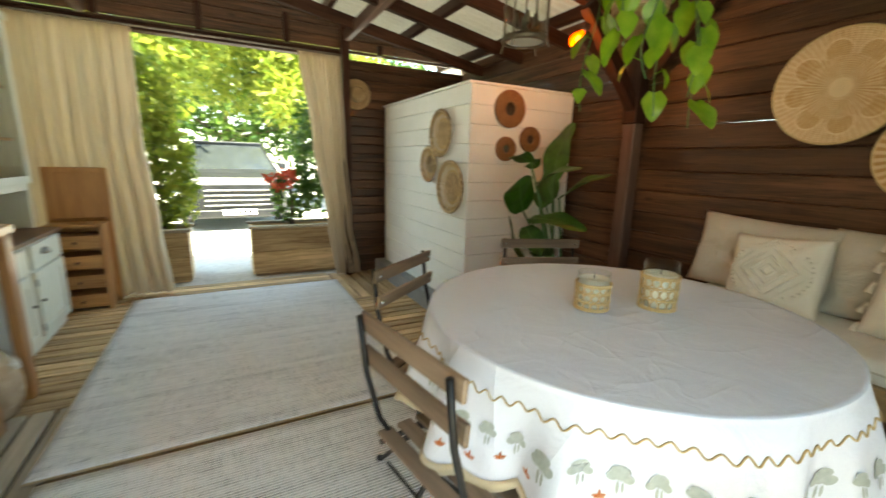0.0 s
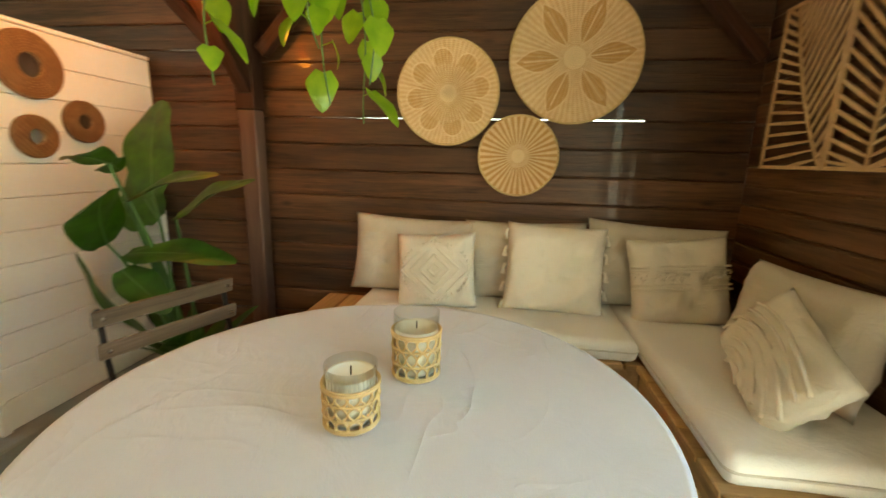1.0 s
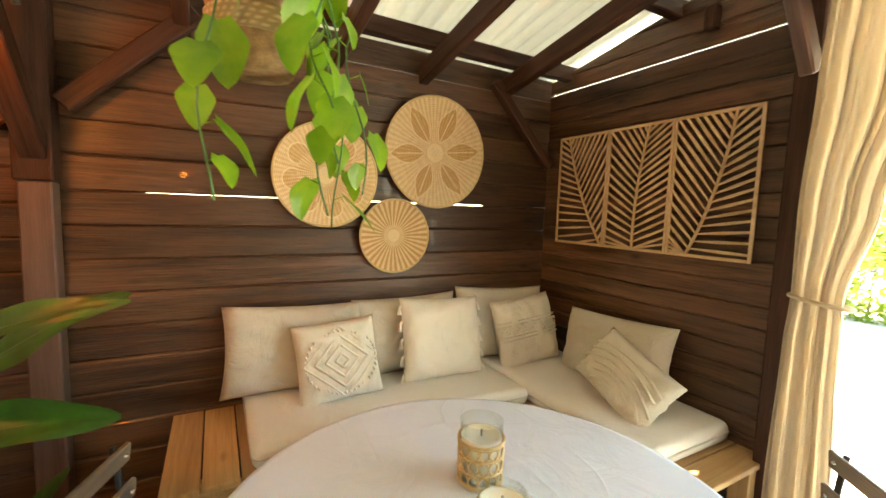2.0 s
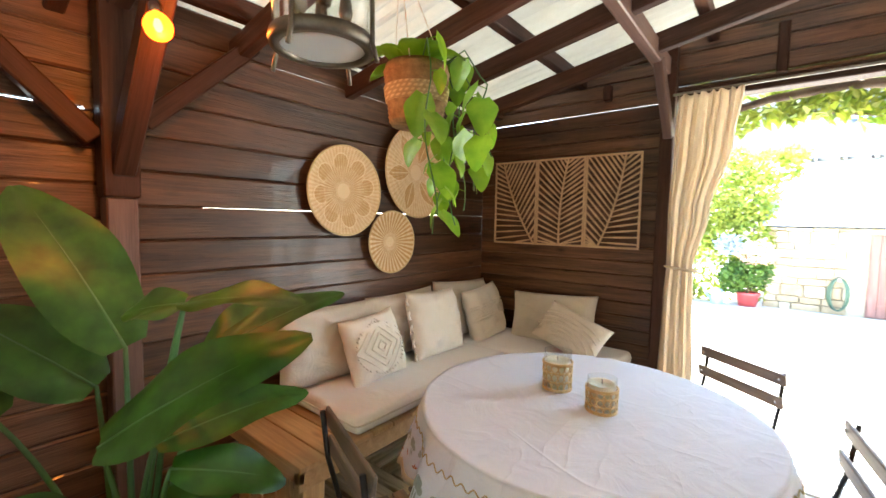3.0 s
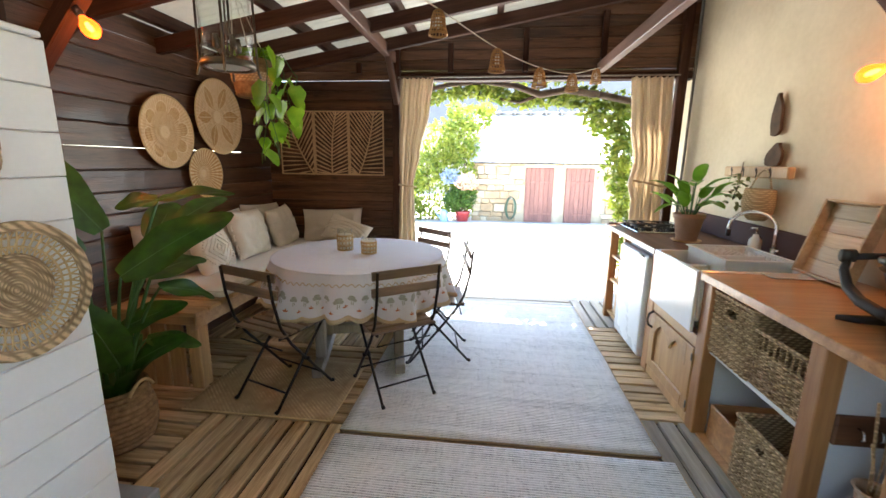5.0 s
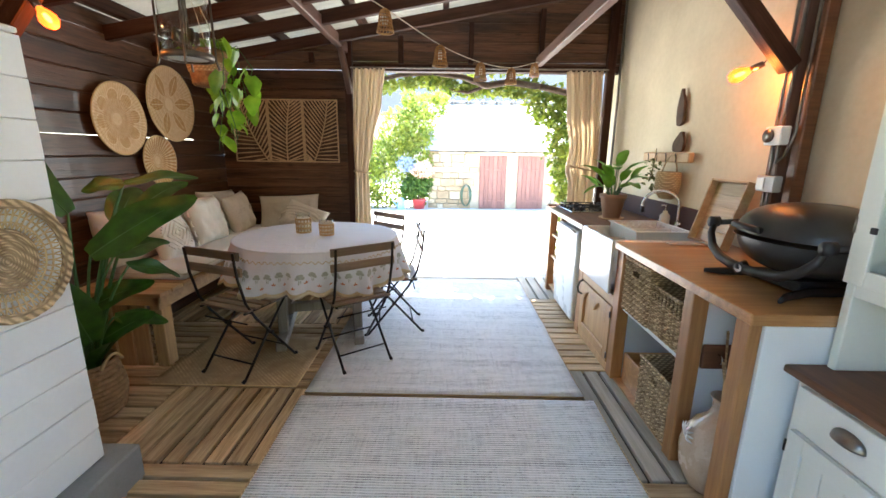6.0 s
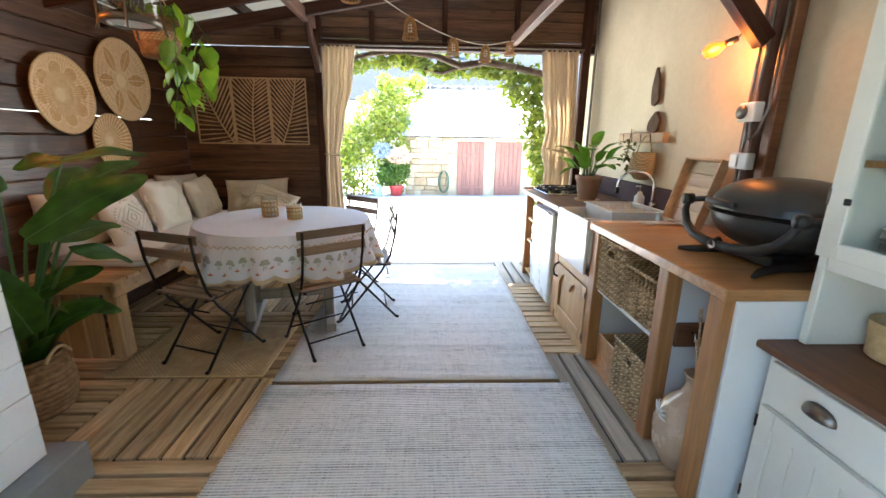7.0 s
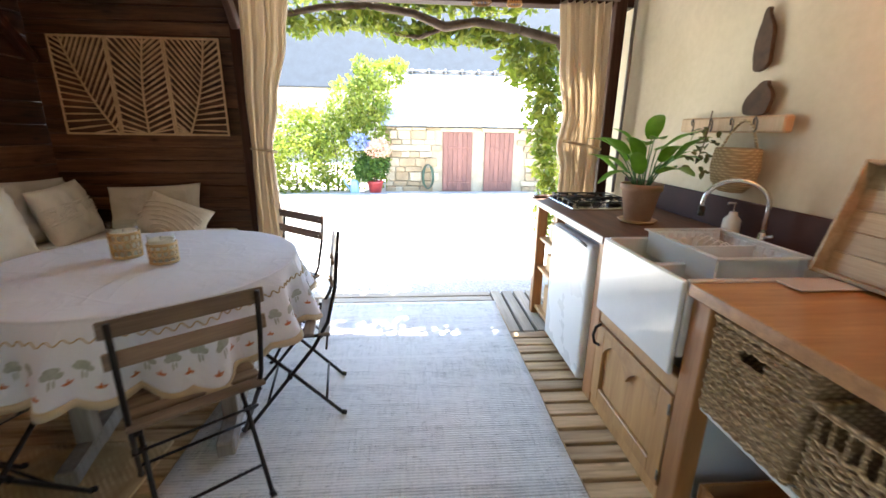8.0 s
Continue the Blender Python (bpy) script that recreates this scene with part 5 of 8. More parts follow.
def palm_panel(label, cx, rib):
    """A cut-out wooden panel: frame, bent midrib, and blades running out to the frame. rib: midrib points in 0..1."""
    w, h, t, b = 0.365, 0.636, 0.010, 0.014
    ob = thing("wall_panel", label, "wall panel", Matrix.Translation((cx, YS + 0.018, 1.588)) @ Matrix(((-1, 0, 0, 0), (0, 0, 1, 0), (0, 1, 0, 0), (0, 0, 0, 1))))
    for nm, q in (("frame_side", (-w / 2, -w / 2 + b, -h / 2, h / 2)), ("frame_side", (w / 2 - b, w / 2, -h / 2, h / 2)), ("frame_rail", (-w / 2 + b, w / 2 - b, -h / 2, -h / 2 + b)), ("frame_rail", (-w / 2 + b, w / 2 - b, h / 2 - b, h / 2))):
        part(nm, block(*q, 0, t, 0.0015), M_PANEL, ob)
    (ax, ay), (mx, my), (ex, ey) = rib

    def rib_at(s):
        x = (1 - s) ** 2 * ax + 2 * s * (1 - s) * mx + s * s * ex
        y = (1 - s) ** 2 * ay + 2 * s * (1 - s) * my + s * s * ey
        return Vector(((x - 0.5) * w, (y - 0.5) * h))

    def strip(p, q, w0, w1, bm):
        d = (q - p)
        if d.length < 0.01:
            return
        nrm = Vector((-d.y, d.x)).normalized()
        c = [p + nrm * w0, p - nrm * w0, q - nrm * w1, q + nrm * w1]
        lo = [bm.verts.new((v.x, v.y, 0.001)) for v in c]
        hi = [bm.verts.new((v.x, v.y, t - 0.0005)) for v in c]
        bm.faces.new(hi)
        bm.faces.new(lo[::-1])
        for i in range(4):
            j = (i + 1) % 4
            bm.faces.new((lo[i], lo[j], hi[j], hi[i]))
    bm = bmesh.new()
    for k in range(20):
        strip(rib_at(k / 20), rib_at((k + 1.02) / 20), 0.006, 0.006, bm)
    part("midrib", bm, M_PANEL, ob)
    bm = bmesh.new()
    xm, ym = w / 2 - b * 0.5, h / 2 - b * 0.5
    for side in (-1, 1):
        for k in range(21):
            s = -0.16 + 1.14 * k / 20
            p = rib_at(max(0.0, s))
            p = Vector((max(-xm + 0.003, min(xm - 0.003, p.x)), max(-ym + 0.003, min(ym - 0.003, p.y))))
            tang = (rib_at(min(1, max(0, s) + 0.02)) - rib_at(max(0, max(0, s) - 0.02))).normalized()
            out = Vector((tang.y, -tang.x)) * side
            lean = 0.35 + 0.85 * max(0.0, s) if s >= 0 else 0.35 + s * 4.0
            d = (out + tang * lean).normalized()
            reach = 9.0
            for c, lim in ((0, xm), (1, ym)):
                if abs(d[c]) > 1e-4:
                    reach = min(reach, (math.copysign(lim, d[c]) - p[c]) / d[c])
            if 0.006 < reach < 5:
                mid = p + d * reach * 0.5
                wide = 0.0068 if s >= 0 else 0.005
                strip(p, mid, 0.0026, wide, bm)
                strip(mid, p + d * reach, wide, 0.0048, bm)
    part("leaf_blades", bm, M_PANEL, ob)


palm_panel("pale wooden cut-out panel with a palm leaf", 2.127, ((0.97, 0.0), (0.42, 0.45), (0.2, 1.0)))
palm_panel("pale wooden cut-out panel with an upright palm leaf", 1.761, ((0.5, 0.0), (0.46, 0.5), (0.66, 1.0)))
palm_panel("pale wooden cut-out panel with a bending palm leaf", 1.395, ((0.25, 0.0), (0.62, 0.45), (0.72, 1.0)))


# ---- big plant in its basket ----
def leaf_blade(bm, base, way, up, length, width, droop, fold=0.22, heart=False, nl=12, nw=6, curl=0.0, ripple=0.0):
    """A leaf from base: bends by droop along its length, folded on its midrib."""
    way, up = Vector(way).normalized(), Vector(up)
    side = way.cross(up).normalized()
    up = side.cross(way).normalized()
    spine, p, d = [], Vector(base), way.copy()
    for i in range(nl + 1):
        spine.append((p.copy(), d.copy()))
        p = p + d * (length / nl)
        d = (d - up * (droop / nl) * (0.4 + 1.2 * i / nl)).normalized()
    rows = []
    for i, (p, d) in enumerate(spine):
        s = i / nl
        if heart:
            w = width * (0.35 + 0.65 * math.sin(min(1.0, s * 2.6) * math.pi / 2)) * max(0.0, 1 - s) ** 0.62 * 1.25
        else:
            w = width * math.sin(math.pi * min(1.0, (s * 0.94 + 0.05)) ** 0.85) ** 0.58
        nrm = side.cross(d).normalized()
        row = []
        for j in range(-nw // 2, nw // 2 + 1):
            a = 2 * j / nw
            lift = fold * abs(a) * w - curl * a * a * w + ripple * math.sin(9 * s + 3 * a) * abs(a) * w
            back = 0.0
            if heart and i == 0:
                back = -0.16 * width * abs(a)
            row.append(bm.verts.new(p + side * (a * w) + nrm * lift + d * back))
        rows.append(row)
    for r0, r1 in zip(rows, rows[1:]):
        for k in range(nw):
            bm.faces.new((r0[k], r0[k + 1], r1[k + 1], r1[k]))
    return spine


def stalk(points, r0, r1):
    n = len(points)
    return tube(points, [r0 + (r1 - r0) * i / (n - 1) for i in range(n)], 7)


def bend(a, b, lift, n=8):
    a, b = Vector(a), Vector(b)
    m = (a + b) / 2 + Vector(lift)
    return [(1 - t) ** 2 * a + 2 * t * (1 - t) * m + t * t * b for t in (k / n for k in range(n + 1))]


PX, PY = 1.95, 2.15
big_plant = thing("potted_plant", "tall bird-of-paradise plant with broad dark leaves in a woven basket", "plant", pose(PX, PY, 0))
prof = [(0, 0.0), (0.125, 0.0), (0.143, 0.02)]
for k in range(11):
    z0 = 0.02 + 0.29 * k / 11
    r0 = 0.143 + 0.026 * math.sin(math.pi * min(1, (k + 1) / 10))
    prof += [(r0 - 0.003, z0 + 0.002), (r0 + 0.006, z0 + 0.008), (r0 + 0.008, z0 + 0.014), (r0 + 0.005, z0 + 0.021), (r0 - 0.004, z0 + 0.0255)]
prof += [(0.150, 0.315), (0.138, 0.312), (0.135, 0.25), (0, 0.25)]
pot_part = part("basket", lathe(prof, 48), M_ROPE, big_plant, "banded woven seagrass basket", True)
for sgn in (-1, 1):
    part("handle", tube(bend((sgn * 0.15 - 0.01, 0.07, 0.30), (sgn * 0.15 - 0.01, -0.07, 0.30), (sgn * 0.02, 0, 0.11)), 0.008, 7), M_RATTAN, pot_part, "rope handle", True)
part("soil", lathe([(0, 0.262), (0.136, 0.256)], 24), M_SOIL, big_plant)
# each leaf: joint with its stalk, way of the blade, length, half width, droop
BIG_LEAVES = [
    ((-0.11, 0.03, 1.09), (0.10, 0.20, 1.49), 0.098), ((-0.26, 0.12, 0.91), (-0.57, -0.16, 1.13), 0.090),
    ((-0.35, -0.03, 1.23), (-0.60, -0.15, 1.25), 0.050), ((-0.35, -0.03, 1.23), (-0.24, 0.06, 1.20), 0.048),
    ((-0.35, -0.09, 1.10), (-0.40, -0.43, 1.20), 0.048), ((-0.28, 0.02, 0.88), (-0.28, -0.38, 0.87), 0.065),
    ((-0.33, 0.00, 0.83), (-0.42, -0.22, 0.72), 0.060), ((-0.04, 0.08, 0.98), (0.03, 0.31, 1.17), 0.085),
    ((0.06, 0.26, 0.92), (0.14, 0.42, 1.08), 0.080), ((-0.15, 0.08, 0.46), (-0.30, 0.33, 0.76), 0.078),
    ((-0.12, 0.03, 0.62), (-0.33, -0.11, 0.70), 0.062), ((-0.06, -0.05, 0.39), (-0.31, -0.09, 0.52), 0.055),
    ((-0.20, -0.14, 1.02), (-0.13, -0.40, 1.17), 0.072), ((-0.05, 0.12, 0.60), (0.02, 0.28, 0.70), 0.055),
    ((-0.13, -0.10, 0.52), (-0.30, -0.22, 0.44), 0.048)]
# blades that face the yard rather than the roof
UPS = {0: (-0.90, 0.0, 0.42), 1: (-0.30, 0.55, 0.78), 7: (-0.55, 0.45, 0.6), 9: (-0.65, 0.60, 0.45)}
for k, (tip, end, wd) in enumerate(BIG_LEAVES):
    q = math.atan2(tip[1], tip[0]) + 0.5 * math.sin(k * 2.2)
    foot = (0.06 * math.cos(q), 0.06 * math.sin(q), 0.24)
    st = part("stalk", stalk(bend(foot, tip, (-0.15 * tip[0], -0.15 * tip[1], 0.08)), 0.011, 0.0055), M_STALK, big_plant, smooth=True)
    way = Vector(end) - Vector(tip)
    ln = way.length * 1.12
    way = way.normalized() + Vector((0, 0, 0.15))
    bm = bmesh.new()
    spine = leaf_blade(bm, tip, way, UPS.get(k, (-0.40, 0.30 + 0.2 * math.cos(k * 1.7), 0.85)), ln, wd * 1.15, 0.5, 0.2, nl=16, nw=8, curl=0.08, ripple=0.15)
    lf = part("leaf", bm, M_LEAF, big_plant, smooth=True)
    bm = tube([p - Vector((0, 0, 0.002)) for p, d in spine[:-2]], [0.005 - 0.004 * i / 15 for i in range(len(spine) - 2)], 5)
    part("midrib", bm, M_STALK, lf, smooth=True)
for k in range(9):
    q = 0.7 * k
    bm = bmesh.new()
    leaf_blade(bm, (0.05 * math.cos(q), 0.05 * math.sin(q), 0.25), (math.cos(q), math.sin(q), 1.5), (0, 0, 1), 0.26 + 0.05 * (k % 3), 0.045, 0.6, 0.2, nl=12, nw=6, ripple=0.06)
    part("leaf", bm, M_LEAF, big_plant, smooth=True)


# ---- hanging vine in a rope pot ----
HX, HY, HZ = 1.53, 1.40, 1.765
vine_pot = thing("hanging_plant", "trailing pothos in a banded rope pot hung from the roof", "plant", pose(HX, HY, 0))
prof = [(0, HZ), (0.085, HZ), (0.092, HZ + 0.012)]
for k in range(12):
    rr = 0.092 + 0.022 * k / 12
    prof += [(rr + 0.004, HZ + 0.014 + 0.015 * k), (rr, HZ + 0.021 + 0.015 * k)]
prof += [(0.108, HZ + 0.205), (0.102, HZ + 0.16), (0, HZ + 0.16)]
vp = part("pot", lathe(prof, 36), M_ROPE, vine_pot, "coiled rope pot with a pale band", True)
part("band", lathe([(0.104, HZ + 0.075), (0.108, HZ + 0.08), (0.115, HZ + 0.125), (0.112, HZ + 0.13)], 36), M_JUTE, vp, "pale middle band", True)
for k in range(3):
    q = 2.1 * k
    part("cord", tube([(0.108 * math.cos(q), 0.108 * math.sin(q), HZ + 0.2), (0.09, 0, HZ + 0.62)], 0.0022, 5), M_PILLOW, vine_pot)
rng = random.Random(5)
VINES = [((-0.15, 0.10), 1.45, 7), ((0.07, -0.20), 1.38, 8), ((-0.05, -0.14), 1.42, 7), ((0.0, -0.24), 1.48, 6), ((-0.12, -0.15), 1.55, 6), ((-0.20, -0.10), 1.66, 5)]
for (ox, oy), low, n in VINES:
    pts = [Vector((ox * 0.3, oy * 0.3, HZ + 0.19)), Vector((ox * 0.75, oy * 0.75, HZ + 0.25)), Vector((ox * 1.0, oy * 1.0, HZ + 0.16))]
    steps = 10
    for j in range(1, steps + 1):
        s = j / steps
        pts.append(Vector((ox * (1.0 + 0.15 * s) + 0.018 * math.sin(5 * s + ox * 40), oy * (1.0 + 0.15 * s) + 0.018 * math.cos(6 * s + oy * 30), HZ + 0.16 + (low - HZ - 0.16) * s)))
    vine = part("vine", tube(pts, 0.0028, 5), M_STALK, vine_pot, smooth=True)
    for k in range(n):
        s = (k + 0.6) / n * (len(pts) - 2)
        i = int(s)
        p = pts[i].lerp(pts[i + 1], s - i)
        q = rng.uniform(0, 6.28)
        out = Vector((math.cos(q), math.sin(q), -rng.uniform(0.9, 2.6)))
        size = rng.uniform(0.075, 0.15)
        bm = bmesh.new()
        st = p + Vector((math.cos(q) * 0.03, math.sin(q) * 0.03, 0.012))
        tube([p, st], 0.0018, 4, bm)
        leaf_blade(bm, st, out, (math.cos(q) * 0.6, math.sin(q) * 0.6, 0.8), size, size * 0.42, rng.uniform(0.2, 0.9), 0.18, True, 9, 6, 0.05, 0.04)
        part("leaf", bm, M_POTHOS, vine, smooth=True)
crown = part("crown_stem", tube([(0, 0, HZ + 0.16), (0.01, 0.0, HZ + 0.24)], 0.006, 6), M_STALK, vine_pot)
for k in range(9):
    q = k * 2.399 + 0.3
    out = Vector((math.cos(q), math.sin(q), rng.uniform(-0.1, 0.9)))
    base = Vector((0.05 * math.cos(q), 0.05 * math.sin(q), HZ + 0.20 + 0.03 * (k % 3)))
    bm = bmesh.new()
    tube([(0, 0, HZ + 0.17), base], 0.002, 4, bm)
    leaf_blade(bm, base, out, (0, 0, 1), rng.uniform(0.10, 0.15), 0.052, rng.uniform(0.7, 1.5), 0.18, True, 9, 6, 0.05, 0.04)
    part("leaf", bm, M_POTHOS, crown, smooth=True)


# ---- lantern ----
M_FROST = thin_cloth("frosted_glass", (0.72, 0.74, 0.72), (0.82, 0.84, 0.82), 0.6)
M_FROST.node_tree.nodes["Principled BSDF"].inputs["Roughness"].default_value = 0.35
lantern = thing("lantern", "round glass lantern with aged metal frame and candle lights inside", "lantern", pose(1.34, 1.915, -0.01))
R = 0.108
part("glass", lathe([(R, 1.845), (R, 2.165), (R - 0.003, 2.165), (R - 0.003, 1.845)], 48, closed=True), M_GLASS, lantern, smooth=True).visible_shadow = False
part("bottom_ring", lathe([(R - 0.016, 1.825), (R + 0.006, 1.825), (R + 0.009, 1.838), (R + 0.006, 1.852), (R - 0.010, 1.852)], 48, closed=True), M_BRONZE, lantern, smooth=True)
part("bottom_plate", lathe([(0, 1.832), (R - 0.015, 1.832), (R - 0.015, 1.838), (0, 1.838)], 40), M_FROST, lantern, "frosted glass bottom")
part("top_ring", lathe([(R - 0.016, 2.155), (R + 0.006, 2.155), (R + 0.006, 2.18), (R - 0.016, 2.18)], 48, closed=True), M_BRONZE, lantern, smooth=True)
part("cap", lathe([(R, 2.18), (0.05, 2.225), (0.015, 2.26), (0, 2.262)], 40), M_BRONZE, lantern, smooth=True)
for k in range(4):
    q = radians(25 + 90 * k)
    c, s = math.cos(q), math.sin(q)
    part("upright", tube([((R + 0.024) * c, (R + 0.024) * s, 1.79), ((R + 0.012) * c, (R + 0.012) * s, 1.83), ((R + 0.008) * c, (R + 0.008) * s, 2.18)], 0.0055, 7), M_BRONZE, lantern, smooth=True)
stem = part("stem", tube([(0, 0, 1.838), (0, 0, 2.2)], 0.005, 8), M_BRONZE, lantern, smooth=True)
for k in range(4):
    q = radians(60 + 90 * k)
    c, s = math.cos(q), math.sin(q)
    part("candle_arm", tube([(0, 0, 1.90), (0.03 * c, 0.03 * s, 1.875), (0.05 * c, 0.05 * s, 1.90)], 0.004, 6), M_BRONZE, stem, smooth=True)
    part("candle_cup", tube([(0.05 * c, 0.05 * s, 1.90), (0.05 * c, 0.05 * s, 1.915), (0.05 * c, 0.05 * s, 1.96)], [0.012, 0.016, 0.011], 10), M_BRONZE, stem, smooth=True)
part("chain", tube([(0, 0, 2.26), (0, 0, 2.47)], 0.004, 6), M_BRONZE, lantern)


# ---- glowing bulbs ----
def bulb_lamp(label, spot, mount, way):
    ob = thing("bulb_lamp", label, "lamp", pose(*spot))
    way = Vector(way).normalized()
    q = way.to_track_quat("Z", "Y").to_matrix().to_4x4()
    bm = lathe([(0, 0.062), (0.020, 0.055), (0.033, 0.034), (0.036, 0.014), (0.030, -0.008), (0.018, -0.030), (0.013, -0.045), (0, -0.045)], 24)
    bmesh.ops.transform(bm, matrix=q, verts=bm.verts)
    bulb = part("bulb", bm, M_BULB, ob, "glowing amber bulb", True)
    bulb.visible_shadow = False
    bm = lathe([(0, 0.034), (0.008, 0.030), (0.011, 0.012), (0.008, -0.012), (0, -0.02)], 16)
    bmesh.ops.transform(bm, matrix=q, verts=bm.verts)
    part("filament", bm, M_FILAMENT, bulb, "white-hot filament", True).visible_shadow = False
    bm = lathe([(0, -0.10), (0.014, -0.10), (0.017, -0.07), (0.017, -0.045), (0, -0.045)], 16)
    bmesh.ops.transform(bm, matrix=q, verts=bm.verts)
    part("socket", bm, M_PEWTER, ob, smooth=True)
    s = Vector(spot)
    part("cable", tube(bend(-way * 0.098, Vector(mount) - s, (0, 0, 0.03)), 0.004, 6), M_PEWTER, ob, smooth=True)


bulb_lamp("glowing amber bulb hung on the wooden brace", (1.857, 2.08, 1.957), (1.95, 2.10, 2.10), (-0.5, 0.1, -0.6))
bulb_lamp("glowing amber bulb fixed to the wall post", (-1.45, 1.77, 1.805), (-1.555, 1.90, 1.90), (0.55, -0.75, -0.35))

# ---- string of wicker bells ----
string = thing("string_light", "string of small amber wicker bell shades on a pale cord", "lamp")
BELLS = [(0.427, 1.538, 2.105), (0.122, 1.274, 1.982), (-0.163, 0.846, 1.968), (-0.439, 0.476, 2.003), (-0.743, -0.134, 2.164)]
cord = [Vector((0.80, 1.72, 2.34)), Vector((0.60, 1.64, 2.24))] + [Vector(b) + Vector((0, 0, 0.062)) for b in BELLS] + [Vector((-0.83, -0.33, 2.27))]
fine = []
for i in range(len(cord) - 1):
    p0, p1, p2, p3 = cord[max(0, i - 1)], cord[i], cord[i + 1], cord[min(len(cord) - 1, i + 2)]
    for k in range(8):
        t = k / 8
        fine.append(0.5 * ((2 * p1) + (p2 - p0) * t + (2 * p0 - 5 * p1 + 4 * p2 - p3) * t * t + (3 * p1 - p0 - 3 * p2 + p3) * t ** 3))
fine.append(cord[-1])
part("cord", tube(fine, 0.0035, 6), M_PILLOW_WHITE, string, "pale twisted cord", True)
for bx, by, bz in BELLS:
    bm = bmesh.new()
    for k in range(16):
        q = 2 * math.pi * k / 16
        tube([(r * math.cos(q), r * math.sin(q), zz) for r, zz in ((0.012, 0.058), (0.026, 0.045), (0.034, 0.02), (0.038, -0.02), (0.047, -0.055))], 0.0028, 5, bm)
    for r, zz in ((0.012, 0.058), (0.022, 0.050), (0.030, 0.034), (0.034, 0.018), (0.036, 0.0), (0.0375, -0.016), (0.041, -0.034), (0.047, -0.055), (0.048, -0.060)):
        tube([(r * math.cos(2 * math.pi * k / 20), r * math.sin(2 * math.pi * k / 20), zz) for k in range(21)], 0.0035, 5, bm, False)
    sh = tagged(part("shade", bm, M_WICKER, string, "amber wicker bell shade", True, pose(bx, by, bz)), kind="stuff")
    part("socket", tube([(0, 0, 0.064), (0, 0, 0.03)], [0.008, 0.011], 8), M_BRONZE, sh, smooth=True)
    part("bulb", lathe([(0, -0.03), (0.014, -0.02), (0.018, 0.0), (0.012, 0.022), (0.008, 0.03)], 14), M_WAX, sh, "unlit small bulb", True)


# ---- curtains ----
def curtain(label, y, rows, folds, ends=1):
    """rows: (height, x from, x to, fold depth), top to bottom. Hangs in the plane y."""
    ob = thing("curtain", label, "curtain", pose(0, y, 0))

    def at(u, v):
        s = v * (len(rows) - 1)
        i = min(int(s), len(rows) - 2)
        f = s - i
        f2 = f * f * (3 - 2 * f)
        a, b = rows[i], rows[i + 1]
        zz = a[0] + (b[0] - a[0]) * f
        xa, xb, dep = (a[k] + (b[k] - a[k]) * f2 for k in (1, 2, 3))
        ph = u * folds * 2 * math.pi
        return (xa + (xb - xa) * u + 0.25 * dep * math.sin(ph * 0.5 + 3 * v), dep * (math.sin(ph + 0.8 * math.sin(2.2 * v)) + 0.35 * math.sin(2.3 * ph + v * 4)), zz + 0.004 * math.sin(ph))
    part("cloth", thicken(sheet(at, folds * 14, 60), 0.002), M_CURTAIN, ob, smooth=True)
    return ob


c1 = curtain("sand-coloured curtain tied back beside the opening", YS + 0.13, [(2.185, 0.70, 1.01, 0.018), (1.9, 0.73, 1.02, 0.024), (1.5, 0.82, 1.035, 0.022), (1.19, 0.885, 1.03, 0.016), (1.0, 0.88, 1.04, 0.02), (0.5, 0.86, 1.05, 0.024), (0.03, 0.84, 1.05, 0.026)], 7)
part("tie", tube([(0.95 + 0.085 * math.cos(2 * math.pi * k / 24), 0.040 * math.sin(2 * math.pi * k / 24), 1.18 + 0.01 * math.cos(2 * math.pi * k / 24)) for k in range(25)], 0.008, 7, None, False), M_TRIM, c1, "twisted tie-back", True)
c2 = curtain("sand-coloured curtain gathered by the kitchen end", YS + 0.10, [(2.185, -1.46, -1.10, 0.020), (1.8, -1.47, -1.13, 0.026), (1.42, -1.48, -1.18, 0.026), (1.24, -1.48, -1.15, 0.028), (1.06, -1.47, -1.19, 0.028), (0.5, -1.47, -1.17, 0.028), (0.03, -1.47, -1.18, 0.028)], 7)
part("tie", tube([(-1.34 + 0.15 * math.cos(2 * math.pi * k / 24), 0.055 * math.sin(2 * math.pi * k / 24), 1.24 + 0.03 * math.cos(2 * math.pi * k / 24)) for k in range(25)], 0.010, 7, None, False), M_TRIM, c2, "wide tie-back", True)
curtain("wide sand-coloured curtain drawn half across the opening", YN - 0.08, [(2.19, -1.52, -0.62, 0.020), (1.4, -1.52, -0.62, 0.028), (0.6, -1.50, -0.56, 0.03), (0.02, -1.48, -0.52, 0.032)], 9)
curtain("narrow sand-coloured curtain swept to the side", YN - 0.08, [(2.19, 0.64, 1.03, 0.018), (1.4, 0.74, 1.07, 0.022), (0.6, 0.86, 1.12, 0.024), (0.02, 0.93, 1.20, 0.026)], 7)
for y, z, a, b in ((YS + 0.13, 2.195, 1.04, -1.5), (YN - 0.08, 2.20, 1.04, -1.55)):
    rod = thing("curtain_rod", "thin pale curtain rod under the header", "curtain rod", pose(0, y, z))
    part("rod", tube([(a, 0, 0), (b, 0, 0)], 0.008, 8), M_GREYWOOD, rod, smooth=True)


# ---- kitchen run along the plaster wall ----
CF, CZ = -0.985, 0.875


def upright(y0, y1, z0, z1, parent, x1=CF, x0=None, name="post"):
    x0 = x1 - 0.07 if x0 is None else x0
    return part(name, block(x0, x1, y0, y1, z0, z1, 0.004), M_OAK_Z, parent)


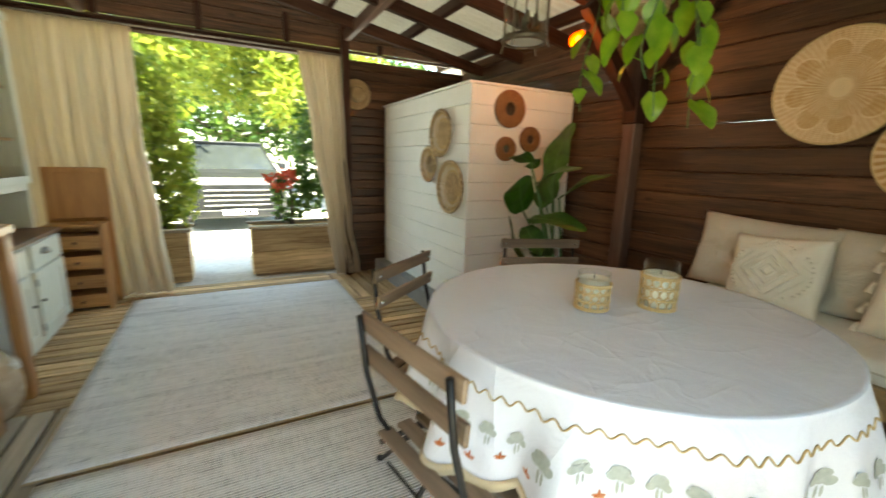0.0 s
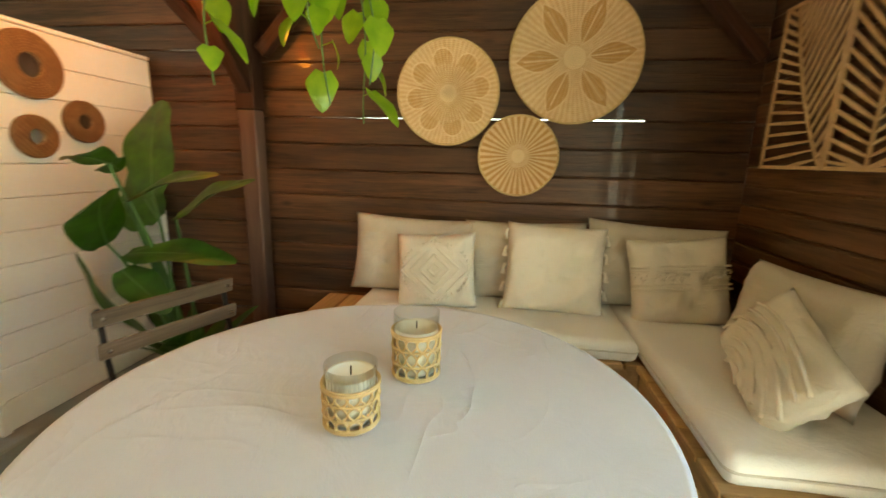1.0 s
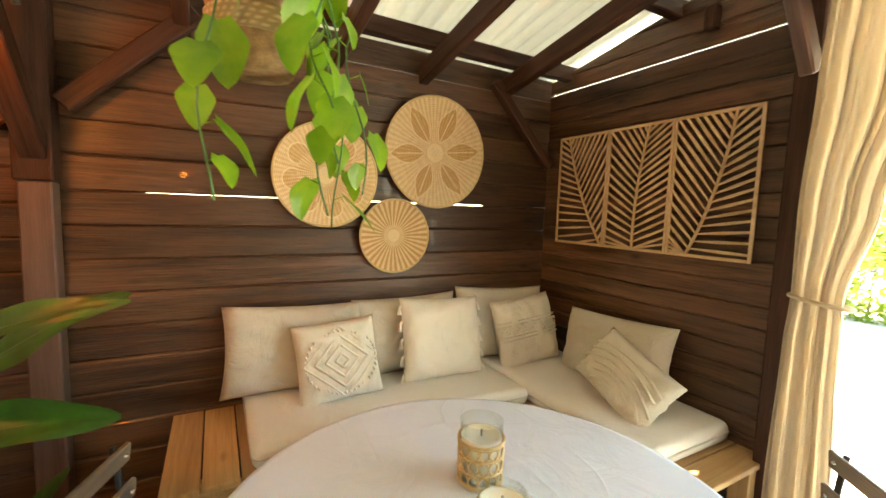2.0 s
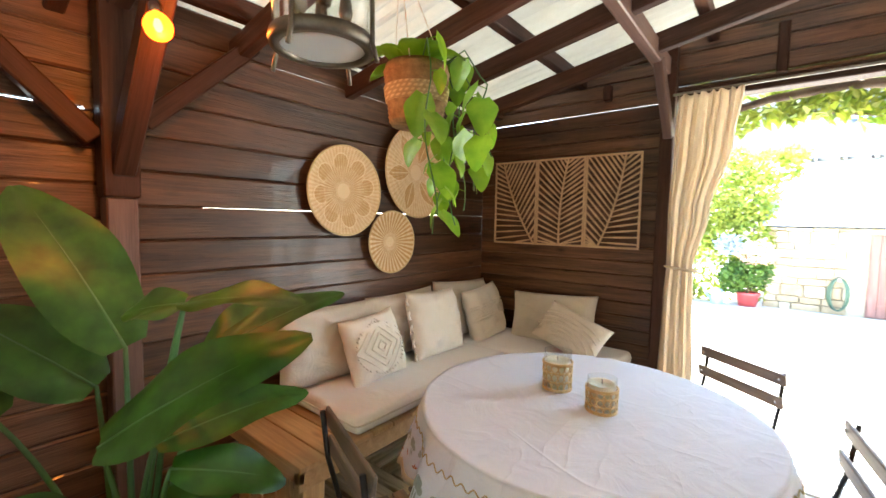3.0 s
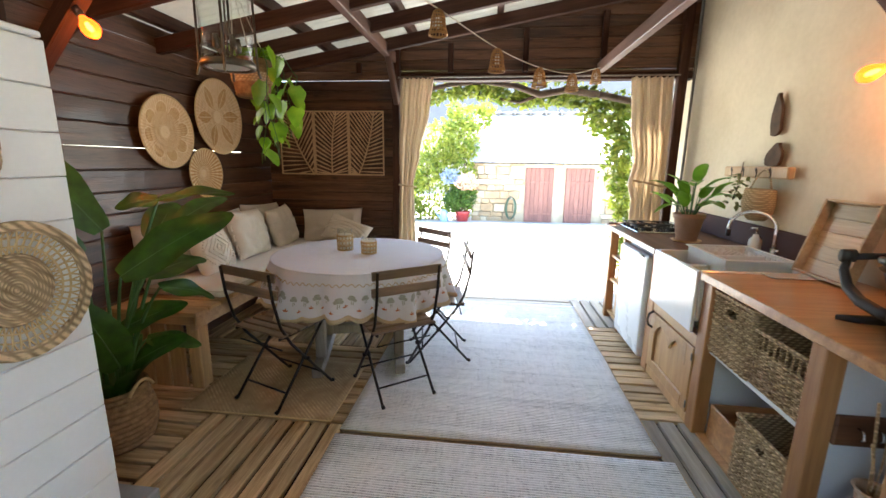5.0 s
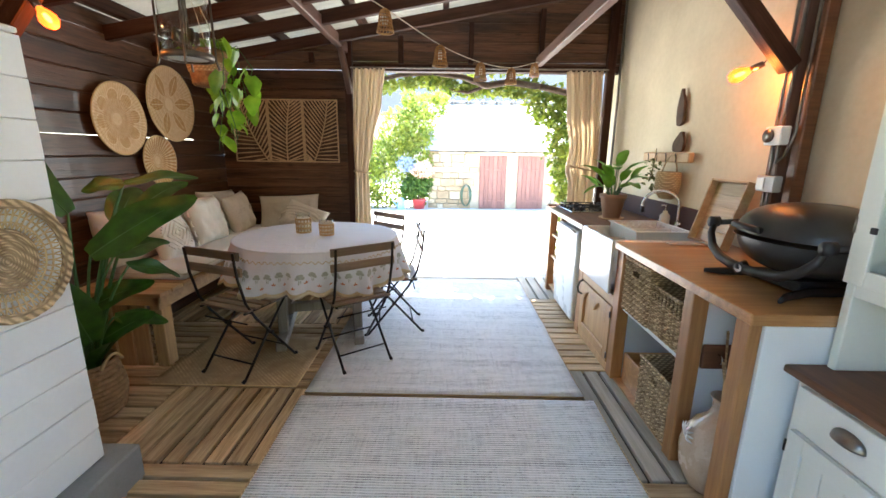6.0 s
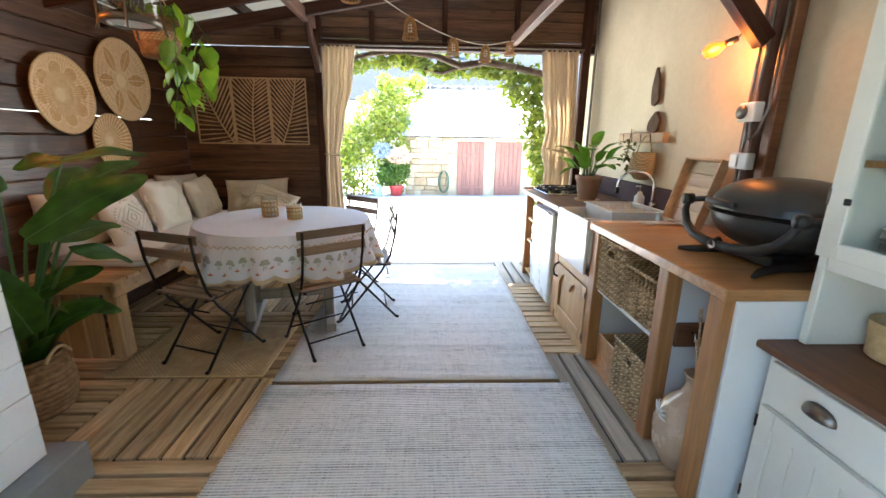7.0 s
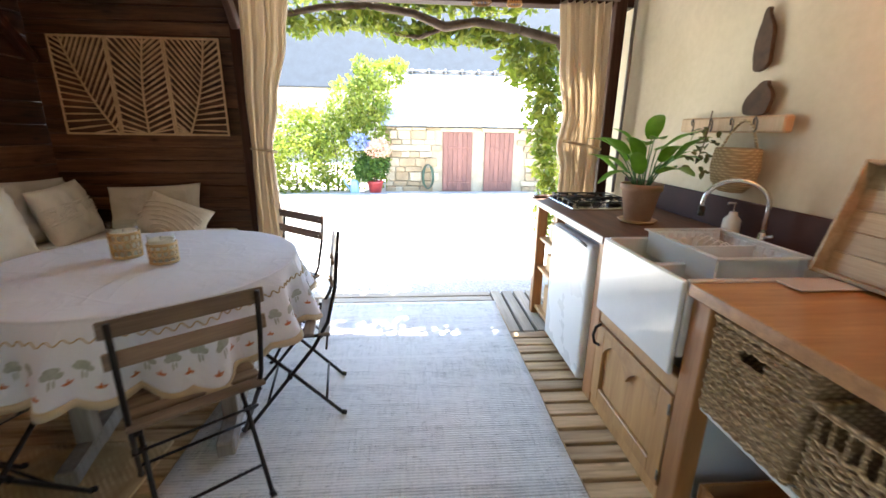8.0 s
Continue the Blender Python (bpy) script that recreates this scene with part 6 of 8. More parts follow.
# open end with shelves
end_unit = thing("end_shelf", "open wooden end shelf beside the fridge", "shelf")
upright(-0.13, -0.07, 0.0, 0.832, end_unit)
upright(-0.13, -0.07, 0.0, 0.832, end_unit, XW + 0.09)
upright(0.275, 0.315, 0.0, 0.832, end_unit)
part("back_panel", block(XW + 0.02, XW + 0.035, -0.13, 0.315, 0.02, 0.832), M_WHITE_PANEL, end_unit)
for z in (0.05, 0.36, 0.58):
    part("shelf_board", block(XW + 0.04, CF - 0.02, -0.065, 0.27, z, z + 0.022, 0.003), M_PINE_DOOR, end_unit)
for y, z, h in ((0.08, 0.382, 0.12), (0.11, 0.602, 0.13), (0.09, 0.072, 0.2)):
    bx = thing("storage_box", "small pale wooden box on the end shelf", "box", pose(CF - 0.14, y + 0.01, z))
    part("body", block(-0.09, 0.09, -0.06, 0.06, 0, h, 0.004), M_PINE_DOOR, bx)

fridge = thing("fridge", "small white undercounter fridge with a rounded door", "fridge")
part("body", block(XW + 0.06, CF - 0.04, 0.335, 0.895, 0.03, 0.80, 0.01), M_FRIDGE, fridge)
part("door", block(CF - 0.035, CF + 0.03, 0.33, 0.90, 0.05, 0.795, 0.022, seg=4), M_FRIDGE, fridge, smooth=False)
part("handle", tube([(CF + 0.02, 0.37, 0.775), (CF + 0.036, 0.46, 0.79), (CF + 0.036, 0.77, 0.79), (CF + 0.02, 0.86, 0.775)], 0.008, 8), M_PEWTER, fridge, "grey recessed grip", True)
part("plinth", block(CF - 0.07, CF - 0.045, 0.34, 0.89, 0.0, 0.05), M_BLACK, fridge)

# sink cupboard
cupboard = thing("sink_cupboard", "pine sink cupboard with an arched panel door", "cupboard")
upright(0.918, 1.012, 0.0, 0.832, cupboard)
upright(1.61, 1.695, 0.0, 0.832, cupboard)
upright(0.918, 1.012, 0.0, 0.832, cupboard, XW + 0.09)
upright(1.585, 1.695, 0.0, 0.832, cupboard, XW + 0.09)
part("rail", block(CF - 0.05, CF - 0.004, 1.014, 1.608, 0.455, 0.525, 0.004), M_PINE_DOOR, cupboard)
part("rail", block(CF - 0.05, CF - 0.004, 1.014, 1.608, 0.0, 0.06, 0.004), M_PINE_DOOR, cupboard)
part("side_panel", block(XW + 0.05, CF - 0.072, 1.64, 1.66, 0.0, 0.83), M_WHITE_PANEL, cupboard)
door = part("door", block(CF - 0.028, CF - 0.014, 1.018, 1.604, 0.065, 0.45, 0.002), M_PINE_DOOR, cupboard)
for y0, y1, z0, z1 in ((1.018, 1.09, 0.065, 0.45), (1.532, 1.604, 0.065, 0.45), (1.091, 1.531, 0.065, 0.13)):
    part("door_frame", block(CF - 0.013, CF + 0.004, y0, y1, z0, z1, 0.003), M_PINE_DOOR, door)
pts = [(1.091, 0.45), (1.091, 0.315)]
for k in range(25):
    t = k / 24
    pts.append((1.091 + 0.44 * t, 0.315 + 0.085 * abs(math.sin(2 * math.pi * t)) ** 0.75))
pts += [(1.531, 0.315), (1.531, 0.45)]
bm = outline_slab(pts[::-1], 0.015)
part("arched_rail", bm, M_PINE_DOOR, door, at=Matrix(((0, 0, 1, CF + 0.004), (1, 0, 0, 0), (0, 1, 0, 0), (0, 0, 0, 1))))
part("handle", tube([(CF + 0.004, 1.05, 0.345), (CF + 0.030, 1.05, 0.36), (CF + 0.040, 1.05, 0.40), (CF + 0.030, 1.05, 0.44), (CF + 0.004, 1.05, 0.455)], 0.0075, 8), M_BLACK, door, "dark iron pull", True)
for z in (0.12, 0.40):
    part("hinge", tube([(CF + 0.008, 1.607, z - 0.02), (CF + 0.008, 1.607, z + 0.02)], 0.005, 7), M_PEWTER, door, smooth=True)

sink = thing("butler_sink", "white ceramic butler sink with a grooved drainer", "sink")
SY0, SY1, SX0, SX1 = 1.03, 1.602, -1.50, CF + 0.035
part("apron", block(SX1 - 0.02, SX1, SY0, SY1, 0.535, CZ + 0.002, 0.009, seg=3), M_CERAMIC, sink)
part("side", block(SX0, SX1 - 0.022, SY0, SY0 + 0.022, 0.60, CZ + 0.002, 0.004), M_CERAMIC, sink)
part("side", block(SX0, SX1 - 0.022, SY1 - 0.022, SY1, 0.60, CZ + 0.002, 0.004), M_CERAMIC, sink)
part("back", block(SX0, SX0 + 0.022, SY0 + 0.024, SY1 - 0.024, 0.60, CZ + 0.002, 0.004), M_CERAMIC, sink)
part("bowl_floor", block(SX0 + 0.024, SX1 - 0.024, SY0 + 0.024, SY1 - 0.024, 0.60, 0.62), M_CERAMIC, sink)
part("divider", block(SX0 + 0.024, SX1 - 0.024, 1.305, 1.33, 0.625, CZ - 0.03, 0.005), M_CERAMIC, sink)
part("drain", lathe([(0, 0.624), (0.035, 0.624), (0.04, 0.621)], 20), M_STEEL, sink, at=pose(-1.22, 1.46, 0))
part("drainer", block(-1.49, -1.24, SY1 + 0.018, SY1 + 0.11, CZ + 0.0045, CZ + 0.010, 0.002), M_CERAMIC, sink)

M_FROSTED = thin_cloth("frosted_white_plastic", (0.74, 0.77, 0.76), (0.82, 0.85, 0.84), 0.45)
M_FROSTED.node_tree.nodes["Principled BSDF"].inputs["Roughness"].default_value = 0.35
rack = thing("dish_rack", "translucent white plastic dish rack standing in the sink", "dish rack", pose(-1.315, 1.265, CZ + 0.004) @ Matrix.Diagonal((0.92, 0.86, 1.0, 1.0)))
bm = bmesh.new()
for x, y, w, d in ((0, -0.262, 0.40, 0.022), (0, 0.262, 0.40, 0.022), (-0.19, 0, 0.022, 0.50), (0.19, 0, 0.022, 0.50)):
    block(x - w / 2, x + w / 2, y - d / 2, y + d / 2, 0.030, 0.038, 0.003, bm)
part("rim", bm, M_FROSTED, rack)
for x0, x1, y0, y1 in ((-0.186, -0.183, -0.25, 0.25), (0.183, 0.186, -0.25, 0.25), (-0.182, 0.182, -0.256, -0.253), (-0.182, 0.182, 0.253, 0.256)):
    part("side", block(x0, x1, y0, y1, -0.07, 0.029), M_FROSTED, rack)
for y in (-0.25, 0.25):
    for k in range(8):
        part("slat", block(-0.170 + k * 0.0457, -0.145 + k * 0.0457, y - 0.003, y + 0.003, -0.07, 0.02, 0.002), M_FRIDGE, rack)
for x in (-0.179, 0.179):
    for k in range(10):
        part("slat", block(x - 0.003, x + 0.003, -0.24 + k * 0.05, -0.21 + k * 0.05, -0.07, 0.02, 0.002), M_FRIDGE, rack)
part("base", block(-0.182, 0.182, -0.252, 0.252, -0.078, -0.071), M_FRIDGE, rack)
part("partition", block(-0.178, 0.178, -0.02, -0.014, -0.07, 0.015, 0.002), M_FROSTED, rack)
for k in range(5):
    y = -0.21 + k * 0.042
    part("plate_prong", tube([(-0.10, y, -0.07), (-0.095, y, 0.0), (-0.06, y, 0.022), (-0.02, y, 0.0), (-0.015, y, -0.07)], 0.004, 6), M_FRIDGE, rack, smooth=True)

# worktops
worktop = thing("worktop", "thick oiled oak kitchen worktop with worn edges", "worktop")
part("top", block(XW + 0.022, CF + 0.025, 1.615, 2.778, CZ - 0.042, CZ, 0.005, seg=2), M_OAK, worktop)
part("back_strip", block(XW + 0.022, SX0 - 0.003, 1.03, 1.612, CZ - 0.042, CZ, 0.003), M_OAK, worktop)
worktop_far = thing("worktop", "dark oak worktop with a metal edge under the hob", "worktop")
part("top", block(XW + 0.022, CF + 0.033, -0.17, 1.024, CZ - 0.036, CZ, 0.004), M_WALNUT, worktop_far)
part("edge_strip", block(CF + 0.034, CF + 0.038, -0.17, 1.024, CZ - 0.036, CZ - 0.002, 0.001), M_PEWTER, worktop_far, "grey metal edge strip")
splash = thing("splashback", "dark plum-brown splashback board behind the sink", "splashback")
part("board", block(XW + 0.014, XW + 0.032, -0.15, 1.40, CZ + 0.001, 1.03, 0.003), plain("plum_board", (0.045, 0.020, 0.018), (0.080, 0.038, 0.034), 0.85), splash)

# shelf bay with baskets, and the open bay
bay = thing("shelf_unit", "open kitchen bay with white sides, oak posts and a shelf", "shelf")
upright(2.345, 2.415, 0.0, 0.832, bay)
upright(2.69, 2.762, 0.0, 0.832, bay, CF + 0.015, CF - 0.03)
part("side_panel", block(XW + 0.03, CF - 0.072, 2.37, 2.39, 0.0, 0.832), M_WHITE_PANEL, bay)
part("end_panel", block(XW + 0.03, CF - 0.032, 2.747, 2.771, 0.0, 0.832, 0.002), M_WHITE_PANEL, bay, "white end panel")
part("back_panel", block(XW + 0.02, XW + 0.032, 1.665, 2.745, 0.02, 0.83), M_WHITE_PANEL, bay)
part("shelf_board", block(XW + 0.034, CF - 0.03, 1.664, 2.368, 0.465, 0.487, 0.003), M_WHITE_PANEL, bay)
part("floor_board", block(XW + 0.034, CF - 0.02, 1.70, 2.343, 0.0, 0.012), M_OAK, bay)


def seagrass_basket(label, y0, y1, z0, h, x0=-1.38, x1=CF - 0.015, open_weave=False):
    """A square plaited basket with a handle hole in its front."""
    ob = thing("storage_basket", label, "basket", pose((x0 + x1) / 2, (y0 + y1) / 2, z0))
    w, d = (x1 - x0) / 2, (y1 - y0) / 2
    t = 0.012
    mat = M_SEAGRASS
    part("back", block(-w, -w + t, -d, d, 0.0, h, 0.004), mat, ob)
    part("side", block(-w + t, w - t, -d, -d + t, 0.0, h, 0.004), mat, ob)
    part("side", block(-w + t, w - t, d - t, d, 0.0, h, 0.004), mat, ob)
    part("base", block(-w + t, w - t, -d + t, d - t, 0.002, 0.012), mat, ob)
    hw, hz0, hz1 = 0.042, h * 0.70, h * 0.86
    bm = bmesh.new()
    if not open_weave:
        # plaited front: rows of humped strands round the handle hole
        rows, cols = max(8, int(h / 0.017)), max(8, int(2 * d / 0.02))
        rh, cw = h / rows, 2 * d / cols
        for i in range(rows):
            for j in range(cols):
                yc, zc = -d + (j + 0.5) * cw, (i + 0.5) * rh
                if abs(yc) < hw and hz0 < zc < hz1:
                    continue
                dx = 0.004 if (i + j) % 2 else 0.0
                a = [(w - 0.010 + dx, yc - cw / 2, zc - rh / 2), (w - 0.010 + dx, yc + cw / 2, zc - rh / 2), (w - 0.010 + dx, yc + cw / 2, zc + rh / 2), (w - 0.010 + dx, yc - cw / 2, zc + rh / 2)]
                top = (w + 0.002 + dx + random.uniform(-0.001, 0.001), yc, zc)
                vs = [bm.verts.new(p) for p in a]
                q = [bm.verts.new((top[0], yc + sy * cw * 0.32, zc + sz * rh * 0.25)) for sy, sz in ((-1, -1), (1, -1), (1, 1), (-1, 1))]
                bm.faces.new(q)
                for k in range(4):
                    bm.faces.new((vs[k], vs[(k + 1) % 4], q[(k + 1) % 4], q[k]))
        tagged(part("front", bm, mat, ob), "plaited seagrass front", kind="stuff")
        part("lining", block(w - t, w - 0.010, -d + t, d - t, 0.012, hz0 - 0.01), M_SOIL, ob)
    else:
        for i in range(10):
            z = 0.014 + i * (h * 0.68 / 10)
            tube([(w - 0.006 + 0.004 * math.sin(j * 1.6 + i * math.pi), -d + 2 * d * j / 24, z + 0.005 * math.sin(j * 1.6)) for j in range(25)], 0.006, 6, bm)
        for j in range(9):
            tube([(w - 0.006, -d + 0.012 + (2 * d - 0.024) * j / 8, 0.01), (w - 0.006, -d + 0.012 + (2 * d - 0.024) * j / 8, h * 0.98)], 0.005, 6, bm)
        tagged(part("front", bm, mat, ob, "open plaited front", True), kind="stuff")
    rim = bmesh.new()
    for a, b in (((-w, -d), (w, -d)), ((w, -d), (w, d)), ((w, d), (-w, d)), ((-w, d), (-w, -d))):
        tube([(a[0] + (b[0] - a[0]) * k / 12, a[1] + (b[1] - a[1]) * k / 12, h + 0.002 * math.sin(k * 2.5)) for k in range(13)], 0.009, 7, rim)
    part("rim", rim, mat, ob, smooth=True)


seagrass_basket("square seagrass basket with a handle hole on the kitchen shelf", 1.705, 2.02, 0.489, 0.315)
seagrass_basket("shorter open-plaited seagrass basket on the kitchen shelf", 2.04, 2.335, 0.489, 0.25, open_weave=True)
seagrass_basket("square seagrass basket standing on the floor of the bay", 2.015, 2.335, 0.014, 0.315)
crate = thing("wooden_crate", "small brown wooden crate on the floor of the bay", "crate", pose(-1.22, 1.86, 0.014))
for q in ((-0.18, 0.18, -0.13, -0.118), (-0.18, 0.18, 0.118, 0.13), (-0.18, -0.168, -0.117, 0.117), (0.168, 0.18, -0.117, 0.117)):
    part("side", block(*q, 0.0, 0.19, 0.002), M_OAK, crate)
part("base", block(-0.167, 0.167, -0.117, 0.117, 0.0, 0.012), M_OAK, crate)

vase = thing("vase", "bulbous glazed stoneware vase with flower relief in the open bay", "vase", pose(-1.075, 2.557, 0.0) @ pose(0, 0, 0, 0, -3, 0) @ Matrix.Diagonal((0.90, 0.90, 1.16, 1.0)))
part("body", lathe([(0, 0.0), (0.085, 0.0), (0.10, 0.012), (0.135, 0.07), (0.15, 0.14), (0.142, 0.20), (0.105, 0.255), (0.062, 0.29), (0.05, 0.32), (0.056, 0.35), (0.068, 0.362), (0.062, 0.366), (0.042, 0.32), (0.04, 0.28), (0.09, 0.24), (0, 0.20)], 40), plain("glazed_stoneware", (0.42, 0.30, 0.20), (0.60, 0.47, 0.35), 0.25, scale=9.0, bump=0.1, coat=0.5), vase, smooth=True)
bm = bmesh.new()
for k in range(7):
    q = radians(-10 + 24 * k)
    c = (0.147, -0.02, 0.20)
    tube([(c[0] - 0.004, c[1], c[2]), (0.148 - 0.006 * k % 3 * 0.1, c[1] + 0.03 * math.cos(q), c[2] + 0.03 * math.sin(q)), (0.138, c[1] + 0.055 * math.cos(q), c[2] + 0.05 * math.sin(q))], [0.004, 0.006, 0.002], 6, bm)
part("flower_relief", bm, M_CERAMIC, vase, "raised pale flower", True)
for k in range(6):
    q = k * 1.05
    part("dried_stem", tube([(0.01, 0, 0.25), (0.03 * math.cos(q), 0.03 * math.sin(q), 0.42), (0.06 * math.cos(q), 0.06 * math.sin(q), 0.50 + 0.02 * k)], [0.004, 0.004, 0.006], 6), M_JUTE, vase, smooth=True)
hooks = thing("hook_board", "dark wooden board with metal hooks on the bay's side", "hook rail", pose(-1.195, 2.3915, 0.527, 0, 0, 90))
part("board", block(0, 0.018, -0.13, 0.13, -0.057, 0.057, 0.006), M_WALNUT, hooks)
for y in (-0.06, 0.0, 0.06):
    part("hook", tube([(0.018, y, 0.015), (0.04, y, 0.012), (0.045, y, -0.01), (0.035, y, -0.02)], 0.004, 6), M_STEEL, hooks, smooth=True)

# hob
hob = thing("gas_hob", "black and steel gas hob with cast iron grates", "hob", pose(-1.27, 0.14, CZ))
part("plate", block(-0.22, 0.22, -0.24, 0.24, 0.001, 0.012, 0.004), M_STEEL, hob)
for x in (-0.1, 0.1):
    for y in (-0.11, 0.11):
        b = part("burner", lathe([(0, 0.03), (0.03, 0.03), (0.035, 0.024), (0.045, 0.022), (0.048, 0.013), (0, 0.013)], 20), M_BLACK, hob, smooth=True, at=pose(x, y, 0))
        for k in range(4):
            q = radians(45 + 90 * k)
            part("grate_bar", tube([(0.02 * math.cos(q), 0.02 * math.sin(q), 0.045), (0.085 * math.cos(q), 0.085 * math.sin(q), 0.045), (0.092 * math.cos(q), 0.092 * math.sin(q), 0.014)], 0.005, 6), M_BLACK, b, smooth=True)
for y in (-0.11, 0.11):
    part("grate_frame", tube([(-0.2, y - 0.1, 0.043), (0.2, y - 0.1, 0.043), (0.2, y + 0.1, 0.043), (-0.2, y + 0.1, 0.043), (-0.2, y - 0.1, 0.043)], 0.005, 6), M_BLACK, hob, smooth=True)
for k in range(4):
    part("knob", lathe([(0, 0.035), (0.014, 0.033), (0.017, 0.013), (0, 0.013)], 16), M_BLACK, hob, smooth=True, at=pose(0.20, -0.15 + 0.1 * k, 0))
board2 = thing("chopping_board", "dark wooden board lying at the worktop's end", "board", pose(-1.22, -0.13, CZ + 0.001))
part("board", block(-0.22, 0.26, -0.03, 0.03, 0.0, 0.018, 0.005), M_WALNUT, board2)

# tap, soap
tap = thing("kitchen_tap", "chrome swan-neck kitchen tap with cross handle", "tap", pose(-1.55, 1.20, CZ))
part("base", lathe([(0, 0.0), (0.026, 0.0), (0.026, 0.008), (0.018, 0.014), (0.016, 0.06), (0, 0.06)], 20), M_STEEL, tap, smooth=True)
neck = [(0, 0, 0.05), (0, 0, 0.16)] + [(0.10 - 0.10 * math.cos(radians(a)), -0.06 * (1 - math.cos(radians(a))), 0.17 + 0.10 * math.sin(radians(a))) for a in range(0, 181, 15)] + [(0.20, -0.12, 0.14)]
part("spout", tube(neck, 0.010, 10), M_STEEL, tap, smooth=True)
part("nozzle", tube([(0.20, -0.12, 0.15), (0.20, -0.12, 0.11)], 0.014, 12), M_BLACK, tap, smooth=True)
part("handle", tube([(0.0, 0.018, 0.045), (0.02, 0.07, 0.06)], [0.009, 0.006], 8), M_STEEL, tap, smooth=True)
soap = thing("soap_bottle", "white ribbed soap bottle with a pump", "bottle", pose(-1.55, 1.02, CZ))
part("bottle", lathe([(0, 0.0), (0.036, 0.0), (0.038, 0.01), (0.036, 0.08), (0.018, 0.10), (0.016, 0.115), (0, 0.115)], 24), M_CERAMIC, soap, smooth=True)
part("pump", tube([(0, 0, 0.115), (0, 0, 0.155), (0.03, 0, 0.155), (0.034, 0, 0.148)], 0.005, 8), M_STEEL, soap, smooth=True)

# counter plant
lily = thing("potted_plant", "peace lily in a terracotta pot on a saucer", "plant", pose(-1.285, 0.69, CZ + 0.001))
part("saucer", lathe([(0, 0.0), (0.085, 0.0), (0.10, 0.012), (0.094, 0.014), (0.08, 0.006), (0, 0.006)], 32), M_PANEL, lily, "pale round saucer", True)
part("pot", lathe([(0, 0.008), (0.066, 0.008), (0.094, 0.165), (0.103, 0.168), (0.105, 0.20), (0.097, 0.202), (0.092, 0.175), (0, 0.172)], 36), M_TERRA, lily, smooth=True)
part("soil", lathe([(0, 0.180), (0.092, 0.176)], 20), M_SOIL, lily)
rng = random.Random(11)
for k in range(22):
    q = k * 2.399
    tall = 0.30 + 0.13 * rng.random() if k % 3 else 0.26
    spread_ = 0.05 + 0.10 * rng.random()
    tip = Vector((spread_ * math.cos(q), spread_ * math.sin(q), tall))
    st = part("stalk", stalk(bend((0.03 * math.cos(q), 0.03 * math.sin(q), 0.17), tip, (0, 0, 0.05), 6), 0.0035, 0.0025), M_STALK, lily, smooth=True)
    bm = bmesh.new()
    leaf_blade(bm, tip, (math.cos(q) * 0.8, math.sin(q) * 0.8, rng.uniform(0.0, 1.3)), (0, 0, 1), rng.uniform(0.14, 0.21), rng.uniform(0.034, 0.052), rng.uniform(0.5, 1.5), 0.2, nl=10, nw=4, ripple=0.06)
    part("leaf", bm, M_LILY, st, smooth=True)

# leaning tray
tray = thing("wooden_tray", "large shallow wooden tray leaning on the plaster wall", "tray", Matrix.Translation((-1.475, 1.69, CZ + 0.002)) @ pose(0, 0, 0, 0, -15, 0))
for k in range(5):
    part("board", block(-0.012, 0.001 * (k % 2), -0.145, 0.145, 0.0145 + k * 0.0716, 0.0135 + (k + 1) * 0.0716, 0.0025), M_TRAY, tray)
for q in ((-0.16, -0.146, 0.0, 0.385), (0.146, 0.16, 0.0, 0.385), (-0.146, 0.146, 0.0, 0.014), (-0.146, 0.146, 0.373, 0.385)):
    part("rim", block(-0.012, 0.042, *q, 0.003), M_TRAY, tray)

# gas barbecue
bbq = thing("gas_barbecue", "black portable gas barbecue with a grey domed lid", "barbecue", Matrix.Translation((-1.375, 2.462, CZ + 0.002)) @ pose(0, 0, 0, 0, 0, 3) @ Matrix.Diagonal((0.98, 0.82, 1.13, 1.0)))
M_LID = plain("grey_lid_enamel", (0.035, 0.037, 0.037), (0.055, 0.057, 0.056), 0.38, 0.3, 12.0, 120.0, 0.1)
M_BBQ = plain("black_plastic", (0.008, 0.008, 0.009), (0.02, 0.02, 0.021), 0.5, 0.0, 20.0, 150.0, 0.15)


def dome(rx, ry, z0, z1, flat=2.6, nu=36, nv=12, flip=False):
    def fn(u, v):
        q = 2 * math.pi * u
        c, s = math.cos(q), math.sin(q)
        k = (abs(c) ** flat + abs(s) ** flat) ** (-1 / flat)
        e = math.cos(v * math.pi / 2)
        return (rx * k * c * e ** 0.8, ry * k * s * e ** 0.8, z0 + (z1 - z0) * math.sin(v * math.pi / 2))
    return sheet(fn, nu, nv, wrap=True)


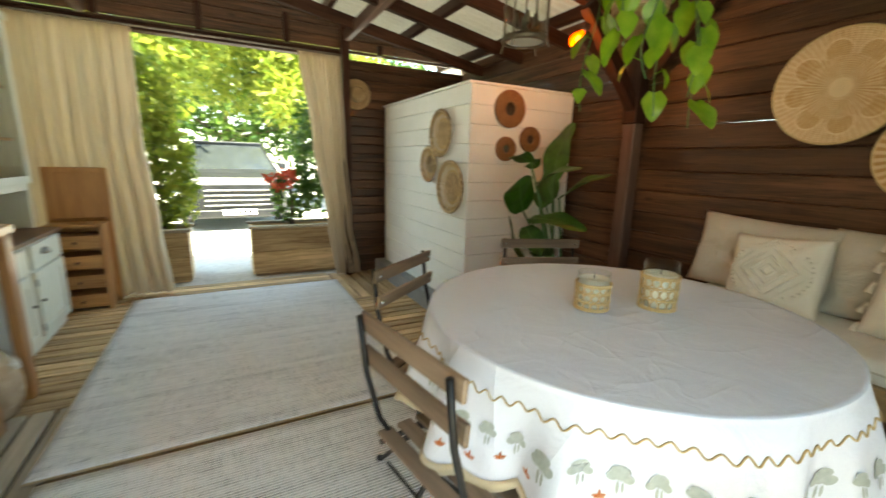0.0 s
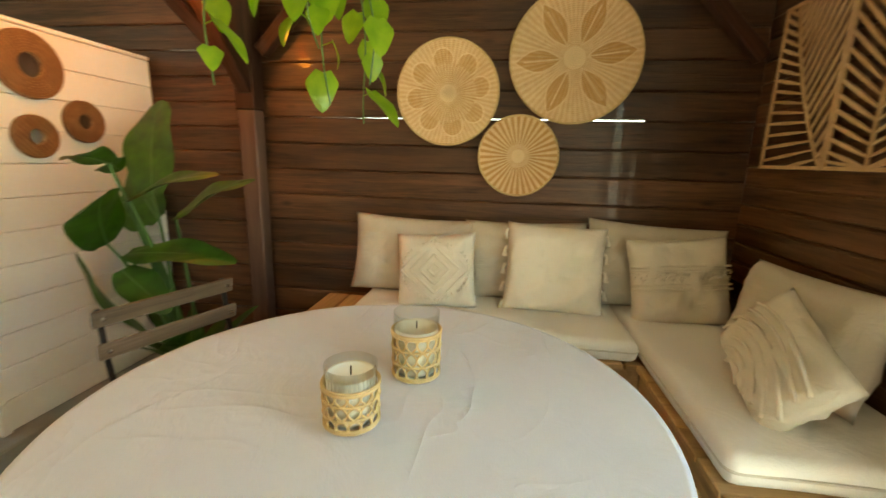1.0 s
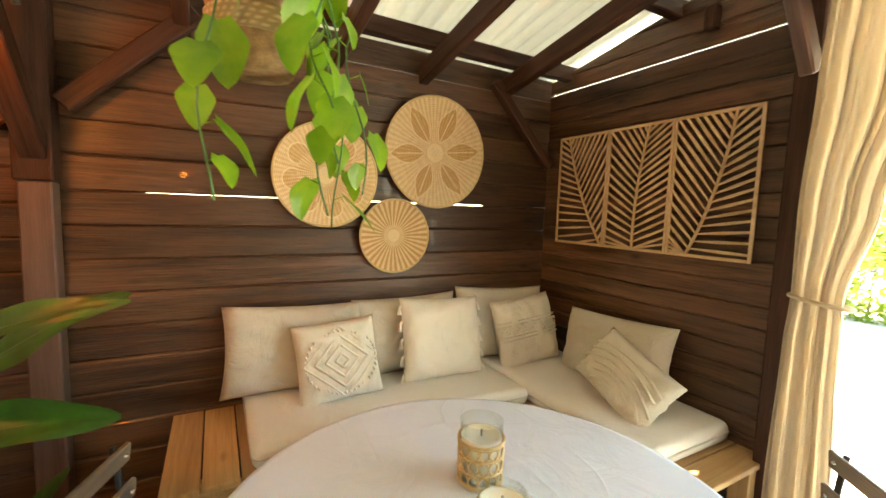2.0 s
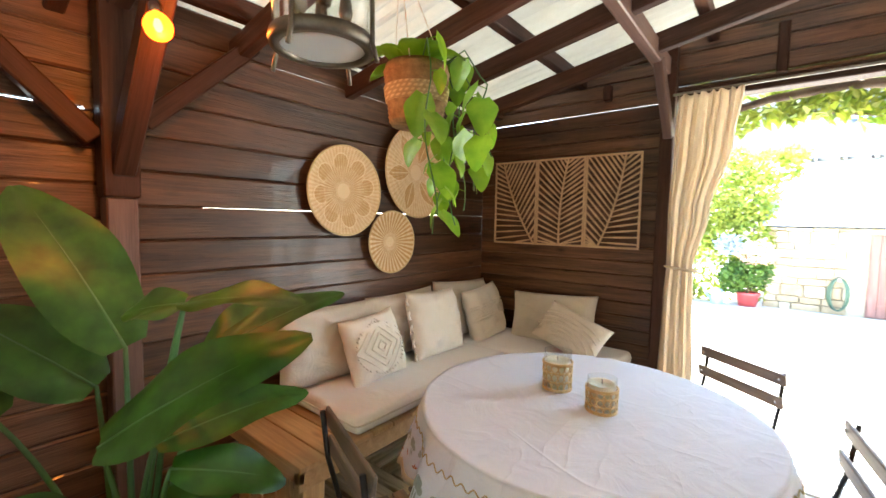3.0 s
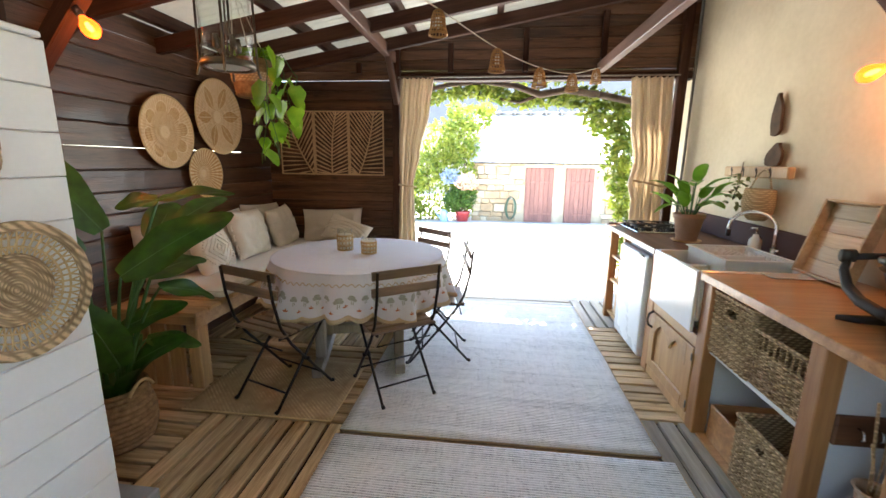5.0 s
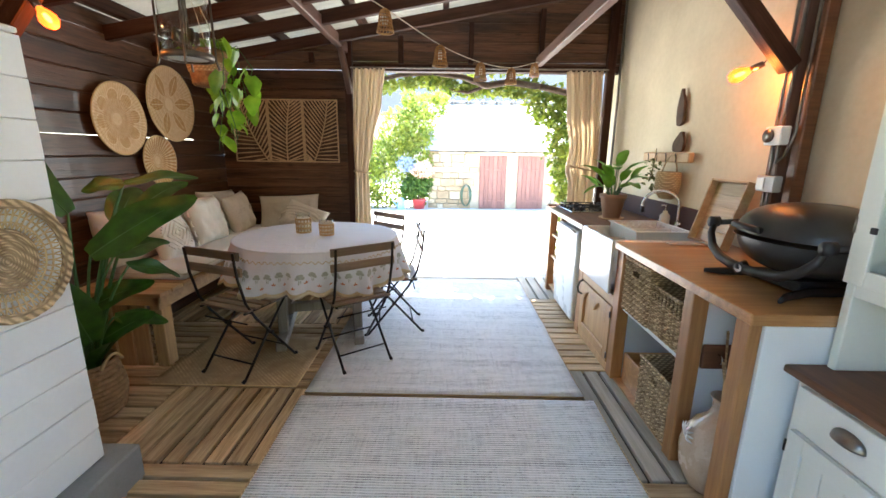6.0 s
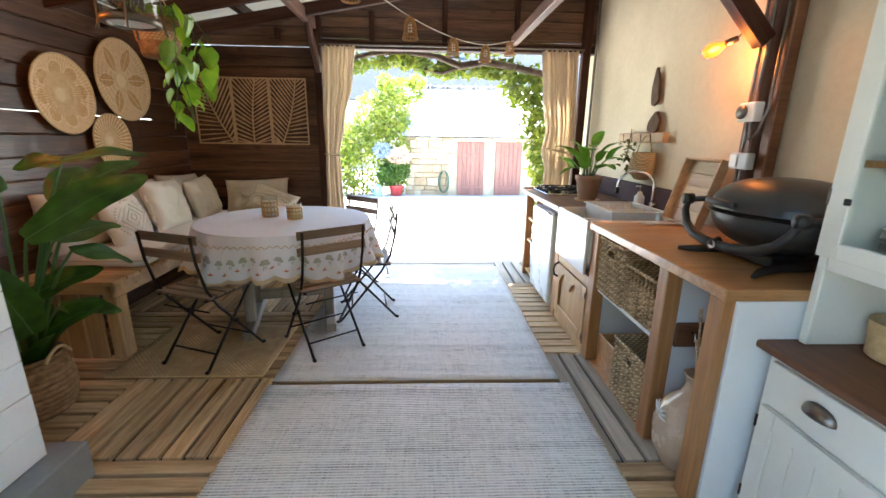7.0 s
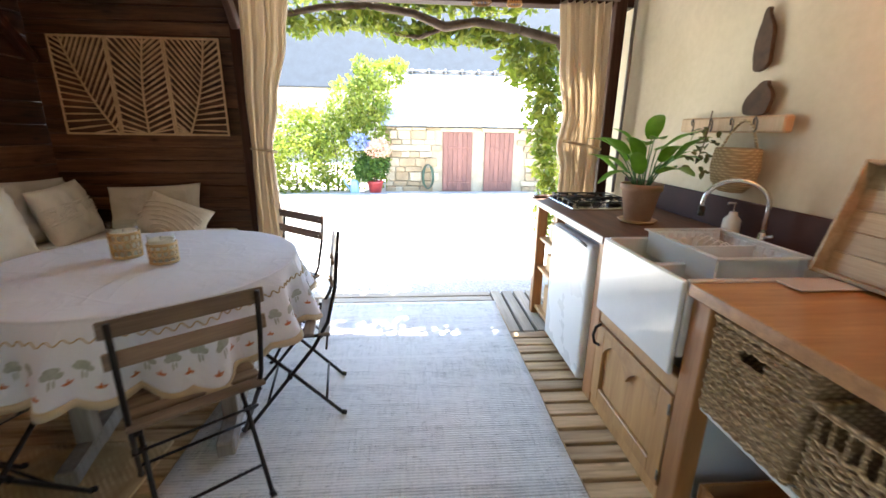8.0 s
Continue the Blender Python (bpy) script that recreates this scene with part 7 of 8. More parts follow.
part("lid", dome(0.228, 0.315, 0.186, 0.298, 2.25), M_LID, bbq, "grey domed lid", True)
part("lid_lip", dome(0.236, 0.322, 0.172, 0.186, 2.25, nv=3), M_LID, bbq, smooth=True)
bm = dome(0.222, 0.305, 0.172, 0.045, 2.25)
part("bowl", bm, M_LID, bbq, "grey cast bowl", True)
part("lid_handle", tube(bend((0.205, -0.19, 0.205), (0.235, 0.03, 0.205), (0.055, -0.02, 0.012)), 0.012, 8), M_BBQ, bbq, "black front handle", True)
for sy in (-1, 1):
    part("cradle", tube([(0.205, sy * 0.335, 0.195), (0.222, sy * 0.322, 0.15), (0.236, sy * 0.27, 0.105), (0.246, sy * 0.19, 0.078), (0.252, sy * 0.09, 0.066), (0.253, 0, 0.064)], [0.013, 0.016, 0.018, 0.018, 0.018, 0.018], 10), M_BBQ, bbq, smooth=True)
    part("cradle", tube([(-0.17, sy * 0.30, 0.20), (-0.18, sy * 0.27, 0.10), (-0.18, sy * 0.18, 0.03), (-0.18, 0, 0.02)], [0.012, 0.016, 0.016, 0.015], 9), M_BBQ, bbq, smooth=True)
    part("side_bracket", tube([(0.19, sy * 0.335, 0.192), (0.0, sy * 0.345, 0.198), (-0.17, sy * 0.335, 0.192)], 0.011, 8), M_BBQ, bbq, smooth=True)
    part("foot", tube([(-0.20, sy * 0.16, 0.018), (0.10, sy * 0.17, 0.020), (0.22, sy * 0.21, 0.014), (0.27, sy * 0.25, 0.010)], [0.016, 0.018, 0.014, 0.008], 8), M_BBQ, bbq, smooth=True)
    part("knuckle", tube([(0.185, sy * 0.337, 0.195), (0.228, sy * 0.337, 0.195)], 0.021, 14), M_BBQ, bbq, smooth=True)
part("drip_tray", block(-0.10, 0.12, -0.14, 0.14, 0.008, 0.045, 0.006), M_BBQ, bbq)
knob = part("control_knob", tube([(0.235, -0.02, 0.07), (0.275, -0.02, 0.06)], [0.024, 0.020], 16), M_BBQ, bbq, smooth=True)
badge = lathe([(0, 0.002), (0.022, 0.0015), (0.022, 0.0)], 24)
bmesh.ops.scale(badge, vec=(0.6, 1.0, 1.0), verts=badge.verts)
part("badge", badge, M_FRIDGE, bbq, "plain pale oval badge", at=Matrix.Translation((0.2735, -0.01, 0.066)) @ pose(0, 0, 0, 0, 82, 0))

# ---- things on the plaster wall ----
rail = thing("coat_rail", "pale driftwood rail with bent wire hooks", "hook rail", pose(XW + 0.015, 0.79, 1.373))
part("board", block(0.0, 0.045, -0.34, 0.34, -0.036, 0.037, 0.008), M_PANEL, rail)
for k in range(4):
    y = -0.21 + 0.14 * k
    part("hook", tube([(0.046, y - 0.03, 0.0), (0.058, y - 0.02, 0.022), (0.066, y, 0.03), (0.072, y + 0.02, 0.012), (0.07, y + 0.018, -0.02), (0.062, y, -0.032)], 0.0035, 6), M_BRONZE, rail, smooth=True)


def carved(label, y, z0, z1, w, lean):
    ob = thing("wall_carving", label, "carving", Matrix.Translation((XW + 0.016, y, z0)) @ pose(0, 0, 0, lean, 0, 0))
    h = z1 - z0
    pts = [(-w * 0.3, 0.0), (w * 0.32, 0.01), (w * 0.5, h * 0.3), (w * 0.46, h * 0.65), (w * 0.25, h * 0.9), (w * 0.15, h), (-w * 0.05, h * 0.9), (-w * 0.32, h * 0.62), (-w * 0.5, h * 0.25)]
    smooth_pts = []
    for i in range(len(pts)):
        p0, p1, p2, p3 = (Vector((*pts[(i + d) % len(pts)], 0)) for d in (-1, 0, 1, 2))
        for s in (0.0, 0.25, 0.5, 0.75):
            q = 0.5 * (2 * p1 + (p2 - p0) * s + (2 * p0 - 5 * p1 + 4 * p2 - p3) * s * s + (3 * p1 - p0 - 3 * p2 + p3) * s ** 3)
            smooth_pts.append((q.x + 0.003 * math.sin(9 * i + 20 * s), q.y))
    part("figure", outline_slab(smooth_pts, 0.02), M_EBONY, ob, at=Matrix(((0, 0, 1, 0.021), (1, 0, 0, 0), (0, 1, 0, 0), (0, 0, 0, 1))))


carved("dark carved driftwood piece standing on the rail", 0.92, 1.412, 1.56, 0.15, -6)
carved("dark carved wooden leaf hung on the plaster", 0.91, 1.605, 1.86, 0.095, 8)
bag = thing("hanging_basket", "small jute wall basket with dried flowers", "basket", pose(XW + 0.07, 0.92, 1.065) @ Matrix.Diagonal((0.8, 1.35, 1.0, 1.0)))
part("pouch", lathe([(0, 0.0), (0.05, 0.004), (0.085, 0.05), (0.095, 0.12), (0.088, 0.20), (0.08, 0.205), (0.085, 0.12), (0.06, 0.03), (0, 0.02)], 28), M_JUTE, bag, smooth=True)
part("strap", tube(bend((0.0, -0.08, 0.2), (0.0, 0.08, 0.2), (-0.02, 0, 0.25)), 0.006, 6), M_JUTE, bag, smooth=True)
sprig = thing("dried_sprig", "dried leafy sprig hanging from the rail", "dried flowers", pose(XW + 0.09, 0.73, 1.20))
rng = random.Random(3)
part("stem", tube([(0, 0, 0.24), (0.01, 0.0, 0.1), (0.02, -0.03, -0.02)], 0.003, 5), M_BARK, sprig)
bm = bmesh.new()
for k in range(46):
    p = Vector((rng.uniform(-0.03, 0.06), rng.uniform(-0.10, 0.10), rng.uniform(-0.06, 0.16)))
    leaf_blade(bm, p, (rng.uniform(-1, 1), rng.uniform(-1, 1), rng.uniform(-1, 0.5)), (0.2, 0.3, 1), 0.04, 0.012, 0.6, nl=3, nw=2)
part("leaves", bm, leafy("dry_leaf", (0.10, 0.12, 0.04), (0.26, 0.27, 0.11), rough=0.7), sprig)

# cables and switch boxes on the wall post
sw = thing("switch_box", "grey electrical socket box on the wall post", "socket", pose(-1.5795, 1.955, 1.488))
part("box", block(0, 0.05, -0.055, 0.055, -0.045, 0.045, 0.006), M_WHITE_PANEL, sw)
part("socket_cover", tube([(0.05, -0.02, 0.0), (0.062, -0.02, 0.0)], 0.032, 20), M_PEWTER, sw, "round grey socket cover", True)
sw2 = thing("switch_box", "pale grey light switch box on the wall post", "switch", pose(-1.5795, 1.955, 1.255))
part("box", block(0, 0.045, -0.06, 0.06, -0.04, 0.04, 0.006), plain("pale_grey_plastic", (0.42, 0.45, 0.47), (0.50, 0.53, 0.55), 0.4), sw2)
part("rocker", block(0.0455, 0.052, -0.05, 0.0, -0.03, 0.03, 0.002), M_FRIDGE, sw2)
CABLES = [([(-1.565, 1.94, 1.445), (-1.56, 1.945, 1.37), (-1.565, 1.94, 1.295)], 0.009), ([(-1.565, 1.965, 1.445), (-1.55, 1.985, 1.40), (-1.545, 1.99, 1.36), (-1.555, 2.02, 1.39), (-1.575, 2.035, 1.50), (-1.58, 2.04, 2.9)], 0.007),
          ([(-1.565, 1.935, 1.215), (-1.56, 1.935, 1.05), (-1.565, 1.935, 0.90)], 0.009), ([(-1.565, 1.965, 1.215), (-1.56, 1.965, 1.05), (-1.565, 1.965, 0.90)], 0.009),
          ([(-1.565, 1.935, 1.533), (-1.56, 1.93, 1.75), (-1.565, 1.93, 2.9)], 0.009), ([(-1.565, 1.965, 1.533), (-1.56, 1.975, 1.75), (-1.565, 1.975, 2.9)], 0.009)]
for pts, r in CABLES:
    cb = thing("cable", "grey electrical cable clipped to the wall post", "cable")
    part("sheath", tube(pts, r, 8), M_PEWTER, cb, smooth=True)
pipe = thing("pipe", "thin grey pipe running up the corner by the opening", "pipe", pose(-1.60, YS + 0.16, 0))
part("tube", tube([(0, 0, 0.9), (0, 0, 2.9)], 0.012, 10), M_PEWTER, pipe, smooth=True)

# ---- cream dresser with a glazed hutch ----
dresser = thing("dresser", "cream painted dresser with a brown wooden top and panelled doors", "dresser")
DX, DY0, DY1, DZ = -1.118, 2.80, 3.93, 0.668
part("body", block(XW + 0.03, DX - 0.022, DY0, DY1, 0.05, DZ - 0.002, 0.003), M_CREAM, dresser)
part("plinth", block(XW + 0.03, DX - 0.03, DY0 + 0.01, DY1 - 0.01, 0.0, 0.05), M_CREAM, dresser)
part("top", block(XW + 0.03, DX + 0.012, DY0 - 0.064, DY1 + 0.02, DZ, DZ + 0.026, 0.006, seg=2), M_WALNUT, dresser, "brown wooden top")
mid = (DY0 + DY1) / 2
for y0, y1 in ((DY0, mid - 0.02), (mid + 0.02, DY1)):
    dw = part("drawer", block(DX - 0.022, DX - 0.002, y0 + 0.03, y1 - 0.01, 0.50, DZ - 0.02, 0.003), M_CREAM, dresser)
    yc = (y0 + y1) / 2
    bm = sheet(lambda u, v: (0.003 + 0.028 * math.sin(math.pi * u) * math.sin(math.pi / 2 * v), -0.05 * math.cos(math.pi * u), 0.036 * math.sin(math.pi * u) ** 0.7 * math.cos(math.pi / 2 * v)), 18, 8)
    part("cup_pull", thicken(bm, 0.002), M_PEWTER, dw, "pewter cup handle", True, pose(DX - 0.001, yc - 0.05, 0.575))
    dr = part("door", block(DX - 0.022, DX - 0.010, y0 + 0.03, y1 - 0.01, 0.07, 0.485, 0.002), M_CREAM, dresser)
    a, b = y0 + 0.03, y1 - 0.01
    for q in ((a, a + 0.06, 0.07, 0.485), (b - 0.06, b, 0.07, 0.485), (a + 0.061, b - 0.061, 0.07, 0.13), (a + 0.061, b - 0.061, 0.425, 0.485)):
        part("door_frame", block(DX - 0.009, DX + 0.002, *q, 0.002), M_CREAM, dr)
    n = 5
    for k in range(n):
        w = (b - a - 0.124) / n
        part("bead_board", block(DX - 0.0095, DX - 0.005, a + 0.062 + k * w, a + 0.062 + (k + 1) * w - 0.003, 0.131, 0.424, 0.0015), M_CREAM, dr)
    for z in (0.13, 0.42):
        part("hinge", tube([(DX + 0.003, a - 0.003, z - 0.022), (DX + 0.003, a - 0.003, z + 0.022)], 0.004, 6), M_BLACK, dr, smooth=True)
    part("latch", tube([(DX + 0.002, b - 0.03 if y0 < mid - 0.1 else a + 0.03, 0.30), (DX + 0.018, b - 0.03 if y0 < mid - 0.1 else a + 0.03, 0.30)], [0.006, 0.011], 10), M_BLACK, dr, smooth=True)
hutch = thing("hutch", "cream painted glazed hutch with wooden shelves on the dresser", "cabinet")
HXF, HB0, HB1, HT = -1.236, 2.783, 3.93, 2.02
hz = DZ + 0.027
part("side_panel", block(XW + 0.03, HXF, HB0, HB0 + 0.03, hz, HT, 0.003), M_CREAM, hutch)
part("side_panel", block(XW + 0.03, HXF, HB1 - 0.03, HB1, hz, HT, 0.003), M_CREAM, hutch)
part("back_panel", block(XW + 0.03, XW + 0.045, HB0 + 0.031, HB1 - 0.031, hz, HT), M_CREAM, hutch)
part("cornice", block(XW + 0.03, HXF + 0.03, HB0 - 0.03, HB1 + 0.03, HT + 0.001, HT + 0.05, 0.01, seg=2), M_CREAM, hutch)
for z, mt in ((0.965, M_CREAM), (1.275, M_OAK), (1.60, M_OAK)):
    part("shelf_board", block(XW + 0.046, HXF - 0.025, HB0 + 0.031, HB1 - 0.031, z, z + 0.02, 0.002), mt, hutch)
part("lower_rail", block(HXF - 0.024, HXF - 0.001, HB0 + 0.031, HB1 - 0.031, 0.955, 0.998, 0.002), M_CREAM, hutch)
hm = (HB0 + HB1) / 2
for a, b in ((HB0 + 0.004, hm - 0.002), (hm + 0.002, HB1 - 0.004)):
    dr = part("glazed_door", block(HXF + 0.001, HXF + 0.02, a, a + 0.065, 1.0, HT - 0.01, 0.002), M_CREAM, hutch)
    part("door_frame", block(HXF + 0.001, HXF + 0.02, b - 0.05, b, 1.0, HT - 0.01, 0.002), M_CREAM, dr)
    part("door_frame", block(HXF + 0.001, HXF + 0.02, a + 0.066, b - 0.051, 1.0, 1.05, 0.002), M_CREAM, dr)
    part("door_frame", block(HXF + 0.001, HXF + 0.02, a + 0.066, b - 0.051, HT - 0.06, HT - 0.01, 0.002), M_CREAM, dr)
    part("pane", block(HXF + 0.009, HXF + 0.012, a + 0.066, b - 0.051, 1.051, HT - 0.061), M_GLASS, dr).visible_shadow = False
    part("hinge", tube([(HXF + 0.022, a + 0.002, 1.16), (HXF + 0.022, a + 0.002, 1.21)], 0.004, 6), M_PEWTER, dr, smooth=True)
    part("catch", block(HXF + 0.0205, HXF + 0.028, a + 0.055, a + 0.075, 1.165, 1.185, 0.002), M_BLACK, dr)
M_PLATE = plain("grey_stoneware", (0.30, 0.30, 0.28), (0.42, 0.42, 0.40), 0.3, scale=20.0, bump=0.05, coat=0.3)
for py, pz, n in ((2.94, 0.986, 9), (2.94, 1.296, 8), (3.25, 0.986, 5)):
    for k in range(n):
        pl = thing("plate", "grey stoneware plate stacked in the hutch", "plate", pose(-1.415, py + 0.002 * math.sin(k * 2), pz + 0.012 * k), "plates in the hutch")
        part("dish", lathe([(0, 0.0), (0.06, 0.0), (0.075, 0.004), (0.115, 0.014), (0.113, 0.018), (0.07, 0.008), (0, 0.006)], 36), M_PLATE, pl, smooth=True)
for k in range(3):
    bw = thing("bowl", "pale stoneware bowl in the hutch", "bowl", pose(-1.49, 3.52 + 0.13 * (k - 1), 1.297), "bowls in the hutch")
    part("dish", lathe([(0, 0.0), (0.03, 0.0), (0.058, 0.05), (0.055, 0.05), (0.028, 0.008), (0, 0.008)], 28), M_CERAMIC, bw, smooth=True)
small_basket = thing("storage_basket", "small plaited palm basket on the dresser top", "basket", pose(-1.45, 2.925, DZ + 0.027))
prof = [(0, 0.0), (0.085, 0.0)] + [p for k in range(9) for p in ((0.092 + 0.001 * k, 0.006 + 0.012 * k), (0.088 + 0.001 * k, 0.012 + 0.012 * k))] + [(0.10, 0.118), (0.092, 0.118), (0.085, 0.02), (0, 0.012)]
part("body", lathe(prof, 36), M_RATTAN, small_basket, smooth=True)

# ---- wooden chest near the second opening ----
chest = thing("drawer_cabinet", "narrow brown wooden cabinet with open drawers and a tall back board", "cabinet", pose(-1.08, 4.20, 0))
part("back_board", block(-0.20, 0.20, 0.10, 0.13, 0.0, 1.10, 0.008, seg=2), M_OAK_Z, chest, "tall panelled back board")
part("back_frame", block(-0.17, 0.17, 0.085, 0.099, 0.70, 1.06, 0.006), M_OAK_Z, chest)
part("side_panel", block(-0.17, -0.15, -0.12, 0.099, 0.0, 0.66, 0.003), M_OAK_Z, chest)
part("side_panel", block(0.15, 0.17, -0.12, 0.099, 0.0, 0.66, 0.003), M_OAK_Z, chest)
part("top", block(-0.18, 0.18, -0.13, 0.084, 0.661, 0.68, 0.004), M_OAK, chest)
for k in range(4):
    z = 0.03 + 0.155 * k
    d = part("drawer", block(-0.148, 0.148, -0.125, 0.08, z, z + 0.10, 0.004), M_OAK, chest)
    part("knob", tube([(0, -0.126, z + 0.05), (0, -0.148, z + 0.05)], [0.007, 0.012], 10), M_WALNUT, d, smooth=True)
hat = thing("straw_hat", "straw hat hung on the dark plank wall", "hat", Matrix.Translation((1.20, YN - 0.03, 1.86)) @ Matrix(((1, 0, 0, 0), (0, 0, -1, 0), (0, 1, 0, 0), (0, 0, 0, 1))))
part("brim", lathe([(0.06, 0.012), (0.14, 0.004), (0.15, 0.0), (0.14, 0.001), (0.06, 0.008)], 36, closed=True), M_JUTE, hat, smooth=True)
part("crown", lathe([(0.08, 0.01), (0.072, 0.06), (0.05, 0.08), (0, 0.082)], 32), M_JUTE, hat, smooth=True)


# ---- outside ----
def leaf_cloud(blobs, count, size, seed, shell=0.55):
    """Many small folded leaves scattered through ellipsoids, thicker near their surface."""
    r = np.random.RandomState(seed)
    vol = np.array([b[1][0] * b[1][1] * b[1][2] for b in blobs]) ** 0.75
    pick = r.choice(len(blobs), count, p=vol / vol.sum())
    cen = np.array([b[0] for b in blobs])[pick]
    rad = np.array([b[1] for b in blobs])[pick]
    d = r.normal(size=(count, 3))
    d /= np.linalg.norm(d, axis=1)[:, None]
    k = shell + (1 - shell) * r.rand(count) ** 0.6
    k *= 0.85 + 0.3 * r.rand(count)
    p = cen + d * rad * k[:, None]
    a = r.normal(size=(count, 3)) + 0.4 * d
    a /= np.linalg.norm(a, axis=1)[:, None]
    b = np.cross(a, r.normal(size=(count, 3)))
    b /= np.linalg.norm(b, axis=1)[:, None]
    n = np.cross(a, b)
    s = size * (0.6 + 0.8 * r.rand(count))[:, None]
    v = np.stack([p - a * s, p + b * s * 0.45 + n * s * 0.15, p + a * s, p - b * s * 0.45 + n * s * 0.15], axis=1).reshape(-1, 3)
    idx = np.arange(count) * 4
    faces = np.concatenate([np.stack([idx, idx + 1, idx + 2], 1), np.stack([idx, idx + 2, idx + 3], 1)])
    me = bpy.data.meshes.new("leaves")
    me.from_pydata(v.tolist(), [], faces.tolist())
    return me


def leaves(name, me, mat, parent, label=""):
    me.materials.append(mat)
    ob = new(name, me)
    ob.parent = parent
    return tagged(ob, label)


def bush(label, blobs, count, size, mat, seed, category="bush", stems=()):
    ob = thing("bush", label, category)
    for k, st in enumerate(stems):
        part("stem", tube(st, [0.03, 0.02, 0.012][:len(st)] if len(st) <= 3 else 0.02, 6), M_BARK, ob, smooth=True)
    leaves("crown", leaf_cloud(blobs, count, size, seed), mat, ob)
    return ob


def tree(label, x, y, z0, h, blobs, count, size, mat, seed):
    ob = thing("tree", label, "tree")
    part("trunk", tube([(x, y, z0 - 0.2), (x + 0.05, y, z0 + h * 0.3), (x - 0.04, y + 0.05, z0 + h * 0.6), (x, y, z0 + h)], [0.16, 0.12, 0.08, 0.03], 10), M_BARK, ob, smooth=True)
    for c, r in blobs:
        part("limb", tube([(x, y, z0 + h * 0.4), ((x + c[0]) / 2, (y + c[1]) / 2, (z0 + h * 0.4 + c[2]) / 2 + 0.2), c], [0.06, 0.04, 0.015], 7), M_BARK, ob, smooth=True)
    leaves("crown", leaf_cloud(blobs, count, size, seed, 0.35), mat, ob)
    return ob


# stone outbuilding across the yard
GZ = -0.40
barn = thing("stone_building", "low sandstone outbuilding with two faded red doors and pale slate roof", "building")
BX0, BX1, BY, EZ = -4.7, 0.70, -9.5, 1.43
DOORS = ((-1.82, -0.96), (-3.04, -2.19))
wall = part("wall", block(BX0, BX1, BY - 2.9, BY - 0.06, GZ - 0.2, EZ), M_MORTAR, barn, "mortared sandstone wall")
rng = random.Random(21)
STONES = {}
z = GZ - 0.02
while z < EZ - 0.05:
    h = rng.choice((0.15, 0.18, 0.22, 0.26))
    h = min(h, EZ - z)
    x = BX0
    while x < BX1 - 0.05:
        w = rng.uniform(0.2, 0.55)
        x_end = min(x + w, BX1)
        free = True
        for a, b in DOORS:
            if x_end > a - 0.02 and x < b + 0.02 and z < 1.33:
                free = False
        if free and x_end - x > 0.08:
            key = (round((x_end - x) / 0.05), round(h, 2), rng.randint(0, 1))
            if key not in STONES:
                bm = block(-key[0] * 0.025 + 0.008, key[0] * 0.025 - 0.008, -0.05, 0.05, -h / 2 + 0.008, h / 2 - 0.008, 0.014)
                for v in bm.verts:
                    v.co += Vector((rng.uniform(-0.008, 0.008), rng.uniform(-0.01, 0.01), rng.uniform(-0.008, 0.008)))
                me = bpy.data.meshes.new("stone")
                bm.to_mesh(me)
                bm.free()
                me.materials.append(M_STONE if key[2] else M_STONE_PALE)
                STONES[key] = me
            piece("stone", STONES[key], wall, pose((x + x_end) / 2, BY - 0.035 + rng.uniform(-0.012, 0.012), z + h / 2))
        x = x_end
    z += h
for a, b in DOORS:
    d = part("door", block(a, b, BY - 0.05, BY - 0.02, GZ + 0.01, 1.31), M_RED_DOOR, barn, "faded red plank door")
    n = 6
    for k in range(n):
        w = (b - a - 0.02) / n
        part("plank", block(a + 0.01 + k * w, a + 0.01 + (k + 1) * w - 0.008, BY - 0.02, BY - 0.002, GZ + 0.02, 1.29, 0.004), M_RED_DOOR, d)
    for zz in (GZ + 0.25, 0.85):
        part("strap_hinge", block(a + 0.02, b - 0.15, BY - 0.001, BY + 0.008, zz, zz + 0.05, 0.002), M_RED_DOOR, d)
    part("lintel", block(a - 0.08, b + 0.08, BY - 0.05, BY + 0.006, 1.312, 1.42, 0.008), M_STONE_PALE, barn)
roof = part("roof", block(-1, 1, -1, 1, -0.04, 0.04), M_SLATE, barn, "pale sunlit slate roof")
run, rise = 1.75, 1.60
ln = math.hypot(run, rise)
roof.matrix_basis = Matrix.Translation(((BX0 + BX1) / 2, BY - 1.5 + 0.12, EZ + 0.725)) @ pose(0, 0, 0, -math.degrees(math.atan2(rise, run)), 0, 0) @ Matrix.Diagonal(((BX1 - BX0) / 2 + 0.12, ln / 2 + 0.05, 1, 1))
rows_n = 11
for k in range(rows_n):
    s = (k + 0.5) / rows_n
    part("slate_course", block(BX0 - 0.1, BX1 + 0.1, -ln / rows_n * 0.52, ln / rows_n * 0.52, 0, 0.012, 0.003), M_SLATE, barn, at=Matrix.Translation((0, BY + 0.17 - run * s, EZ - 0.03 + rise * s + 0.06)) @ pose(0, 0, 0, -math.degrees(math.atan2(rise, run)) + 1.0, 0, 0))
part("roof_back", block(BX0 - 0.1, BX1 + 0.1, BY - 3.1, BY - 1.6, EZ + 0.0, EZ + 0.05), M_SLATE, barn)
ridge_y, ridge_z = BY + 0.17 - run, EZ + rise + 0.04
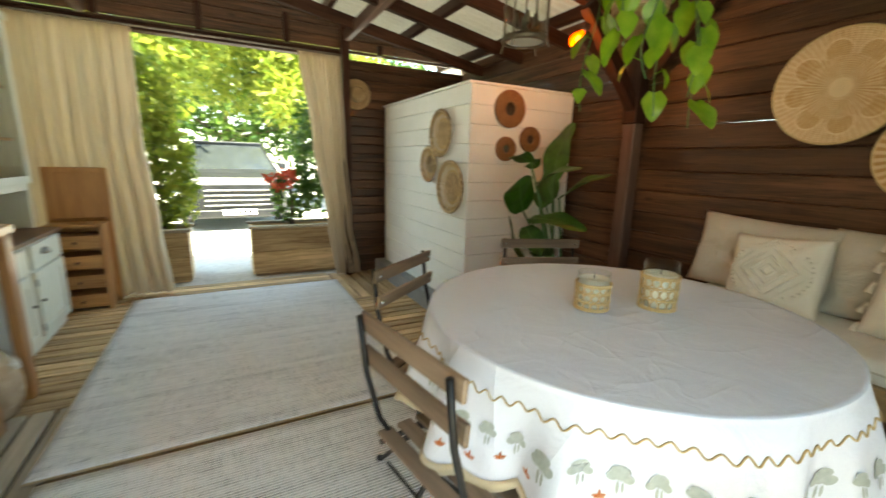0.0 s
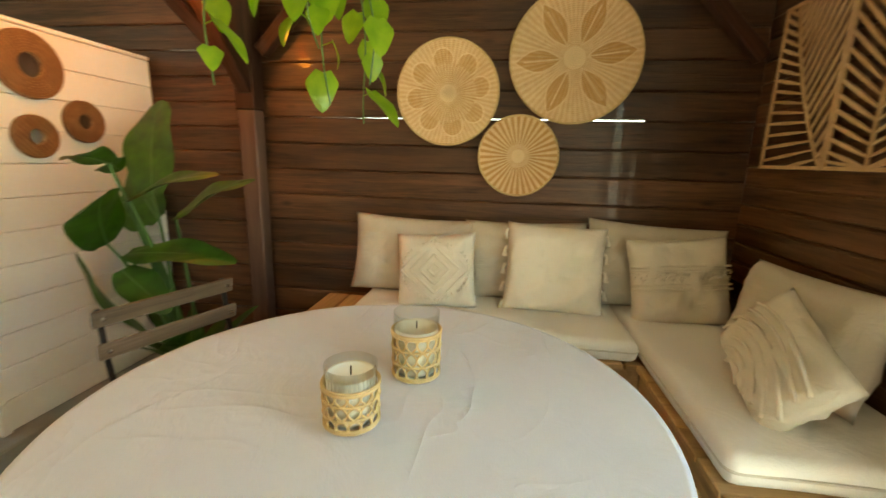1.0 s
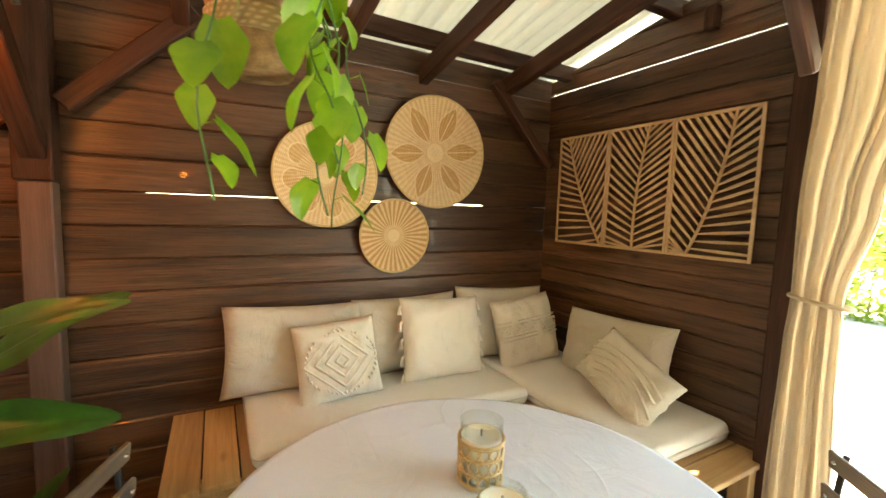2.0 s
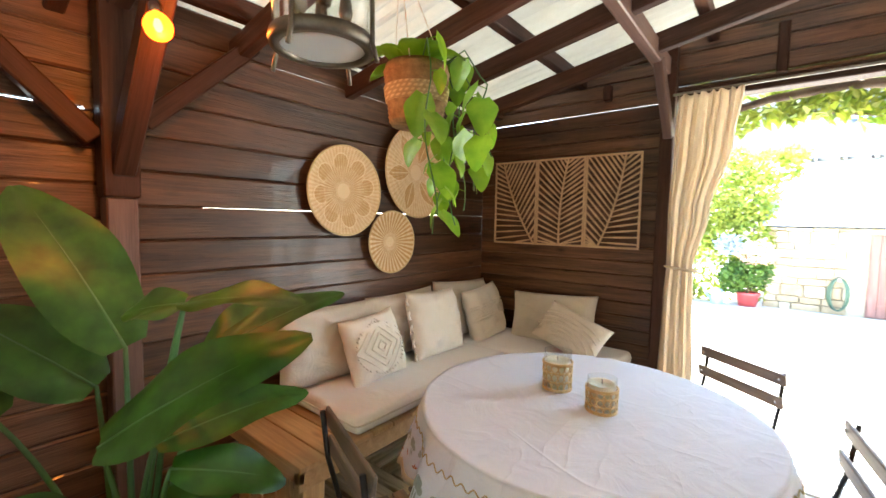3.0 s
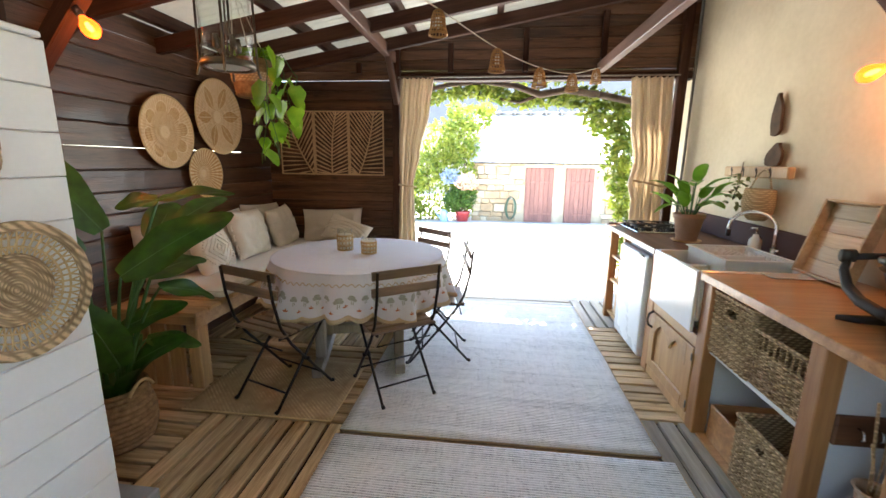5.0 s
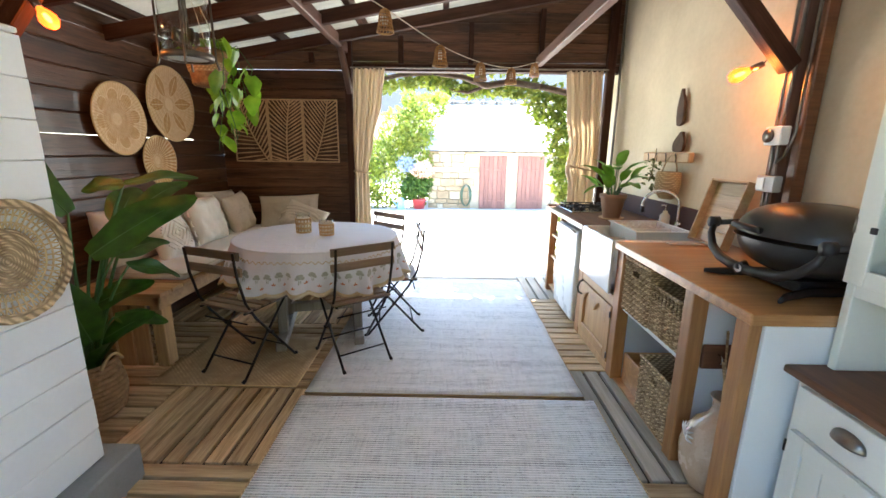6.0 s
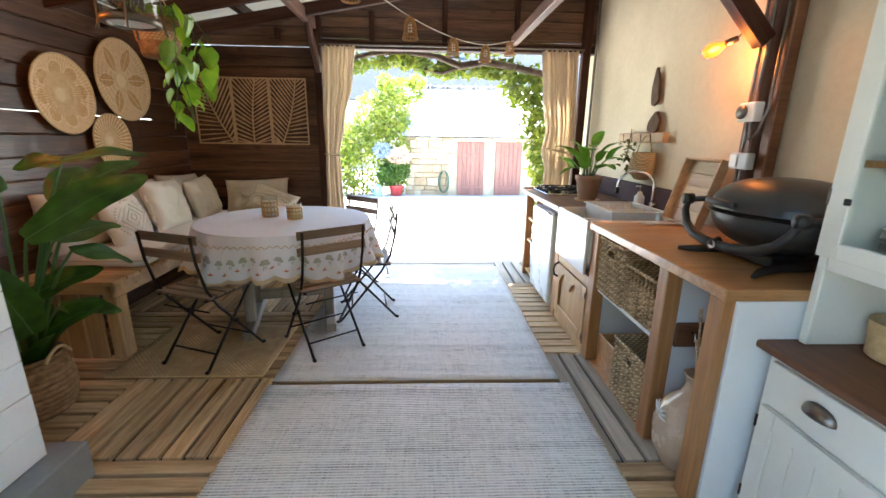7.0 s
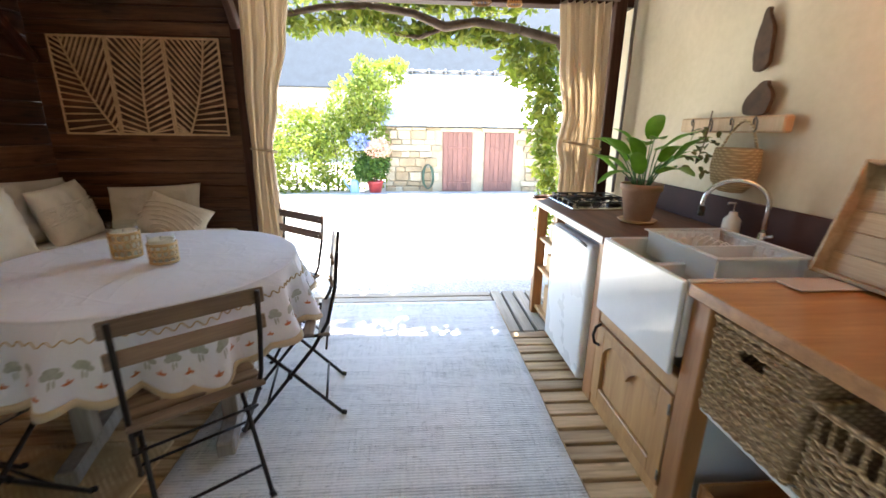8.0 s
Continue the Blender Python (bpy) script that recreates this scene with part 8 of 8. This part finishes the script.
for k in range(10):
    xx = BX0 + 0.2 + k * (BX1 - BX0 - 0.2) / 10
    rt = part("ridge_tile", tube([(xx - 0.26, ridge_y, ridge_z), (xx + 0.24, ridge_y, ridge_z)], 0.07, 10), M_PEWTER, barn, "dark ridge tile", True)
    part("collar", tube([(xx + 0.22, ridge_y, ridge_z + 0.01), (xx + 0.30, ridge_y, ridge_z + 0.01)], 0.10, 10), M_PEWTER, rt, smooth=True)
hose = thing("garden_hose", "coiled dark garden hose hung on the stone wall", "hose", pose(-0.53, BY + 0.10, 0.04))
bm = bmesh.new()
for k in range(5):
    tube([((0.17 - 0.012 * k) * math.cos(2 * math.pi * j / 20), 0.012 * k, 0.34 * math.sin(2 * math.pi * j / 20)) for j in range(21)], 0.016, 6, bm, False)
part("coil", bm, plain("dark_green_hose", (0.02, 0.05, 0.03), (0.04, 0.09, 0.05), 0.4), hose, smooth=True)
part("holder", block(-0.04, 0.04, -0.08, 0.06, 0.26, 0.36, 0.008), M_PEWTER, hose)

# house further back
house = thing("house", "pale rendered house with a light slate roof behind the yard", "building")
HY0 = -22.0
part("wall", block(-14, 12, HY0 - 8, HY0, -0.8, 3.7), M_RENDER, house)
rf = part("roof", block(-15, 13, -0.06, 0.06, 0, 7.2, 0.01), M_SLATE_BLUE, house, "light slate roof", at=Matrix.Translation((0, HY0 + 0.35, 3.55)) @ pose(0, 0, 0, 32, 0, 0))
part("skylight", block(-2.5, -1.75, 0.065, 0.10, 3.1, 4.3, 0.01), plain("blue_skylight", (0.03, 0.10, 0.36), (0.05, 0.15, 0.48), 0.3), rf, "blue covered skylight")
part("chimney", block(-5.6, -4.8, HY0 - 4.6, HY0 - 3.8, 7.0, 9.6, 0.02), M_RENDER, house)

# greenery beside the outbuilding
bush("tall yellow-green bamboo-like hedge beside the outbuilding", [((2.1, -9.6, 0.5), (0.9, 0.6, 1.1)), ((3.2, -9.3, 0.4), (1.1, 0.7, 1.0)), ((4.4, -9.0, 0.4), (1.2, 0.8, 1.2)), ((2.7, -9.9, 1.2), (0.9, 0.6, 0.8)), ((5.8, -9.4, 0.8), (1.3, 0.9, 1.5)), ((1.7, -9.9, 2.0), (0.7, 0.5, 0.8)), ((3.6, -9.8, 1.4), (1.3, 0.5, 0.7))], 13000, 0.07, M_FOLIAGE_GOLD, 1, "hedge", [[(2.1, -9.6, -0.6), (2.1, -9.6, 0.5), (2.2, -9.6, 1.3)], [(3.2, -9.3, -0.6), (3.2, -9.3, 0.4), (3.1, -9.3, 1.2)]])
bush("climbing plant growing up the outbuilding's corner", [((0.95, -9.5, 0.9), (0.42, 0.35, 1.3)), ((1.10, -9.6, 2.1), (0.62, 0.45, 0.75)), ((0.80, -9.9, 2.8), (0.75, 0.5, 0.42)), ((1.6, -9.7, 1.5), (0.5, 0.3, 0.7)), ((0.35, -9.9, 3.1), (0.3, 0.3, 0.2)), ((1.35, -9.8, 3.0), (0.25, 0.25, 0.35))], 4600, 0.065, M_FOLIAGE_GOLD, 2, "climber", [[(0.95, -9.5, -0.6), (0.95, -9.5, 1.0), (1.0, -9.6, 2.4)]])
flower = bush("flowering shrub with pale and blue blooms in a red pot", [((0.98, -9.15, 0.40), (0.42, 0.3, 0.4)), ((1.25, -9.1, 0.25), (0.3, 0.3, 0.35))], 2500, 0.05, M_FOLIAGE, 3, "shrub", [[(1.0, -9.15, -0.3), (1.0, -9.15, 0.0), (0.98, -9.15, 0.3)]])
for nm, mt, c, r, n, sd in (("blossom", plain("peach_petal", (0.55, 0.30, 0.20), (0.75, 0.50, 0.36), 0.7), (0.85, -8.95, 0.85), (0.36, 0.2, 0.26), 420, 4), ("blossom", plain("blue_petal", (0.16, 0.22, 0.42), (0.30, 0.36, 0.58), 0.7), (1.35, -8.95, 1.0), (0.30, 0.2, 0.24), 260, 5)):
    leaves(nm, leaf_cloud([(c, r)], n, 0.05, sd), mt, flower)
rp = thing("flower_pot", "red flower pot standing by the stone wall", "pot", pose(0.98, -9.15, GZ))
part("pot", lathe([(0, 0.0), (0.16, 0.0), (0.22, 0.28), (0.235, 0.30), (0.235, 0.34), (0.21, 0.34), (0.2, 0.28), (0, 0.26)], 24), plain("red_glaze", (0.32, 0.03, 0.03), (0.45, 0.06, 0.05), 0.35), rp, smooth=True)
wc = thing("watering_can", "light blue watering can on the gravel", "watering can", pose(1.55, -9.05, GZ))
M_BLUE = plain("light_blue_enamel", (0.22, 0.36, 0.50), (0.32, 0.46, 0.60), 0.4)
part("body", lathe([(0, 0.0), (0.12, 0.0), (0.13, 0.02), (0.11, 0.34), (0.08, 0.38), (0, 0.38)], 20), M_BLUE, wc, smooth=True)
part("spout", tube([(0.1, 0, 0.08), (0.25, 0, 0.28), (0.3, 0, 0.42)], [0.03, 0.02, 0.02], 8), M_BLUE, wc, smooth=True)
part("handle", tube(bend((-0.1, 0, 0.32), (-0.12, 0, 0.08), (-0.15, 0, 0.05)), 0.012, 7), M_BLUE, wc, smooth=True)

# vine over the opening
vine = thing("grapevine", "old twisted grapevine trained over the opening", "vine")
part("trunk", tube([(-1.62, -1.05, -0.1), (-1.58, -1.02, 0.6), (-1.66, -1.0, 1.2), (-1.56, -0.95, 1.75), (-1.30, -0.9, 2.06), (-0.95, -0.86, 2.12)], [0.06, 0.055, 0.05, 0.05, 0.04, 0.035], 9), M_BARK, vine, smooth=True)
part("branch", tube([(-0.95, -0.86, 2.12), (-0.6, -0.82, 2.16), (-0.35, -0.84, 2.12), (-0.1, -0.80, 2.20), (0.25, -0.82, 2.25), (0.6, -0.80, 2.22), (0.95, -0.78, 2.14), (1.3, -0.8, 2.10)], [0.035, 0.034, 0.038, 0.03, 0.028, 0.025, 0.022, 0.015], 8), M_BARK, vine, smooth=True)
part("branch", tube([(-0.35, -0.84, 2.12), (-0.15, -0.95, 2.06), (0.1, -1.1, 2.12), (0.4, -1.2, 2.2)], [0.02, 0.018, 0.014, 0.008], 7), M_BARK, vine, smooth=True)
# last two clumps, mostly hidden by the header, are added to cast dapples
leaves("foliage", leaf_cloud([((-1.18, -1.15, 1.95), (0.34, 0.25, 0.24)), ((-1.32, -1.2, 1.55), (0.22, 0.2, 0.38)), ((-1.38, -1.25, 1.1), (0.15, 0.16, 0.35)), ((-0.75, -1.05, 2.12), (0.35, 0.22, 0.12)),
                              ((-0.2, -1.1, 2.12), (0.4, 0.22, 0.10)), ((0.35, -1.0, 2.18), (0.4, 0.22, 0.09)), ((0.9, -0.95, 2.13), (0.35, 0.2, 0.10)), ((-1.42, -1.2, 0.6), (0.12, 0.14, 0.4)), ((-0.1, -1.15, 2.42), (1.3, 0.35, 0.14)), ((-0.3, -1.75, 2.78), (1.5, 0.5, 0.10))], 6600, 0.045, 6, 0.2), M_FOLIAGE_GOLD, vine)

# leaves above the header, out of view, added to dapple the sunlight
leaves("canopy", leaf_cloud([((-0.9, -1.15, 2.80), (0.9, 0.5, 0.08)), ((0.5, -1.1, 2.82), (0.9, 0.5, 0.08)), ((-1.15, -1.72, 2.68), (0.62, 0.45, 0.08)), ((-1.5, -1.6, 2.68), (0.5, 0.5, 0.08)), ((-1.1, -1.12, 2.72), (0.66, 0.45, 0.08))], 9000, 0.055, 16, 0.1), M_FOLIAGE_GOLD, vine)

# second opening: planters, trees, parked car
def planter(label, x0, x1, y0, y1, h, seed):
    ob = thing("planter", label, "planter", pose((x0 + x1) / 2, (y0 + y1) / 2, -0.05))
    w, d = (x1 - x0) / 2, (y1 - y0) / 2
    for q in ((-w, w, -d, -d + 0.025), (-w, w, d - 0.025, d)):
        for k in range(2):
            zz = 0.03 + k * (h - 0.06) / 2
            part("board", block(*q, zz, zz + (h - 0.06) / 2 - 0.006, 0.004), M_DECK, ob)
    for q in ((-w, -w + 0.025), (w - 0.025, w)):
        part("end_board", block(*q, -d + 0.026, d - 0.026, 0.03, h - 0.03, 0.004), M_DECK, ob)
    part("rim", block(-w - 0.02, w + 0.02, -d - 0.02, -d + 0.05, h - 0.03, h, 0.004), M_DECK_GREY, ob)
    part("rim", block(-w - 0.02, w + 0.02, d - 0.05, d + 0.02, h - 0.03, h, 0.004), M_DECK_GREY, ob)
    part("foot", block(-w + 0.02, w - 0.02, -d + 0.03, d - 0.03, 0.0, 0.03), M_DECK, ob)
    part("soil", block(-w + 0.026, w - 0.026, -d + 0.051, d - 0.051, h - 0.10, h - 0.06), M_SOIL, ob)
    return ob


planter("weathered wooden planter beside the second opening", -0.95, -0.40, 4.82, 5.25, 0.55, 1)
planter("long weathered wooden planter outside the second opening", 0.16, 1.15, 4.82, 5.25, 0.55, 2)
bush("leafy shrub growing in the wooden planter", [((-0.62, 5.1, 1.0), (0.34, 0.28, 0.55)), ((-0.70, 5.2, 1.75), (0.30, 0.25, 0.45))], 2600, 0.05, M_FOLIAGE_GOLD, 7, "shrub", [[(-0.62, 5.05, 0.43), (-0.62, 5.1, 1.0), (-0.66, 5.15, 1.6)]])
fl = bush("shrub with red flowers in the long planter", [((0.62, 5.1, 0.80), (0.22, 0.18, 0.30)), ((0.95, 5.15, 1.3), (0.28, 0.25, 0.7))], 1700, 0.045, M_FOLIAGE, 8, "shrub", [[(0.6, 5.05, 0.43), (0.62, 5.1, 0.7), (0.62, 5.1, 1.0)]])
leaves("blossom", leaf_cloud([((0.50, 4.98, 0.98), (0.16, 0.1, 0.12))], 90, 0.045, 9), plain("red_petal", (0.55, 0.05, 0.02), (0.72, 0.12, 0.04), 0.6), fl)
tree("broad tree with sunlit yellow-green leaves", -1.6, 10.5, 0.0, 3.4, [((-1.7, 10.2, 3.2), (1.6, 1.3, 1.3)), ((-0.6, 10.8, 4.2), (1.5, 1.3, 1.2)), ((-2.8, 10.8, 2.4), (1.2, 1.0, 1.2)), ((-1.4, 9.6, 2.2), (0.9, 0.8, 0.8))], 9000, 0.10, M_FOLIAGE_GOLD, 11)
tree("broad tree shading the parked car", 2.6, 11.5, 0.0, 3.6, [((2.2, 11.2, 3.4), (1.7, 1.4, 1.4)), ((1.3, 11.9, 4.4), (1.6, 1.3, 1.2)), ((3.4, 11.6, 2.6), (1.3, 1.1, 1.3)), ((1.5, 10.4, 2.5), (0.8, 0.7, 0.7)), ((0.4, 12.6, 3.6), (1.6, 1.2, 1.3))], 11000, 0.10, M_FOLIAGE_GOLD, 12)
tree("dark green tree at the back of the drive", 0.2, 17.0, 0.0, 4.5, [((0.2, 16.6, 3.2), (2.6, 1.6, 2.2)), ((-3.0, 17.2, 3.4), (2.4, 1.6, 2.4)), ((3.2, 17.4, 3.2), (2.6, 1.6, 2.4)), ((-6.0, 17.0, 3.0), (2.4, 1.6, 2.6)), ((6.5, 17.0, 3.0), (2.4, 1.6, 2.6))], 15000, 0.16, M_FOLIAGE, 13)
bush("low hedge along the drive", [((-3.0, 8.6, 0.7), (1.4, 0.7, 0.9)), ((-2.2, 7.4, 0.6), (0.8, 0.6, 0.8)), ((-4.6, 9.6, 0.9), (1.5, 0.8, 1.1))], 5000, 0.07, M_FOLIAGE_GOLD, 14, "hedge", [[(-3.0, 8.6, -0.1), (-3.0, 8.6, 0.5), (-3.0, 8.6, 1.0)]])


def parked_car():
    """A dark estate car seen nose on; local y runs backwards from the nose."""
    ob = thing("car", "dark parked car with a chrome-striped grille on the drive", "car", pose(0.16, 8.1, -0.05, 0, 0, 3))
    M_PAINT = plain("black_car_paint", (0.006, 0.007, 0.008), (0.012, 0.013, 0.015), 0.4, 0.0, 4.0, 200.0, 0.0, coat=0.2)
    M_DGLASS = plain("dark_car_glass", (0.015, 0.018, 0.02), (0.025, 0.03, 0.033), 0.2, 0.0, 4.0, 100.0, 0.0, coat=0.1)
    M_RUBBER = plain("black_rubber", (0.012, 0.012, 0.012), (0.025, 0.025, 0.025), 0.85)

    def section(y, w, zlo, zhi):
        return [(-w, y, zlo + 0.12), (-w * 0.96, y, zlo), (w * 0.96, y, zlo), (w, y, zlo + 0.12), (w, y, zhi - 0.12), (w * 0.9, y, zhi), (-w * 0.9, y, zhi), (-w, y, zhi - 0.12)]
    bm = bmesh.new()
    rows = [[bm.verts.new(p) for p in section(*s)] for s in ((0.0, 0.72, 0.25, 0.78), (0.12, 0.82, 0.20, 0.90), (0.5, 0.86, 0.2, 0.97), (1.1, 0.88, 0.2, 1.02), (2.2, 0.88, 0.2, 1.02), (3.8, 0.86, 0.2, 1.0), (4.3, 0.8, 0.25, 0.92))]
    for a, b in zip(rows, rows[1:]):
        for k in range(8):
            bm.faces.new((a[k], a[(k + 1) % 8], b[(k + 1) % 8], b[k]))
    bm.faces.new(rows[0][::-1])
    bm.faces.new(rows[-1])
    part("body", bm, M_PAINT, ob, smooth=False)
    bm = bmesh.new()
    rows = [[bm.verts.new(p) for p in ((-w0, y0, 1.0), (w0, y0, 1.0), (w1, y1, 1.50), (-w1, y1, 1.50))] for w0, y0, w1, y1 in ((0.80, 1.05, 0.62, 1.75), (0.80, 4.1, 0.62, 3.8))]
    for k in range(4):
        bm.faces.new((rows[0][k], rows[0][(k + 1) % 4], rows[1][(k + 1) % 4], rows[1][k]))
    bm.faces.new(rows[0][::-1])
    bm.faces.new(rows[1])
    cab = part("cabin", bm, M_DGLASS, ob, "dark tinted windows")
    part("roof", block(-0.64, 0.64, 1.7, 3.85, 1.495, 1.55, 0.03, seg=3), M_PAINT, ob)
    part("windscreen_frame", tube([(-0.80, 1.03, 1.0), (-0.62, 1.73, 1.50), (0.62, 1.73, 1.50), (0.80, 1.03, 1.0)], 0.025, 6), M_PAINT, cab)
    for k in range(4):
        part("grille_bar", block(-0.52, 0.52, -0.03, -0.005, 0.42 + 0.085 * k, 0.445 + 0.085 * k, 0.004), M_STEEL, ob, "chrome grille bar")
    part("bumper", block(-0.80, 0.80, -0.06, 0.10, 0.22, 0.36, 0.03, seg=3), M_PAINT, ob)
    part("number_plate", block(-0.26, 0.26, -0.075, -0.062, 0.27, 0.37, 0.003), M_FRIDGE, ob, "pale plate with plain dark bars")
    for k in range(5):
        part("plate_bar", block(-0.19 + 0.08 * k, -0.135 + 0.08 * k, -0.079, -0.0755, 0.29, 0.35), M_BLACK, ob)
    for sx in (-1, 1):
        part("headlight", block(sx * 0.66 - 0.12, sx * 0.66 + 0.12, -0.015, 0.06, 0.62, 0.76, 0.03, seg=3), M_GLASS, ob, "clear headlight")
        part("mirror", block(sx * 0.95 - 0.08, sx * 0.95 + 0.08, 1.20, 1.32, 1.02, 1.16, 0.03, seg=2), M_PAINT, ob)
        for yy in (0.75, 3.4):
            wh = part("wheel", tube([(sx * 0.70, yy, 0.31), (sx * 0.88, yy, 0.31)], 0.31, 24), M_RUBBER, ob, smooth=False)
            part("rim", tube([(sx * 0.875, yy, 0.31), (sx * 0.892, yy, 0.31)], 0.19, 20), M_STEEL, wh)


parked_car()
